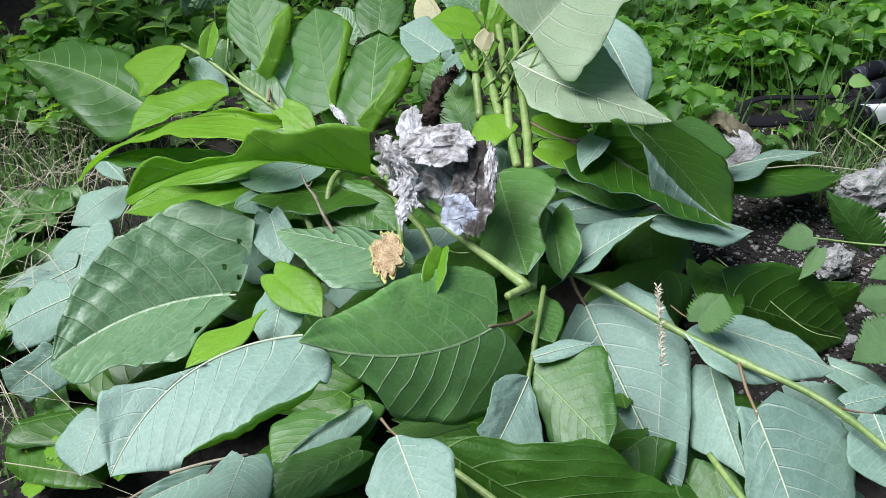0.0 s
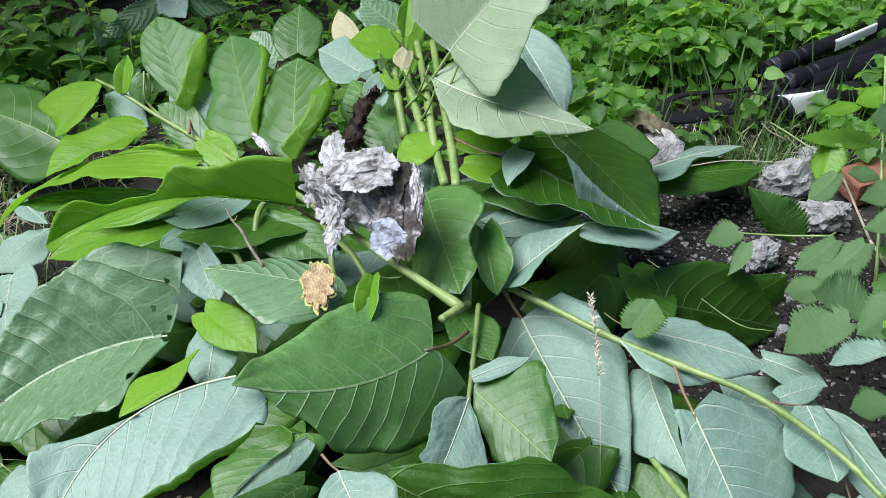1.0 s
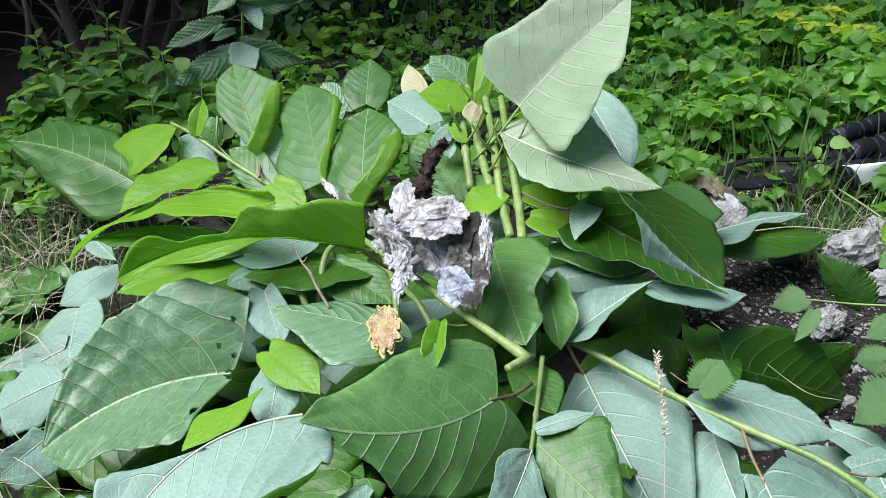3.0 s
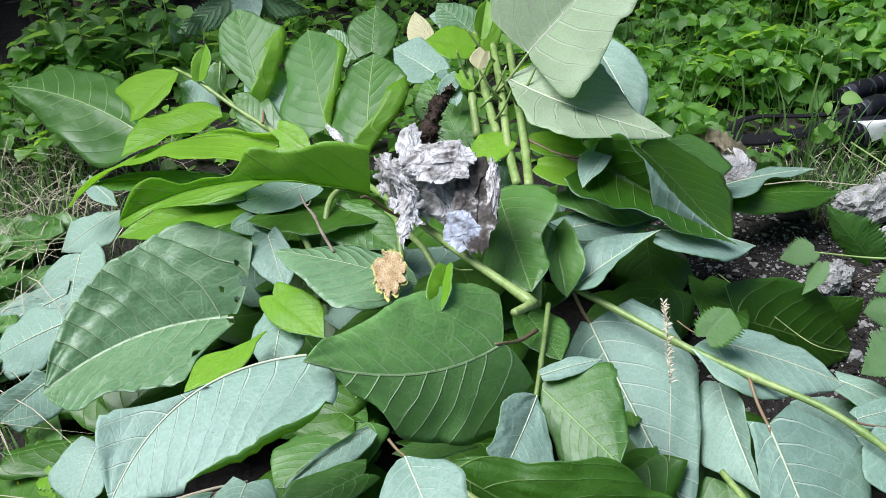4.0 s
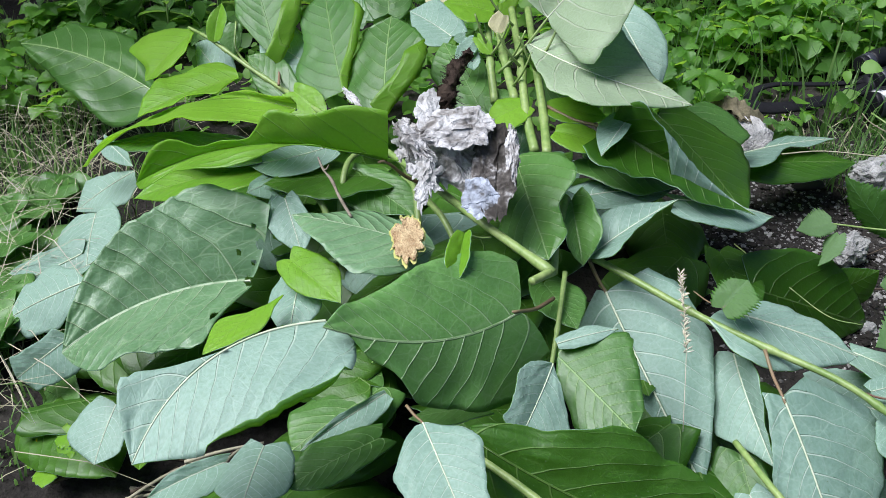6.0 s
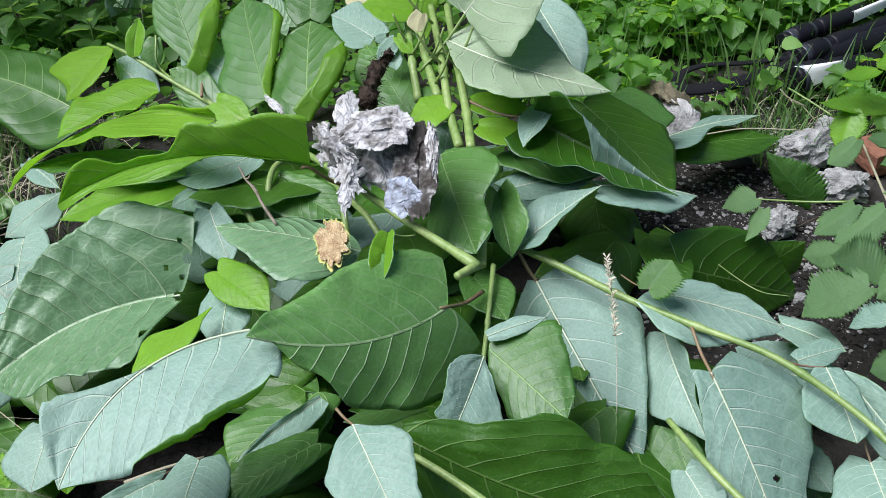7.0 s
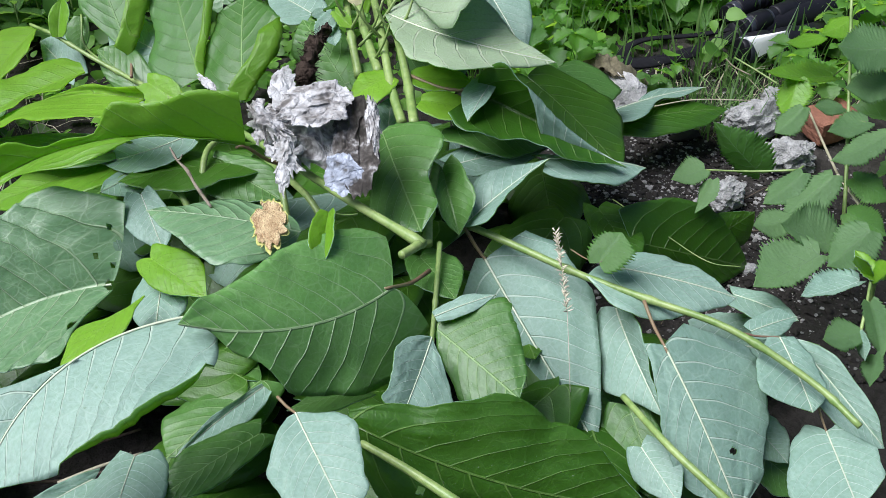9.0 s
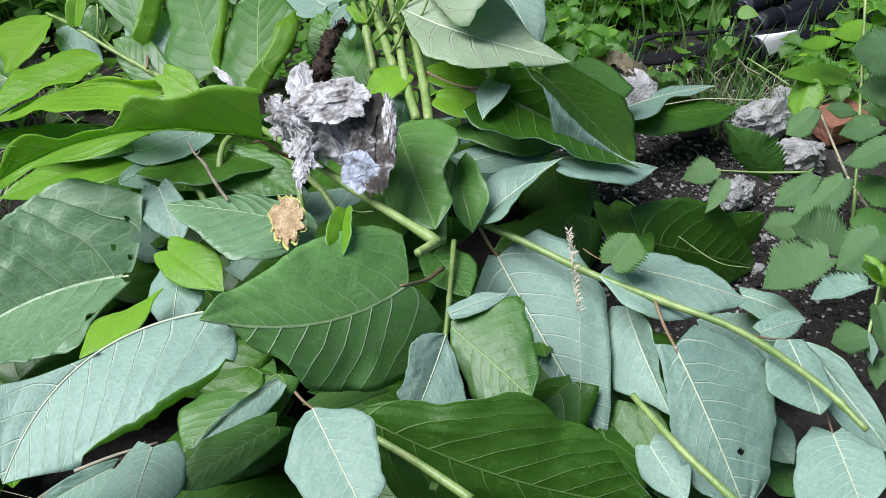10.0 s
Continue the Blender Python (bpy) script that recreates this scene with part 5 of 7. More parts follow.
SEED_LINE = ((0.249, 0.776, 0.188), (0.252, 0.808, 0.201), (0.256, 0.841, 0.215), (0.257, 0.872, 0.226),)
SEED_FOOT = ((0.238, 0.707, 0.137), (0.249, 0.776, 0.188),)
TWIG_LINE = ((-0.163, 0.965, 0.325), (-0.156, 0.954, 0.314), (-0.146, 0.945, 0.305), (-0.136, 0.926, 0.294), (-0.121, 0.904, 0.28),)
SPOT_AT = ((-0.054, 0.835, 0.296), (-0.035, 0.836, 0.298), (-0.059, 0.865, 0.304),)
ROOT_LINE = ((-0.013, 1.109, 0.323), (-0.007, 1.161, 0.328), (0.003, 1.21, 0.332), (0.021, 1.26, 0.335),)
FILM_AT = ((-0.011, 0.989, 0.322), (0.045, 0.972, 0.325), (-0.009, 1.042, 0.348),)
FILM_TOP = ((-0.002, 0.970, 0.357), (0.041, 0.970, 0.359), (-0.000, 1.006, 0.366),)
FILM_DARK = ((0.043, 0.927, 0.329), (0.068, 0.916, 0.332), (0.047, 0.986, 0.356),)
FILM_RIM = ((0.062, 0.938, 0.347), (0.070, 0.937, 0.346), (0.064, 0.977, 0.361),)
FILM_TAIL = ((-0.036, 0.934, 0.320), (-0.018, 0.933, 0.318), (-0.036, 0.964, 0.337),)
FILM_LEFT = ((-0.053, 0.974, 0.343), (-0.029, 0.958, 0.347), (-0.054, 1.000, 0.356),)
FILM_STRIP = ((-0.035, 1.017, 0.364), (-0.022, 1.015, 0.361), (-0.029, 1.056, 0.369),)
FILM_SLIVER = ((-0.141, 1.18, 0.299), (-0.128, 1.166, 0.296), (-0.147, 1.204, 0.299),)
FILM_LOW = ((0.026, 0.892, 0.312), (0.048, 0.885, 0.311), (0.028, 0.913, 0.326),)
STRAND = ((0.395, 1.087, 0.121), (0.440, 1.009, 0.113), (0.480, 0.944, 0.106), (0.516, 0.921, 0.109),)
BRICK_AT = ((0.891, 1.402, 0.035),)
RUBBLE_A = ((0.759, 1.437, 0.03),)
RUBBLE_B = ((0.632, 1.22, 0.02),)
RUBBLE_C = ((0.784, 1.324, 0.02),)
PEBBLE_A = ((0.473, 1.148, 0.01),)
RUBBLE_D = ((0.595, 1.038, 0.01),)
STONE_AT = ((0.542, 1.563, 0.04),)
RAG_LINE = ((0.489, 1.573, 0.100), (0.522, 1.540, 0.115), (0.576, 1.540, 0.085), (0.641, 1.571, 0.030),)
SLATE_AT = ((0.643, 1.446, 0.008),)
LEG_ONE = ((0.87, 1.843, 0.07), (1.024, 1.901, 0.09), (1.222, 2.007, 0.1),)
LEG_TWO = ((0.867, 1.758, 0.07), (1.029, 1.823, 0.08), (1.2, 1.909, 0.09),)
LEG_THREE = ((0.845, 1.701, 0.045), (0.958, 1.711, 0.05), (1.161, 1.768, 0.05),)
STRAP_LINE = ((0.879, 1.785, 0.06), (0.78, 1.789, 0.05), (0.683, 1.799, 0.045), (0.627, 1.77, 0.04), (0.612, 1.711, 0.04), (0.651, 1.696, 0.04), (0.75, 1.707, 0.05), (0.857, 1.752, 0.06),)
LABEL_LOW = ((0.827, 1.678, 0.086), (0.900, 1.651, 0.102), (0.921, 1.653, 0.082), (0.865, 1.655, 0.052),)
LABEL_TOP = ((1.008, 1.845, 0.127), (1.121, 1.893, 0.140), (1.127, 1.886, 0.126), (1.012, 1.832, 0.108),)
TRUNKS = (((-0.936, 2.463, 0.0), (-0.963, 2.452, 0.358), 0.026), ((-1.005, 2.537, -0.0), (-0.864, 2.585, 0.337), 0.013), ((-0.909, 2.616, 0.0), (-0.802, 2.649, 0.32), 0.017), ((-1.03, 2.518, 0.0), (-1.076, 2.498, 0.263), 0.013), ((-0.856, 2.731, -0.0), (-0.763, 2.757, 0.293), 0.018), ((-0.699, 2.788, -0.0), (-0.688, 2.791, 0.282), 0.013), ((-0.69, 2.787, 0.0), (-0.621, 2.802, 0.276), 0.012), ((-1.11, 2.715, -0.0), (-1.004, 2.754, 0.287), 0.008), ((-1.002, 2.605, 0.0), (-0.998, 2.606, 0.307), 0.007), ((-0.805, 2.776, 0.0), (-0.749, 2.791, 0.284), 0.02), ((-1.049, 2.435, 0.0), (-1.047, 2.436, 0.235), 0.014), ((-0.93, 2.55, 0.0), (-0.919, 2.554, 0.317), 0.006),)
NETTLE_BED = ((-0.87, 2.085, 0.0), (-0.851, 2.201, 0.0), (-0.775, 2.057, 0.0), (-0.786, 2.247, -0.0), (-0.713, 2.099, -0.0), (-0.702, 2.193, 0.0), (-0.645, 2.042, -0.0), (-0.62, 2.138, 0.0), (-0.949, 2.223, -0.0), (-0.911, 2.307, 0.0), (-0.574, 2.05, 0.0), (-0.665, 2.251, 0.0), (-0.932, 2.092, 0.0), (-0.832, 2.309, 0.0), (-0.761, 2.319, 0.0), (-0.539, 2.078, 0.0),)
tall_nettle = empty("nettle", (-0.466, 2.144, 0.0), "tall nettle before the dark shrub, toothed leaves coloured pale as lit", "nettle", "nettles")
stalk(((-0.466, 2.144, 0.0), (-0.435, 2.149, 0.223), (-0.413, 2.154, 0.446)), 0.0036, 0.0026, tall_nettle, nodes=(0.4, 0.6, 0.75))
# skin S paints these leaves paler, as if lit from the front
leaf(tall_nettle, (-0.479, 2.139, 0.269), (-0.601, 2.094, 0.231), (-0.554, 2.104, 0.23), (-0.542, 2.124, 0.279), "S", nv=5, ns=100, teeth=22, lobes=0.1)
leaf(tall_nettle, (-0.463, 2.139, 0.205), (-0.597, 2.094, 0.141), (-0.521, 2.104, 0.137), (-0.548, 2.124, 0.191), "S", nv=5, ns=100, teeth=22, lobes=0.1)
leaf(tall_nettle, (-0.434, 2.139, 0.347), (-0.496, 2.094, 0.305), (-0.439, 2.104, 0.32), (-0.483, 2.124, 0.345), "S", nv=5, ns=100, teeth=22, lobes=0.1)
leaf(tall_nettle, (-0.427, 2.139, 0.31), (-0.376, 2.094, 0.265), (-0.406, 2.104, 0.286), (-0.38, 2.124, 0.309), "S", nv=5, ns=100, teeth=22, lobes=0.1)
leaf(tall_nettle, (-0.436, 2.139, 0.226), (-0.402, 2.094, 0.174), (-0.46, 2.104, 0.19), (-0.395, 2.124, 0.221), "S", nv=5, ns=100, teeth=22, lobes=0.1)
leaf(tall_nettle, (-0.41, 2.139, 0.311), (-0.273, 2.094, 0.334), (-0.347, 2.104, 0.34), (-0.37, 2.124, 0.29), "S", nv=5, ns=100, teeth=22, lobes=0.1)
leaf(tall_nettle, (-0.427, 2.139, 0.218), (-0.28, 2.094, 0.189), (-0.361, 2.104, 0.237), (-0.387, 2.124, 0.169), "S", nv=5, ns=100, teeth=22, lobes=0.1)
leaf(tall_nettle, (-0.434, 2.139, 0.349), (-0.462, 2.094, 0.403), (-0.454, 2.104, 0.367), (-0.425, 2.124, 0.391), "S", nv=5, ns=100, teeth=22, lobes=0.1)
leaf(tall_nettle, (-0.415, 2.139, 0.351), (-0.307, 2.094, 0.346), (-0.356, 2.104, 0.371), (-0.376, 2.124, 0.335), "S", nv=5, ns=100, teeth=22, lobes=0.1)
leaf(tall_nettle, (-0.591, 2.139, 0.155), (-0.607, 2.094, 0.116), (-0.614, 2.104, 0.15), (-0.591, 2.124, 0.122), "S", nv=5, ns=100, teeth=22, lobes=0.1)
leaf(tall_nettle, (-0.45, 2.139, 0.25), (-0.495, 2.094, 0.244), (-0.478, 2.104, 0.24), (-0.475, 2.124, 0.26), "S", nv=5, ns=100, teeth=22, lobes=0.1)
celandine = empty("celandine", (-0.504, 0.793, 0.0), "small celandine with a yellow flower at the foot of the pile", "flower")
leaf(celandine, (-0.492, 0.81, 0.03), (-0.522, 0.836, 0.033), (-0.509, 0.81, 0.03), (-0.501, 0.835, 0.033), "Y", nv=6, ns=30, teeth=4, lobes=0.08, base_part=0.3)
leaf(celandine, (-0.474, 0.791, 0.04), (-0.451, 0.794, 0.045), (-0.468, 0.807, 0.046), (-0.449, 0.771, 0.046), "Y", nv=6, ns=30, teeth=4, lobes=0.08, base_part=0.3)
leaf(celandine, (-0.473, 0.777, 0.036), (-0.447, 0.741, 0.037), (-0.442, 0.759, 0.046), (-0.472, 0.759, 0.027), "Y", nv=6, ns=30, teeth=4, lobes=0.08, base_part=0.3)
leaf(celandine, (-0.494, 0.781, 0.023), (-0.514, 0.774, 0.011), (-0.491, 0.758, 0.024), (-0.516, 0.797, 0.01), "Y", nv=6, ns=30, teeth=4, lobes=0.08, base_part=0.3)
leaf(celandine, (-0.478, 0.759, 0.027), (-0.467, 0.717, 0.036), (-0.456, 0.729, 0.037), (-0.49, 0.745, 0.024), "Y", nv=6, ns=30, teeth=4, lobes=0.08, base_part=0.3)
tube("stem", ((-0.504, 0.793, 0.0), (-0.493, 0.784, 0.01), (-0.496, 0.803, 0.02)), (0.0014, 0.001), STEM, parent=celandine)
PETALS_AT = ((-0.495, 0.801, 0.026),)
LITTER = ((-0.415, 0.774, 0.01), (-0.356, 0.756, 0.02),)
BUNDLE = (((0.12, 1.143, 0.293), (0.116, 1.243, 0.327), (0.115, 1.394, 0.35)), ((0.098, 1.153, 0.289), (0.095, 1.252, 0.323), (0.091, 1.404, 0.347)), ((0.085, 1.189, 0.292), (0.073, 1.285, 0.319), (0.063, 1.433, 0.356)), ((0.058, 1.215, 0.277), (0.053, 1.294, 0.316), (0.052, 1.395, 0.351)),)
YELLOW_AT = ((1.048, 2.493, 0.02), (1.124, 2.434, 0.02),)


# ---- what lies on the pile ----
def crumple(name, place, bulge, rough, seed, parent, label="", mat=None, n=72, ragged=0.25, thick=0.0006, smooth=False, pleat=1.0):
    """A creased sheet round a middle, with half extents to a side point and an upper point, ragged at its rim."""
    c, a, b = (np.array(q, float) for q in place)
    u, w = a - c, b - c
    nrm = unit(np.cross(u, w))
    if nrm @ V(0, -0.8, 0.6) < 0:
        nrm = -nrm
    size = (np.linalg.norm(u) + np.linalg.norm(w)) / 2

    rng = random.Random(int(seed * 10))
    creases = [(rng.uniform(-0.9, 0.9), rng.uniform(-0.9, 0.9), rng.uniform(0, 6.28), rng.choice((-1, 1)) * rng.uniform(0.3, 1.0)) for _ in range(13)]

    def lift(p, q):
        h = 0.0
        for x, y, a, k in creases:
            d = (p - x) * math.cos(a) + (q - y) * math.sin(a)
            near = math.exp(-(((p - x) ** 2 + (q - y) ** 2) / 0.8))
            h += k * (0.35 - abs(d)) * near
        sway = q + 0.25 * noise.noise((p * 1.7, q * 1.7, seed + 6)) + 0.2 * p
        folds = 0.75 * (0.4 - abs(noise.noise((p * 1.3, sway * 4.6, seed + 1)))) + 0.22 * (0.4 - abs(noise.noise((p * 3.2, sway * 9.0, seed + 4))))
        return 0.7 * h + pleat * folds + 0.12 * noise.noise((p * 9, q * 9, seed)) + 0.3 * (0.4 - abs(noise.noise((p * 3.4, q * 3.4, seed + 3))))

    grid = {}
    for i in range(n + 1):
        for j in range(n + 1):
            p, q = 2 * i / n - 1, 2 * j / n - 1
            m = max(abs(p), abs(q))
            a = math.atan2(q, p)
            x, y = math.cos(a), math.sin(a)
            torn = 1 + ragged * (1.6 * noise.noise((x * 1.7, y * 1.7, seed + 2)) + 1.1 * m**3 * noise.noise((x * 6, y * 6, seed)) + 0.4 * m**6 * noise.noise((x * 11, y * 11, seed)))
            p, q = m * torn * x, m * torn * y
            rr = math.hypot(p, q)
            slide = V(noise.noise((p * 3, q * 3, seed + 5)), noise.noise((p * 3, q * 3, seed + 9)))
            h = bulge * max(-0.4, 1 - rr * rr) + rough * lift(p, q)
            grid[i, j] = c + u * (p + 0.2 * slide[0]) + w * (q + 0.2 * slide[1]) + nrm * size * h
    m = n + 1
    verts = [grid[i, j] for i in range(m) for j in range(m)]
    faces = []
    for i in range(n):
        for j in range(n):
            f = (i * m + j, (i + 1) * m + j, (i + 1) * m + j + 1, i * m + j + 1)
            faces += [(f[0], f[1], f[2]), (f[0], f[2], f[3])] if (i + j) % 2 else [(f[0], f[1], f[3]), (f[1], f[2], f[3])]
    low = [v - nrm * thick for v in verts]
    k = len(verts)
    faces += [tuple(k + q for q in f[::-1]) for f in faces]
    used = sorted({q for f in faces for q in f})
    at = {q: i for i, q in enumerate(used)}
    both = verts + low
    return solid(name, [both[q] for q in used], [tuple(at[q] for q in f) for f in faces], mat or FILM, smooth=smooth, parent=parent, label=label)


film = empty("plastic_film", FILM_AT[0], "crumpled dirty white plastic film lying on the knotweed pile", "plastic sheet")
crumple("film_fold", FILM_AT, 0.25, 0.22, 1.3, film, ragged=0.16, n=60)
crumple("upper_fold", FILM_TOP, 0.16, 0.2, 2.6, film, "whitish flap folded over the rest", ragged=0.16, n=52)
crumple("stained_fold", FILM_DARK, -0.08, 0.16, 4.1, film, "earth-stained grey pouch of film", DIRTY, n=48, pleat=0.4, ragged=0.1)
crumple("pouch_rim", FILM_RIM, 0.3, 0.3, 31.0, film, "pale creased rim of the pouch", n=36, ragged=0.2)
crumple("torn_tail", FILM_TAIL, 0.2, 0.26, 7.7, film, "torn hanging shred", VEIL, ragged=0.45, n=40)
crumple("torn_edge", FILM_LEFT, 0.3, 0.34, 9.2, film, "ruffled torn edge", ragged=0.5, n=44)
crumple("torn_strip", FILM_STRIP, 0.1, 0.08, 12.5, film, "stiff upright strip", VEIL, ragged=0.1, n=26)
crumple("bluish_fold", FILM_LOW, 0.08, 0.14, 15.5, film, "thin bluish fold of film", BLUISH, ragged=0.08, n=40, pleat=0.6)
tagged(crumple("plastic_shred", FILM_SLIVER, 0.1, 0.12, 18.0, None, ragged=0.3), "small white shred of plastic film between leaves", "plastic sheet")


def root_clump():
    thing = empty("root_clump", ROOT_LINE[0], "dark earthy root clump standing behind the plastic", "root")
    line = smooth_line(ROOT_LINE, 8)
    v, f = tube_data(line, (0.011, 0.0085, 0.0075, 0.006), 2, 16)
    v = [q + V(*[0.013 * noise.noise((q[0] * 85 + k * 9, q[1] * 85, q[2] * 85)) + 0.004 * noise.noise((q[0] * 240 + k * 9, q[1] * 240, q[2] * 240)) for k in range(3)]) for q in v]
    solid("root", v, f, ROOT, parent=thing)
    verts, faces = [], []
    rng = random.Random(3)
    for _ in range(600):
        a = line[int(len(line) * 0.8 * rng.random() ** 1.6)]
        d = V(rng.gauss(0, 1), rng.gauss(0, 1), rng.gauss(0, 1))
        d = unit(d) * rng.uniform(0.005, 0.016)
        bend = V(rng.gauss(0, 0.006), rng.gauss(0, 0.006), rng.gauss(0, 0.006))
        tv, tf = tube_data((a, a + d * 0.6 + bend, a + d), (0.0004, 0.0002), 2, 3)
        faces += [tuple(len(verts) + q for q in g) for g in tf]
        verts += tv
    tagged(solid("root_hairs", verts, faces, ROOT, parent=thing), "fine tangled root hairs", kind="stuff")


root_clump()

tip = np.array(TWIG_LINE[1])
twig = tube("dry_twig", TWIG_LINE, (0.0008, 0.0016, 0.0013, 0.0022, 0.0017, 0.0021, 0.0016), GREYWOOD, n=8)
tube("spur", (tip, tip + V(0.004, -0.002, 0.002), tip + V(0.007, -0.001, 0.007)), (0.0011, 0.0007), GREYWOOD, parent=twig, n=4)
tagged(twig, "short grey broken dry twig on the leaves", "twig")

spot = crumple("withered_patch", SPOT_AT, 0.02, 0.07, 21.0, None, mat=WITHER, ragged=0.22, n=48, smooth=True, pleat=0.3)
middle = [tuple(np.array(SPOT_AT[0]) + 0.9 * (np.array(q) - np.array(SPOT_AT[0])) + V(0.0, -0.0012, 0.002)) for q in SPOT_AT]
crumple("brown_middle", middle, 0.03, 0.14, 21.0, spot, "brown papery middle", BROWN, ragged=0.2, n=48, smooth=True)
tagged(spot, "curled withered brown scrap on a green leaf", "dead leaf")


def seed_head():
    thing = empty("grass_seed_head", SEED_FOOT[0], "pale dry grass stalk with a seed head", "grass")
    tube("stalk", SEED_FOOT + SEED_LINE[1:], (0.0004, 0.0005), DRY, parent=thing)
    rng = random.Random(5)
    line = smooth_line(SEED_LINE, 14)
    verts, faces = [], []
    for k, p in enumerate(line):
        for _ in range(2):
            d = unit(V(rng.gauss(0, 0.8), rng.gauss(0, 0.6), 0.7)) * rng.uniform(0.005, 0.009)
            tv, tf = tube_data((p, p + d * 0.5, p + d), (0.0003, 0.0009, 0.0002), 2, 5)
            faces += [tuple(len(verts) + q for q in g) for g in tf]
            verts += tv
    tagged(solid("seed_spike", verts, faces, SEED, parent=thing), kind="stuff")


seed_head()
tagged(tube("grass_stalk", STRAND, (0.0009, 0.0007), STEM, n=6, sides=5), "long thin dry grass stalk over the gravel", "grass")


rng = random.Random(77)
for parent, line in ((branch_c, BUNDLE[0]), (branch_d, BUNDLE[1]), (branch_e, BUNDLE[2]), (branch_f, BUNDLE[3])):
    path = smooth_line(line, 12)
    for k in range(2):
        p = path[rng.randrange(4, len(path) - 4)]
        e = rng.choice((-1, 1)) * rng.uniform(0.04, 0.1)
        tube("side_stalk", (p + V(0, -0.004, 0), p + V(0.12 * e, -0.011, 0.012), p + V(0.3 * e, -0.014, 0.03), p + V(0.5 * e, -0.01, 0.055)), (0.0026, 0.002, 0.0015), STEM, parent=parent, n=5, sides=6)


def petals():
    c = np.array(PETALS_AT[0])
    for k in range(4):
        a = k * math.pi / 2 + 0.4
        d, s = V(math.cos(a), math.sin(a), 0.35), V(-math.sin(a), math.cos(a), 0)
        line = [(0.0, 0.0015), (0.004, 0.0045), (0.008, 0.0045), (0.011, 0.001)]
        verts = [c + d * x + s * w * e for x, w in line for e in (-1, 1)] + [c + d * x + s * w * e - V(0, 0, 0.0006) for x, w in line for e in (-1, 1)]
        faces = [(2 * i, 2 * i + 1, 2 * i + 3, 2 * i + 2) for i in range(3)] + [(8 + 2 * i, 10 + 2 * i, 11 + 2 * i, 9 + 2 * i) for i in range(3)]
        solid("petal", verts, faces, FLOWER, parent=celandine, label="yellow petal" if k == 0 else "")


petals()
rng = random.Random(15)
for k in range(16):
    p = np.array(LITTER[0]) + (np.array(LITTER[1]) - np.array(LITTER[0])) * rng.uniform(-0.8, 1.6) + V(rng.gauss(0, 0.03), rng.gauss(0, 0.05), rng.uniform(0.0, 0.02))
    a, l = rng.uniform(-0.6, 0.9), rng.uniform(0.05, 0.14)
    d = V(math.cos(a), math.sin(a), rng.uniform(-0.05, 0.12)) * l
    tagged(tube("dry_twig", (p, p + d * 0.5 + V(0, 0, rng.uniform(-0.005, 0.008)), p + d), (0.0022, 0.0016), BARK if k % 2 else DRY, n=4, sides=6), "thin dead twig on the soil under the pile", "twig", "dead twigs")


rng = random.Random(91)
for k in range(22):
    x, y = -0.53 - 0.2 * rng.random(), rng.uniform(0.97, 1.36)
    z, yaw, length = 0.02 + 0.035 * rng.random(), rng.uniform(2.2, 4.6), rng.uniform(0.1, 0.17)
    d, side = V(math.cos(yaw), math.sin(yaw), rng.uniform(-0.35, 0.05)), V(-math.sin(yaw), math.cos(yaw), rng.uniform(-0.25, 0.25))
    b = V(x, y, z + 0.02)
    m, half = b + d * length * 0.3, length * rng.uniform(0.3, 0.42)
    e, sides = b + d * length, [m + side * half, m - side * half]
    for q in (e, *sides):
        q[2] = max(q[2], 0.02)
    leaf(None, tuple(b), tuple(e), tuple(sides[1]), tuple(sides[0]), "U" if k % 7 == 3 else "D", name="knotweed_leaf", label="dark green fallen knotweed leaf at the foot of the pile" if k % 7 == 3 else "pale wilted knotweed leaf at the foot of the pile", group="loose leaves of the pile", ns=30, nv=8, crinkle=0.03, wave=0.03, arch=(rng.uniform(-0.2, 0.5), rng.uniform(-0.2, 0.5)))


def heap(x, y):
    """Height of the pile's inside over the ground."""
    a = ((x + 0.02) / 0.5) ** 2 + ((y - 0.98) / 0.56) ** 2
    return 0.19 * max(0.0, 1 - a)


# filler leaves, mostly in the darkened skin, to make the pile's gaps look shaded
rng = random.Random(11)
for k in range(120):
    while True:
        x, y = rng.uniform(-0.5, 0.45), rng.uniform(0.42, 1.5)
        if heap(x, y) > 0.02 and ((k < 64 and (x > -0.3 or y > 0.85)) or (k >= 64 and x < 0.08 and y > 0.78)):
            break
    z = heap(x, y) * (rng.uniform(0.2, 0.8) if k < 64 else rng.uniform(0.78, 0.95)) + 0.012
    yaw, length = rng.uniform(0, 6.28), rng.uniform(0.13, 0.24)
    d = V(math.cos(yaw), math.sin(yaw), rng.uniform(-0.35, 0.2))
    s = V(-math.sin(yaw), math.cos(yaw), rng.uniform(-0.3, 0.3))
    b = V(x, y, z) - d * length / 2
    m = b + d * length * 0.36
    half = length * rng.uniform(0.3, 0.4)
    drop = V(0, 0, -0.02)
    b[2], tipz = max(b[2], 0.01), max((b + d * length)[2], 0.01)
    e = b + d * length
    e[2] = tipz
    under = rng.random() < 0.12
    leaf(None, tuple(b), tuple(e), tuple(m + s * half + drop), tuple(m - s * half + drop), "D" if under else "K", name="knotweed_leaf", label="pale leaf turned underside up inside the pile" if under else "knotweed leaf inside the pile, coloured dark as shade", ns=14, nv=5, group="loose leaves of the pile", wave=0.02)

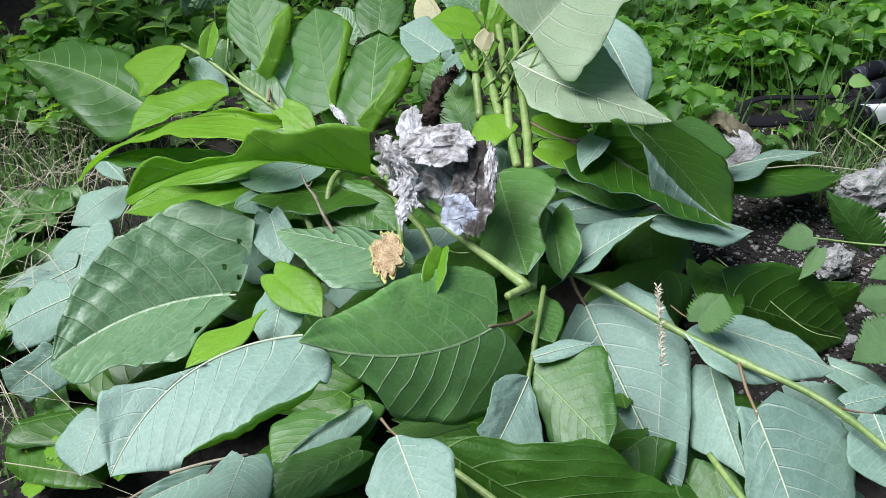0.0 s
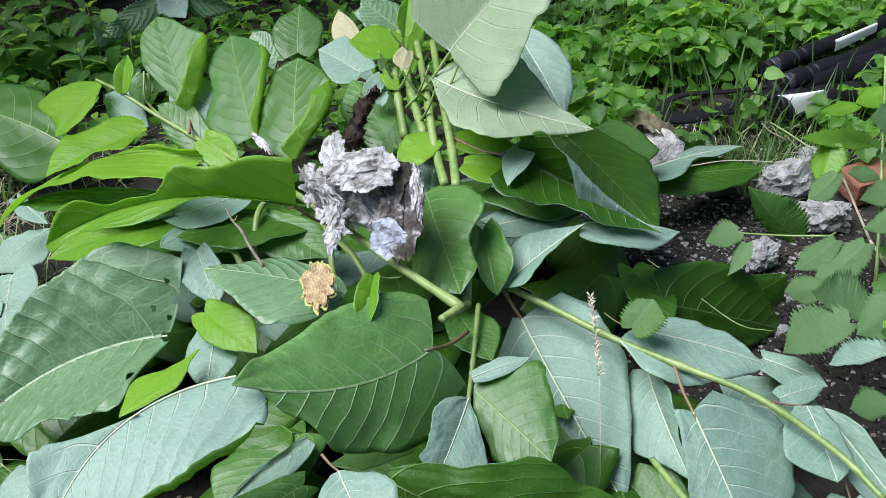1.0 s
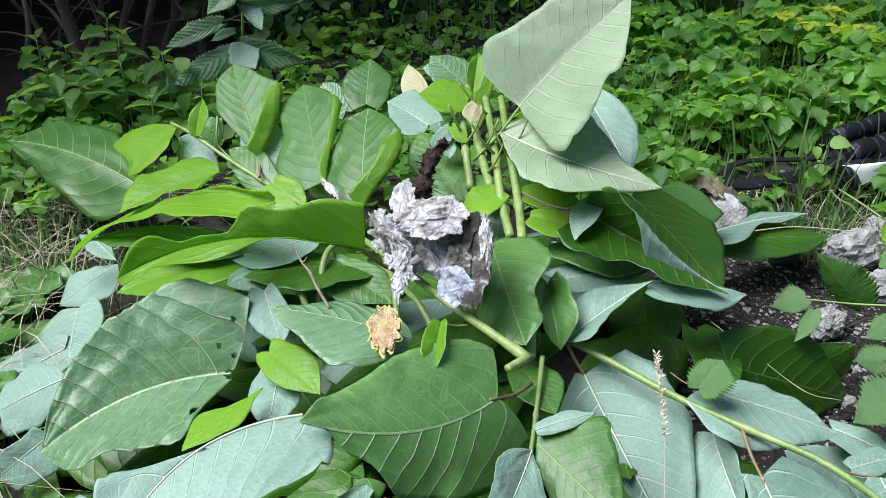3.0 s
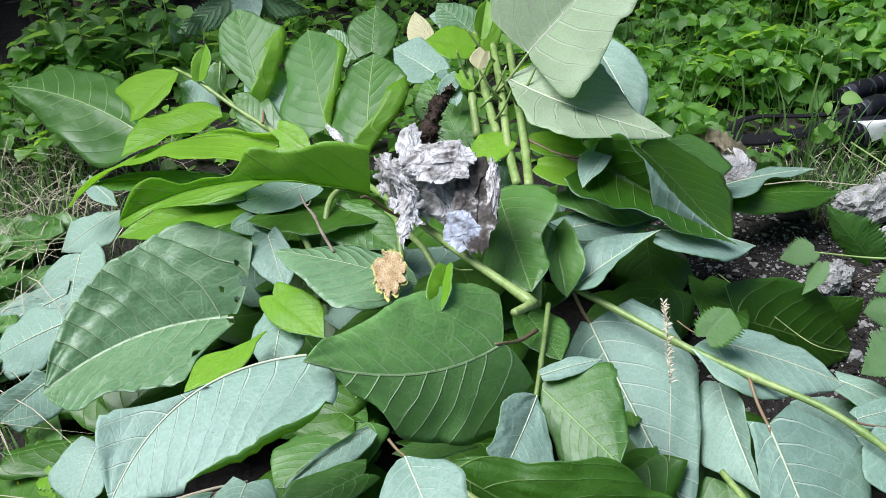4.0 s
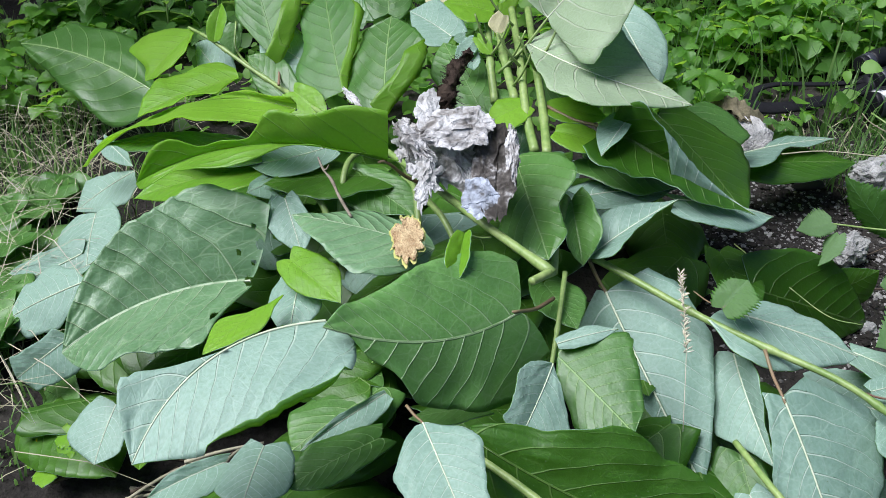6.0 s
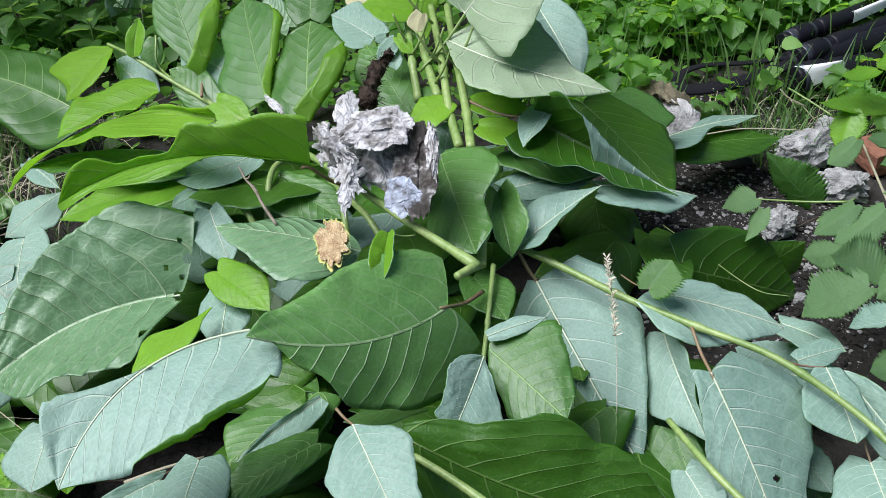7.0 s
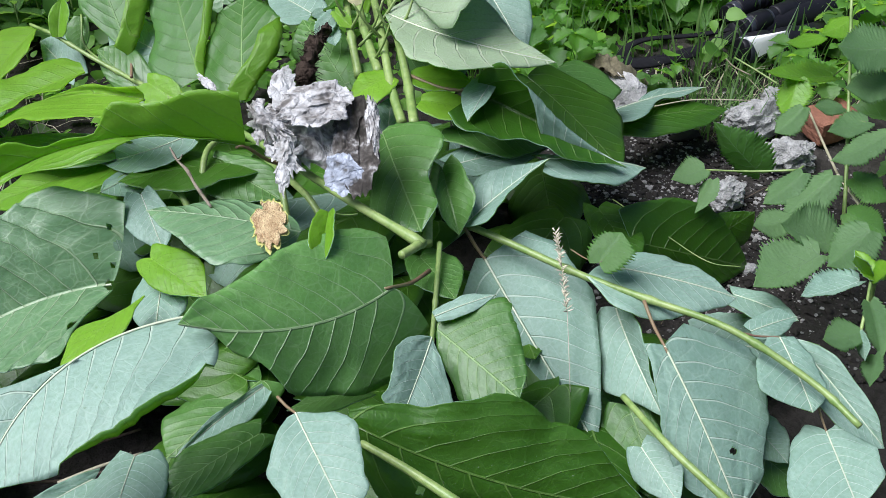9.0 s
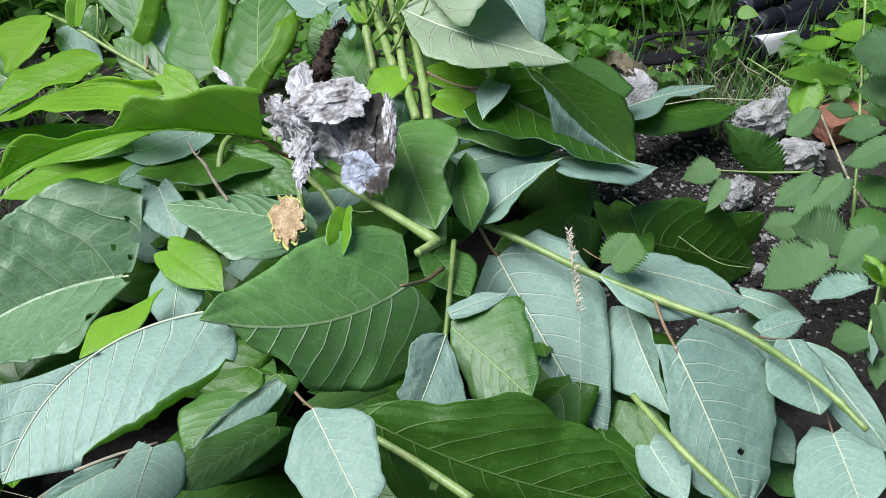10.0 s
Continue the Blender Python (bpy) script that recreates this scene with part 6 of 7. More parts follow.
# ---- stones, brick and cloth on the bare soil ----
def lump(name, at, size, mat, seed, label, category, rough=0.25, group="", detail=3, turn=0.0, flat=0.0):
    bm = bmesh.new()
    bmesh.ops.create_icosphere(bm, subdivisions=detail, radius=1.0)
    c, s = math.cos(turn), math.sin(turn)
    for v in bm.verts:
        p = v.co.copy()
        k = 1 + rough * noise.noise(p * 1.3 + Vector((seed, 0, 0))) + rough * 0.55 * noise.noise(p * 3.1 + Vector((0, seed, 0))) + rough * 0.3 * noise.noise(p * 7.5 + Vector((0, 0, seed)))
        p = p * k
        if rough > 0.3:
            k2 = 1 + 0.9 * rough * (abs(noise.noise(p * 2.2 + Vector((seed, seed, 0)))) - 0.3)
            p = p * k2
        if flat:
            p = Vector([math.copysign(min(abs(q), 1 - flat), q) for q in p])
        v.co = Vector((at[0] + (p.x * c * size[0] - p.y * s * size[1]), at[1] + (p.x * s * size[0] + p.y * c * size[1]), at[2] + p.z * size[2]))
    me = bpy.data.meshes.new(name)
    bm.to_mesh(me)
    bm.free()
    me.materials.append(mat)
    me.polygons.foreach_set("use_smooth", [detail == 3] * len(me.polygons))
    return tagged(new(name, me), label, category, group)


lump("rubble_stone", STONE_AT[0], (0.06, 0.04, 0.06), MORTAR, 2.2, "pale rough lump of mortar under a rotten cloth", "stone", 0.35, "rubble", turn=-0.6)
lump("rubble_stone", RUBBLE_A[0], (0.062, 0.04, 0.034), CONCRETE, 5.1, "grey crumbled concrete lump on the soil", "stone", 0.38, "rubble", 4, turn=0.3)
lump("rubble_stone", (RUBBLE_A[0][0] + 0.075, RUBBLE_A[0][1] + 0.06, 0.03), (0.036, 0.03, 0.028), CONCRETE, 8.8, "grey crumbled concrete lump on the soil", "stone", 0.38, "rubble", 4)
lump("rubble_stone", RUBBLE_B[0], (0.036, 0.026, 0.024), CONCRETE, 3.7, "light grey stone half sunk in gravel", "stone", 0.35, "rubble", 4, turn=0.7)
lump("rubble_stone", RUBBLE_C[0], (0.045, 0.035, 0.028), CONCRETE, 6.4, "mossy grey concrete lump beside the brick", "stone", 0.36, "rubble", 4)
lump("rubble_stone", PEBBLE_A[0], (0.012, 0.008, 0.007), CONCRETE, 1.4, "small pale pebble on dark soil", "stone", 0.3, "rubble")
lump("rubble_stone", RUBBLE_D[0], (0.012, 0.011, 0.009), CONCRETE, 9.4, "small pale pebble on dark soil", "stone", 0.3, "rubble")
lump("slate_chip", SLATE_AT[0], (0.03, 0.016, 0.006), GRAVEL, 4.4, "flat bluish stone chip on the soil", "stone", 0.25, "rubble", turn=0.2)


def brick():
    bm = bmesh.new()
    bmesh.ops.create_cube(bm, size=1.0)
    bmesh.ops.subdivide_edges(bm, edges=bm.edges[:], cuts=9, use_grid_fill=True)
    for v in bm.verts:
        p = v.co.copy()
        r = 0.47 / max(0.47, (abs(p.x) ** 16 + abs(p.y) ** 16 + abs(p.z) ** 16) ** (1 / 16))
        chip = 0.035 * noise.noise(p * 5) + 0.018 * noise.noise(p * 14)
        v.co = Vector((p.x * 0.088, p.y * 0.07, p.z * 0.05)) * (r + chip)
    me = bpy.data.meshes.new("brick")
    bm.to_mesh(me)
    bm.free()
    me.materials.append(BRICK)
    ob = tagged(new("brick", me), "broken red brick lying in weeds", "brick")
    ob.matrix_basis = pose(*BRICK_AT[0], 6, -5, 12)


brick()

rag_line = smooth_line(RAG_LINE, 12)


def rag():
    """A stiff rotten cloth, bent over the lump of mortar."""
    verts, faces, m = [], [], 18
    for i, p in enumerate(rag_line):
        for j in range(m + 1):
            q = j / m - 0.5
            w = 0.085 * (0.8 + 0.35 * noise.noise((i * 0.13, 2.0, 1.0)))
            d = 0.012 * noise.noise((i * 0.17, j * 0.25, 4.0)) + 0.007 * noise.noise((i * 0.5, j * 0.7, 7.0))
            verts.append(p + V(0.12 * q * w, w * q + 0.03, -0.42 * w * abs(q) + d + 0.006 * math.sin(q * 7)))
    n = m + 1
    for i in range(len(rag_line) - 1):
        for j in range(m):
            faces.append((i * n + j, (i + 1) * n + j, (i + 1) * n + j + 1, i * n + j + 1))
    k = len(verts)
    verts += [v - V(0, 0, 0.004) for v in verts]
    top = list(faces)
    faces += [tuple(k + q for q in f[::-1]) for f in top]
    tagged(solid("cloth", verts, faces, RAG), "stiff rotten brown cloth draped over a stone", "cloth")


rag()


def chips(name, count, spread, sizes, mat, label, seed):
    rng = random.Random(seed)
    verts, faces = [], []
    shape = [(1, 0, 0), (-1, 0, 0), (0, 1, 0), (0, -1, 0), (0, 0, 1), (0, 0, -1), (0.6, 0.6, 0.5), (-0.6, 0.6, 0.5), (-0.6, -0.6, 0.5), (0.6, -0.6, 0.5)]
    bm = bmesh.new()
    for p in shape:
        bm.verts.new(p)
    bmesh.ops.convex_hull(bm, input=bm.verts)
    bm.verts.ensure_lookup_table()
    bm.verts.index_update()
    hull_v = [np.array(v.co) for v in bm.verts]
    hull_f = [tuple(v.index for v in f.verts) for f in bm.faces]
    bm.free()
    for _ in range(count):
        x, y = spread(rng)
        r = sizes[0] * (sizes[1] / sizes[0]) ** (rng.random() ** 2.2)
        a = rng.uniform(0, 6.28)
        s = V(rng.uniform(0.7, 1.3), rng.uniform(0.6, 1.1), rng.uniform(0.45, 0.8)) * r
        k = len(verts)
        for v in hull_v:
            p = v * s * rng.uniform(0.75, 1.2)
            verts.append((x + p[0] * math.cos(a) - p[1] * math.sin(a), y + p[0] * math.sin(a) + p[1] * math.cos(a), ground_height(x, y) + s[2] * 0.4 + p[2]))
        faces += [tuple(k + q for q in f) for f in hull_f]
    return tagged(solid(name, verts, faces, mat, smooth=False), label, "gravel", kind="stuff")


def bare_patch(rng):
    return min(1.0, max(0.3, rng.gauss(0.56, 0.14))), min(1.75, max(0.8, rng.gauss(1.25, 0.22)))


chips("gravel", 11000, bare_patch, (0.0007, 0.0055), GRAVEL, "scattered pale gravel on dark soil", 21)
rng = random.Random(26)
for k in range(16):
    x, y = bare_patch(rng)
    a, l = rng.uniform(0, 6.28), rng.uniform(0.03, 0.1)
    p, d = V(x, y, ground_height(x, y) + 0.004), V(math.cos(a), math.sin(a), 0.0) * l
    tagged(tube("dry_twig", (p, p + d * 0.5 + V(0, 0, 0.006), p + d), (0.0013, 0.0007), BARK if k % 3 else DRY, n=4, sides=5), "thin dead twig on the gravelly soil", "twig", "dead twigs")
chips("soil_crumbs", 4200, bare_patch, (0.0015, 0.008), SOIL, "loose dark soil crumbs", 22)


# ---- folded tripod in the weeds ----
def tripod():
    thing = empty("folded_tripod", tuple(np.array(LEG_THREE[0]) * (1, 1, 0)), "folded black tripod with strap and white tags in the weeds", "tripod")

    def leg(line, r, name, parent=thing):
        p, q = np.array(line[0]), np.array(line[-1])
        part_ob = tube(name, (p, (p + q) / 2, q), (r * 0.8, r, r * 1.1), BLACK, parent=parent, n=6, sides=20)
        d = unit(q - p)
        for at, w, k, mat in ((0.02, 0.02, 1.18, BLACK), (0.07, 0.03, 1.3, RING), (0.13, 0.05, 1.45, BLACK), (0.2, 0.014, 1.25, RING), (0.34, 0.06, 1.35, BLACK), (0.44, 0.012, 1.2, RING)):
            c = p + (q - p) * at
            rr = r * 0.8 * k
            tube("leg_collar", (c - d * w / 2, c - d * w * 0.4, c + d * w * 0.4, c + d * w / 2), (rr * 0.86, rr, rr, rr * 0.86), mat, parent=part_ob, n=2, sides=20)
        return part_ob

    leg(LEG_ONE, 0.02, "leg")
    leg(LEG_TWO, 0.021, "leg")
    leg(LEG_THREE, 0.03, "leg")
    mid = [tuple(0.5 * np.array(a) + 0.5 * np.array(b) - V(0, 0, 0.012)) for a, b in zip(LEG_ONE, LEG_THREE)]
    tube("centre_column", mid, (0.03, 0.038), BLACK, parent=thing, n=6, sides=20)
    tube("strap", STRAP_LINE, (0.015, 0.015), STRAP, parent=thing, label="black woven carrying strap", n=8, sides=8, flat=0.3)
    for corners in (LABEL_LOW, LABEL_TOP):
        c = [np.array(q) for q in corners]
        rows, verts, faces, n = 6, [], [], 8
        for i in range(rows + 1):
            for j in range(n + 1):
                u, w = j / n, i / rows
                p = (1 - u) * (1 - w) * c[0] + u * (1 - w) * c[1] + u * w * c[2] + (1 - u) * w * c[3]
                verts.append(p + V(0, -0.006, 0.014) * math.sin(math.pi * w))
        for i in range(rows):
            for j in range(n):
                k = i * (n + 1) + j
                faces.append((k, k + n + 1, k + n + 2, k + 1))
        k = len(verts)
        verts += [v - V(0, -0.001, 0.001) for v in verts]
        faces += [tuple(k + q for q in f[::-1]) for f in list(faces)]
        solid("tag", verts, faces, WHITE, parent=thing, label="blank white tag")


tripod()


# ---- plants round the pile ----
def flat_leaf(length, half, teeth, seed, mat, lobes=0.08, wide=0.34, fold=0.35, droop=0.12, ns=16, nv=3, blunt=1.75, base_part=0.25):
    """Shared mesh of one leaf along +x, seen from above."""
    grid, uv, size = blade_points((0, 0, 0), (length, 0, -droop * length), (length * wide, half, fold * half), (length * wide, -half, fold * half), lobes, 0.08, (0.1, 0.1), 0.015, ((1.0, 0), (1.0, 0)), teeth, ns, nv, seed, blunt, base_part=base_part)
    rows, cols = grid.shape[:2]
    faces = [(i * cols + j, (i + 1) * cols + j, (i + 1) * cols + j + 1, i * cols + j + 1) for i in range(rows - 1) for j in range(cols - 1)]
    me = bpy.data.meshes.new("leaf")
    me.from_pydata([tuple(p) for p in grid.reshape(-1, 3)], [], [f[::-1] for f in faces])
    me.materials.append(mat)
    index = np.empty(len(me.loops), int)
    me.loops.foreach_get("vertex_index", index)
    for layer, pairs in (("leaf", uv), ("size", size)):
        me.uv_layers.new(name=layer).data.foreach_set("uv", pairs.reshape(-1, 2)[index].ravel())
    me.polygons.foreach_set("use_smooth", [True] * len(faces))
    me.update()
    return me


NETTLE_LEAVES = [flat_leaf(l, l * 0.3, 14, 40 + k, NETTLE, droop=0.2, ns=42) for k, l in enumerate((0.045, 0.07, 0.095, 0.115))]


def child(name, mesh, parent, m):
    ob = new(name, mesh)
    ob.parent = parent
    ob.matrix_basis = m
    return ob


def nettle(height, seed, label):
    """A nettle at the origin: a stem with crossed pairs of toothed leaves, larger below the middle."""
    rng = random.Random(seed)
    thing = empty("nettle", (0, 0, 0), label, "nettle", "nettles")
    lean = V(rng.uniform(-0.08, 0.08), rng.uniform(-0.08, 0.08), 0)
    line = [V(0, 0, -0.01), V(0, 0, height * 0.35) + lean * height * 0.4, V(0, 0, height * 0.7) + lean * height, V(0, 0, height) + lean * height * 1.6]
    tube("stem", line, (0.004, 0.0034, 0.002), STEM, parent=thing, n=5, sides=6)
    path = smooth_line(line, 10)
    pairs = int(height / (0.065 if height > 0.4 else 0.038))
    for k in range(pairs):
        share = 0.22 + 0.78 * k / (pairs - 1)
        p = path[int(share * (len(path) - 1))]
        big = 1 if share > 0.93 else (2 if share > 0.75 else 3)
        if share > 0.98:
            big = 0
        for s in (0, 1):
            yaw = 90 * k + 180 * s + rng.uniform(-22, 22)
            tip = rng.uniform(-15, 30) if share < 0.9 else -45
            child("leaf", NETTLE_LEAVES[big], thing, pose(*p, 0, 0, yaw) @ pose(0.012, 0, 0, rng.uniform(-15, 15), tip, 0))
    return thing


makers = [nettle(h, 60 + k, "tall green stinging nettle in the shade") for k, h in enumerate((0.3, 0.42, 0.34, 0.22))]
rng = random.Random(31)
spots = [(0.8, 2.9), (1.05, 2.75), (1.3, 2.6), (1.55, 2.9)] + [q[:2] for q in NETTLE_BED] + [(1.75, 2.5), (1.2, 3.0), (1.45, 2.3), (0.95, 1.15), (1.0, 0.95), (0.85, 0.75), (1.02, 1.35), (0.75, 0.62)]
for k, (x, y) in enumerate(spots):
    m = pose(x, y, ground_height(x, y), 0, 0, rng.uniform(0, 360))
    tall = 1 if x > 0 else rng.choice((0, 3, 2))
    if x > 0.7 and y < 1.5:
        tall = 3
    if k < 4:
        makers[(2, 0, 3, 1)[k]].matrix_basis = m
    else:
        ob = copy_thing(makers[tall], m)
        if x < 0:
            ob.scale = (0.72, 0.72, rng.uniform(0.5, 0.75))

for x, y, tall in ((0.82, 1.98, 0.62), (0.86, 1.95, 0.55), (0.87, 2.03, 0.7), (0.92, 2.00, 0.6), (0.83, 2.07, 0.5)):
    ob = copy_thing(makers[3], pose(x, y, ground_height(x, y), 0, 0, 210 * x))
    ob.scale = (0.75, 0.75, tall)

HERB_LEAVES = [flat_leaf(l, l * 0.46, 5, 80 + k, mat, lobes=0.1, wide=0.52, droop=0.1, ns=20, blunt=2.6, base_part=0.3) for k, (l, mat) in enumerate(((0.04, HERB), (0.05, NETTLE), (0.034, HERB), (0.055, HERB), (0.03, YELLOW)))]


def herb(seed, label):
    """A low herb: thin stalks from one root, each with three lobed leaflets."""
    rng = random.Random(seed)
    thing = empty("ground_herb", (0, 0, 0), label, "weed", "ground herbs")
    for k in range(7):
        yaw, out, up = k * 51 + rng.uniform(-20, 20), rng.uniform(0.02, 0.085), rng.uniform(0.04, 0.15)
        e = V(out * math.cos(radians(yaw)), out * math.sin(radians(yaw)), up)
        tube("stem", (V(0, 0, -0.01), e * (0.35, 0.35, 0.6), e), (0.0011, 0.0008), COVER, parent=thing, n=3, sides=4)
        mesh = HERB_LEAVES[4 if seed == 95 else (seed + (k % 3 == 0)) % 4]
        for turn in (-75, 0, 75):
            child("leaf", mesh, thing, pose(*e, 0, 0, yaw + turn) @ pose(0.003, 0, 0, rng.uniform(-18, 18), rng.uniform(-8, 28), 0))
    return thing


herbs = [herb(90 + k, "low bright green herb with lobed leaflets") for k in range(5)]
rng = random.Random(41)
placed = []
while len(placed) < 150:
    x, y = rng.uniform(0.38, 1.9), rng.uniform(1.62, 2.75)
    if y < 1.62 + 0.1 * math.sin(9 * x) or (0.56 < x < 1.4 and abs(y - (1.76 + 0.22 * (x - 0.7))) < (0.13 if x > 0.75 else 0.08)):
        continue
    placed.append((x, y, rng.uniform(0.6, 1.1)))
for k in range(34):
    placed.append((rng.uniform(-1.7, -0.72), rng.uniform(1.45, 2.15), rng.uniform(0.5, 0.85)))
placed += [(-0.95, 1.2, 0.6), (-0.9, 1.35, 0.7), (-1.05, 1.5, 0.8), (0.62, 1.6, 0.6), (0.9, 1.5, 0.8), (0.98, 1.62, 0.8), (0.3, 1.75, 0.8), (0.25, 1.95, 0.9), (0.1, 2.0, 0.8), (-0.1, 2.2, 0.9), (-0.3, 2.3, 0.9)]
yellow = herb(95, "low herb with yellowing leaflets")
yellow.matrix_basis = pose(*YELLOW_AT[0])
for p in YELLOW_AT[1:]:
    copy_thing(yellow, pose(*p, 0, 0, 70))
for k, (x, y, s) in enumerate(placed):
    m = pose(x, y, ground_height(x, y), 0, 0, rng.uniform(0, 360))
    if k < 5:
        ob = herbs[k]
        ob.matrix_basis = m
    else:
        ob = copy_thing(herbs[1 if x < -0.6 else k % 5], m)
    ob.scale = (s, s, s)


def scatter(name, spots, sizes, mat, label, seed, droop=0.3, category="leaves"):
    """Many small folded leaves at the given places as one stuff mesh."""
    rng = np.random.RandomState(seed)
    n = len(spots)
    yaw, pitch, roll = rng.uniform(0, 6.28, n), rng.normal(-droop, 0.5, n), rng.normal(0, 0.5, n)
    a = np.stack((np.cos(yaw) * np.cos(pitch), np.sin(yaw) * np.cos(pitch), np.sin(pitch)), 1)
    s = np.stack((-np.sin(yaw), np.cos(yaw), 0 * yaw), 1)
    up = np.cross(a, s)
    s = s * np.cos(roll)[:, None] + up * np.sin(roll)[:, None]
    up = np.cross(a, s)
    l = rng.uniform(*sizes, n)[:, None]
    w = l * rng.uniform(0.3, 0.48, n)[:, None]
    rim = [(0.0, 0.0, 0.0), (0.1, 0.7, 0.07), (0.36, 1.0, 0.1), (0.62, 0.78, 0.06), (0.84, 0.4, -0.03), (1.0, 0.0, -0.12)]
    pts = [spots + a * l * x + s * w * y + up * l * z for x, y, z in rim] + [spots + a * l * x - s * w * y + up * l * z for x, y, z in rim[1:5]] + [spots + a * l * x for x in (0.36, 0.7)]
    m = len(pts)
    verts = np.stack(pts, 1).reshape(-1, 3)
    shape = [(0, 10, 2, 1), (10, 11, 3, 2), (11, 5, 4, 3), (0, 6, 7, 10), (10, 7, 8, 11), (11, 8, 9, 5)]
    faces = [tuple(m * k + q for q in g) for k in range(n) for g in shape]
    me = bpy.data.meshes.new(name)
    me.from_pydata(verts.tolist(), [], faces)
    me.materials.append(mat)
    me.polygons.foreach_set("use_smooth", [True] * len(faces))
    return tagged(new(name, me), label, category, kind="stuff")


R = np.random.RandomState(51)
n = 17000
hx, hz = R.uniform(-0.75, 2.6, n), R.beta(1.2, 1.0, n) * 1.35
hy = 2.95 + 0.28 * hz + 0.12 * np.sin(hx * 3.1) + 0.1 * np.sin(hz * 7 + hx * 5) + np.abs(R.normal(0, 0.16, n))
scatter("hedge_leaves", np.stack((hx, hy, hz + 0.02), 1), (0.035, 0.075), HEDGE, "dense green creeper and ivy over a bank", 52, 0.6, "hedge")
n = 6500
gx, gy = R.uniform(-0.6, 2.2, n), R.uniform(1.65, 3.1, n)
gz = np.abs(R.normal(0, 0.05, n)) * (0.6 + np.sin(gx * 7.3) * np.cos(gy * 6.1)) ** 2 + 0.01
clear = ~((gx > 0.58) & (gx < 1.4) & (np.abs(gy - (1.76 + 0.22 * (gx - 0.7))) < 0.06))
gx, gy, gz = gx[clear], gy[clear], gz[clear]
scatter("ground_cover", np.stack((gx, gy, gz), 1), (0.014, 0.05), COVER, "low leafy ground cover", 53, 0.0, "weeds")
# crown out of view, added over the trunks to cast shade
n = 15000
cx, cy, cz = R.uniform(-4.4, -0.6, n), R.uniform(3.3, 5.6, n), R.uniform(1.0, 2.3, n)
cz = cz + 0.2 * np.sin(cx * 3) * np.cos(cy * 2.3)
scatter("shrub_crown", np.stack((cx, cy, cz), 1), (0.07, 0.13), SHADE_LEAF, "unseen shrub crown added over the bare trunks for shade", 54, 0.3, "shrub")
# dark leaf mass added behind and left, to blacken the background and block sky light
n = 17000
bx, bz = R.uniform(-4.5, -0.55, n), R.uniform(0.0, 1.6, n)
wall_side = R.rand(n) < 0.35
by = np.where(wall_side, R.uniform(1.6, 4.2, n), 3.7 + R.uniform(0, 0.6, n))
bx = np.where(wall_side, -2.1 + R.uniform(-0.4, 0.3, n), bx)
scatter("shrub_thicket", np.stack((bx, by, bz), 1), (0.07, 0.12), SHADE_LEAF, "thicket added for shade, its leaves coloured near black", 55, 0.4, "shrub")


# canopy above the view, added only to darken the bank and shrub
n = 14000
tx, ty = R.uniform(-3.6, 3.2, n), R.uniform(1.7, 5.2, n)
tz = 1.75 + 0.5 * np.sin(tx * 1.9 + 1) * np.cos(ty * 1.7) + R.uniform(0, 0.9, n)
low = ((tx > -0.5) & ((ty < 2.8) | (R.rand(n) < 0.35))) | (ty < 2.1)
scatter("overhanging_boughs", np.stack((tx, ty, tz), 1)[~low], (0.09, 0.16), HEDGE, "unseen leafy boughs added to shade the bank and the shrub", 57, 0.3, "shrub")
# leafy ring behind and beside the camera, added to cut light from the horizon
n = 14000
ring = R.uniform(0, 6.28, n)
ring = ring[(np.sin(ring) < 0.45)]
n = len(ring)
far = 3.3 + R.uniform(0, 0.9, n)
scatter("far_thicket", np.stack((far * np.cos(ring), 0.6 + far * np.sin(ring), R.beta(1.0, 1.3, n) * 1.2), 1), (0.12, 0.2), HEDGE, "unseen leafy ring added to block low sky light", 56, 0.4, "shrub")


def shrub():
    thing = empty("shrub", tuple(np.array(TRUNKS[0][0]) * (1, 1, 0)), "many-stemmed shrub with bare brown trunks", "shrub")
    rng = random.Random(61)
    for a, c, r in TRUNKS:
        a, c = np.array(a), np.array(c)
        mid = (a + c) / 2 + V(rng.uniform(-0.03, 0.03), rng.uniform(-0.03, 0.03), 0)
        top = c + (c - a) * 1.3 + V(rng.uniform(-0.1, 0.1), 0.1, 0)
        ob = tube("trunk", (a - V(0, 0, 0.03), a + (mid - a) * 0.3, mid, c, top), (r * 0.95, r * 0.75, r * 0.65, r * 0.5, r * 0.3), BARK, parent=thing, n=6, sides=9)
        for _ in range(4):
            p = a + (c - a) * rng.uniform(0.1, 1.0)
            d = V(rng.gauss(0, 1), rng.gauss(0, 0.5), rng.uniform(-0.2, 1.0))
            d = unit(d) * rng.uniform(0.15, 0.4)
            tube("twig", (p, p + d * 0.5 + V(0, 0, 0.02), p + d), (r * 0.3, r * 0.22, 0.0012), BARK, parent=ob, n=4, sides=5)


shrub()


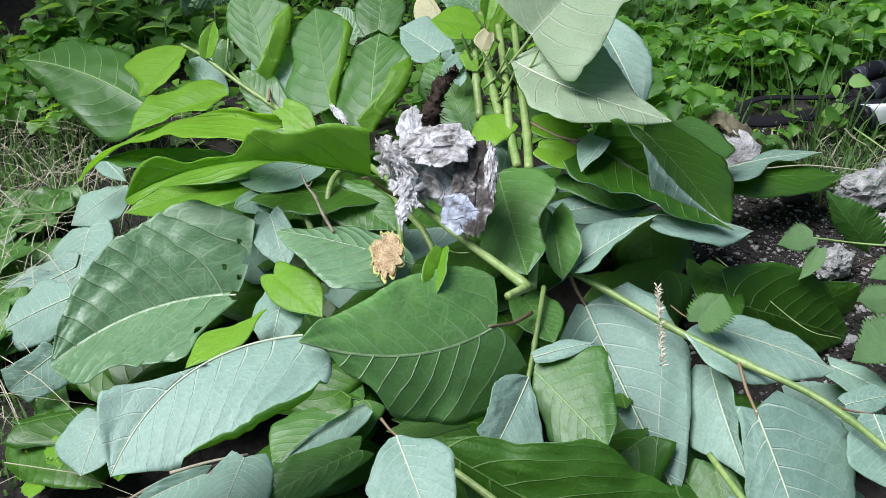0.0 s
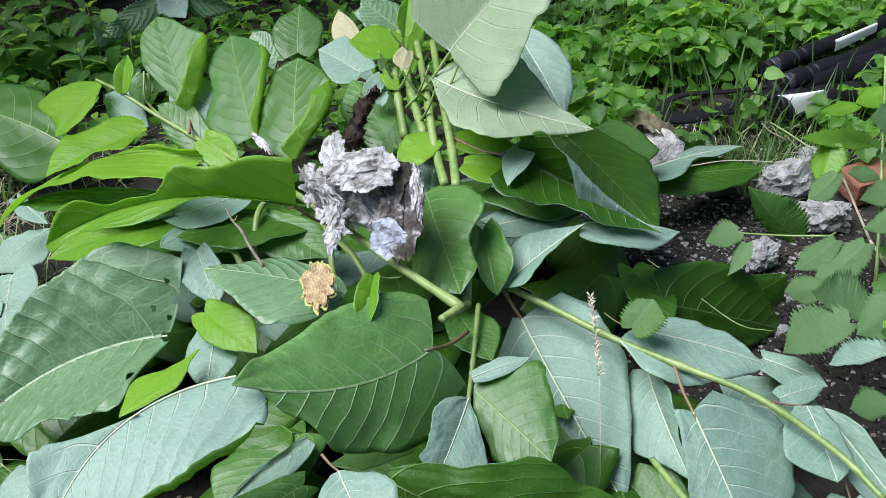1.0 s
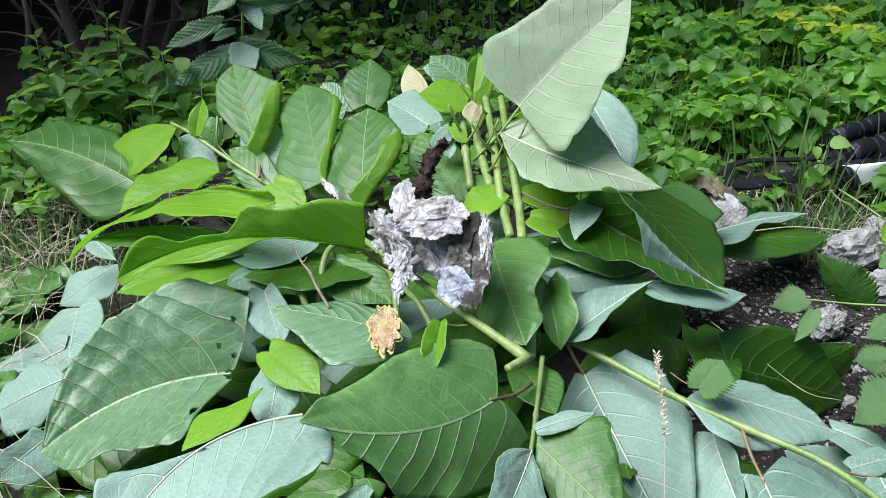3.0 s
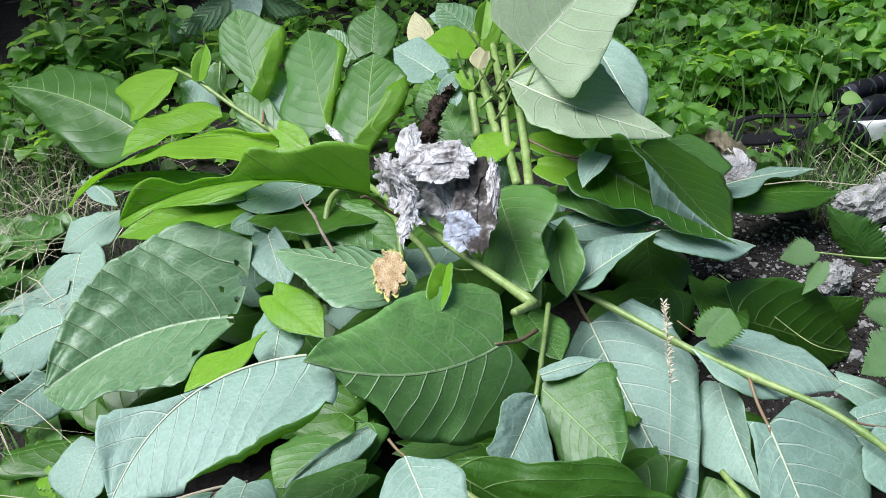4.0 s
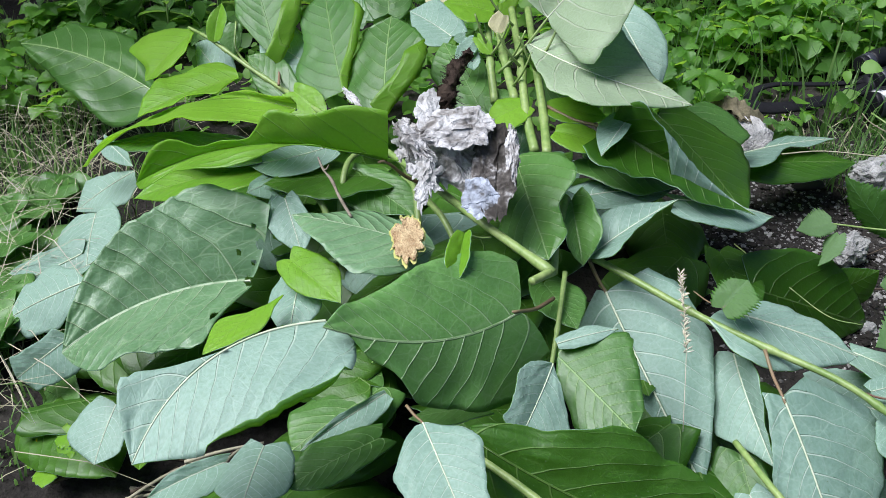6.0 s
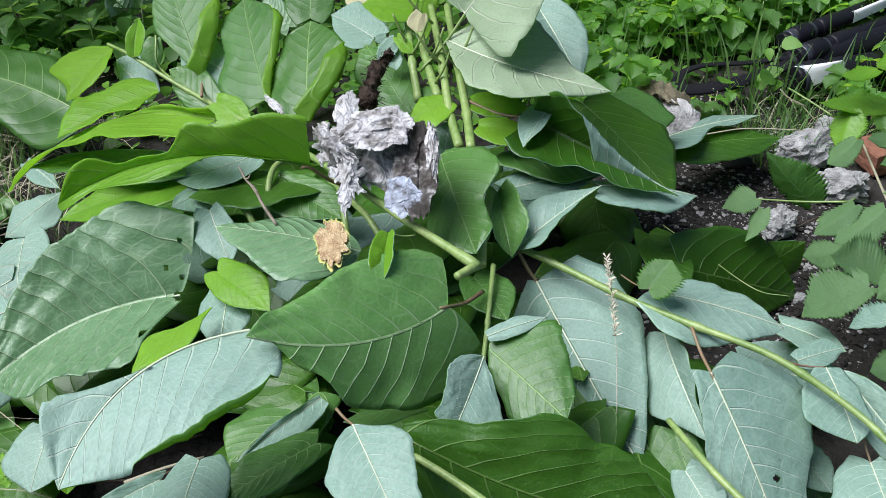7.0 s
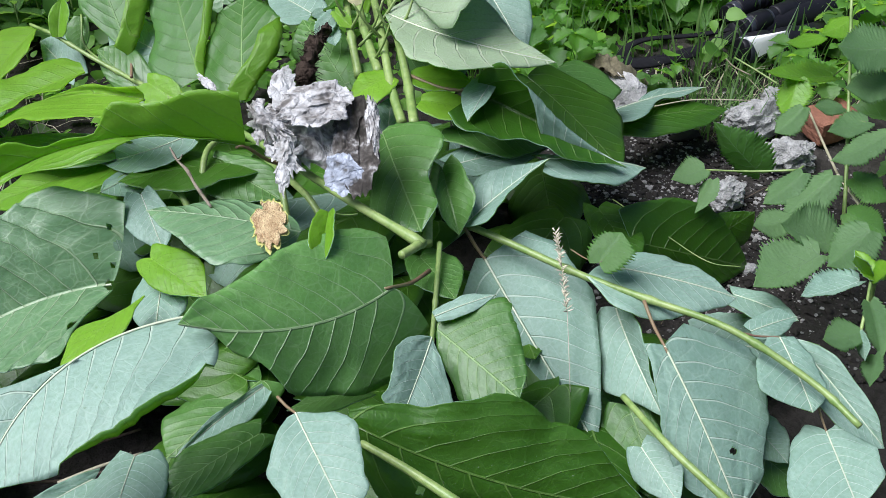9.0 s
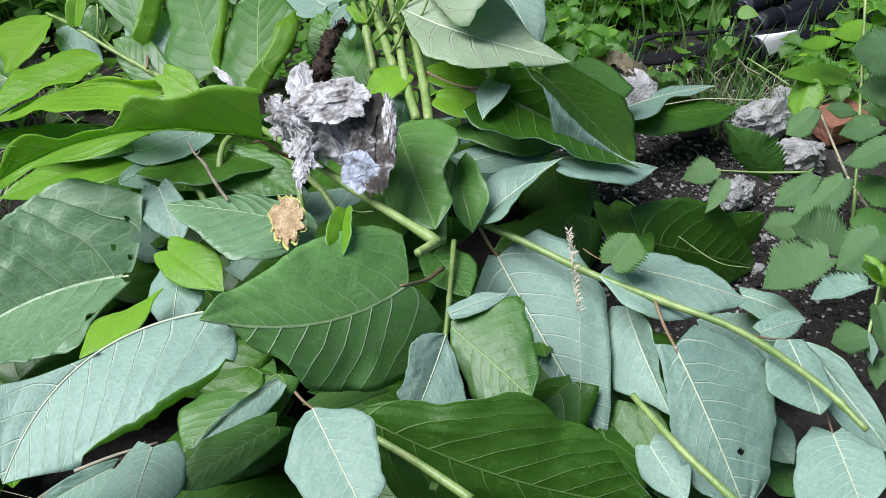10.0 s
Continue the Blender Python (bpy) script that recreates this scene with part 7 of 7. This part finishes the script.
def blades(name, count, spread, heights, mat, label, seed, width=0.0022, lean=0.5):
    rng = random.Random(seed)
    verts, faces = [], []
    for _ in range(count):
        x, y = spread(rng)
        h = rng.uniform(*heights)
        yaw, out = rng.uniform(0, 6.28), rng.uniform(0.1, 1.0) * lean * h
        side = V(-math.sin(yaw), math.cos(yaw), 0) * width * rng.uniform(0.6, 1.3)
        o = V(math.cos(yaw), math.sin(yaw), 0) * out
        k = len(verts)
        p0 = V(x, y, ground_height(x, y) - 0.005)
        for s, w in ((0, 1.0), (0.35, 1.0), (0.7, 0.75), (1.0, 0.1)):
            p = p0 + o * s * s + V(0, 0, h * (s - 0.28 * s * s * s * lean))
            verts += [p - side * w, p + side * w]
        faces += [(k + 2 * i, k + 2 * i + 1, k + 2 * i + 3, k + 2 * i + 2) for i in range(3)]
    return tagged(solid(name, verts, faces, mat), label, "grass", kind="stuff")


blades("grass", 4600, lambda r: (r.uniform(-1.5, -0.66), r.uniform(0.9, 2.2)), (0.03, 0.1), GRASS, "unkempt green grass beside the pile", 71)
blades("grass", 1500, lambda r: (r.uniform(-0.95, -0.5), r.uniform(0.55, 1.5)), (0.02, 0.07), GRASS, "short trodden grass at the foot of the pile", 77, 0.0018, 0.9)
blades("dry_grass", 700, lambda r: (r.uniform(-1.1, -0.52), r.uniform(0.7, 1.7)), (0.05, 0.2), DRY, "tangled dry grass stalks beside the pile", 78, 0.0008, 2.2)
blades("dry_grass", 420, lambda r: (r.uniform(-1.2, -0.64), r.uniform(0.55, 1.9)), (0.04, 0.14), DRY, "dry straw-coloured grass stalks", 72, 0.0009, 1.7)
blades("grass", 1300, lambda r: (r.uniform(0.3, 1.9), r.uniform(1.6, 2.8)), (0.05, 0.2), GRASS, "green grass among the herbs", 73)
blades("grass", 260, lambda r: (max(0.68, r.gauss(0.78, 0.1)), r.gauss(1.52, 0.06)), (0.04, 0.14), GRASS, "thin green grass at the gravel's edge", 74, 0.0014, 0.9)
blades("dry_grass", 90, lambda r: (max(0.66, r.gauss(0.78, 0.12)), r.gauss(1.56, 0.07)), (0.03, 0.1), DRY, "dry straw at the gravel's edge", 75, 0.0013, 1.3)
blades("grass", 150, lambda r: (r.uniform(-0.3, 1.8), r.uniform(2.6, 3.0)), (0.1, 0.35), GRASS, "tall grass before the hedge", 76, 0.002, 0.6)
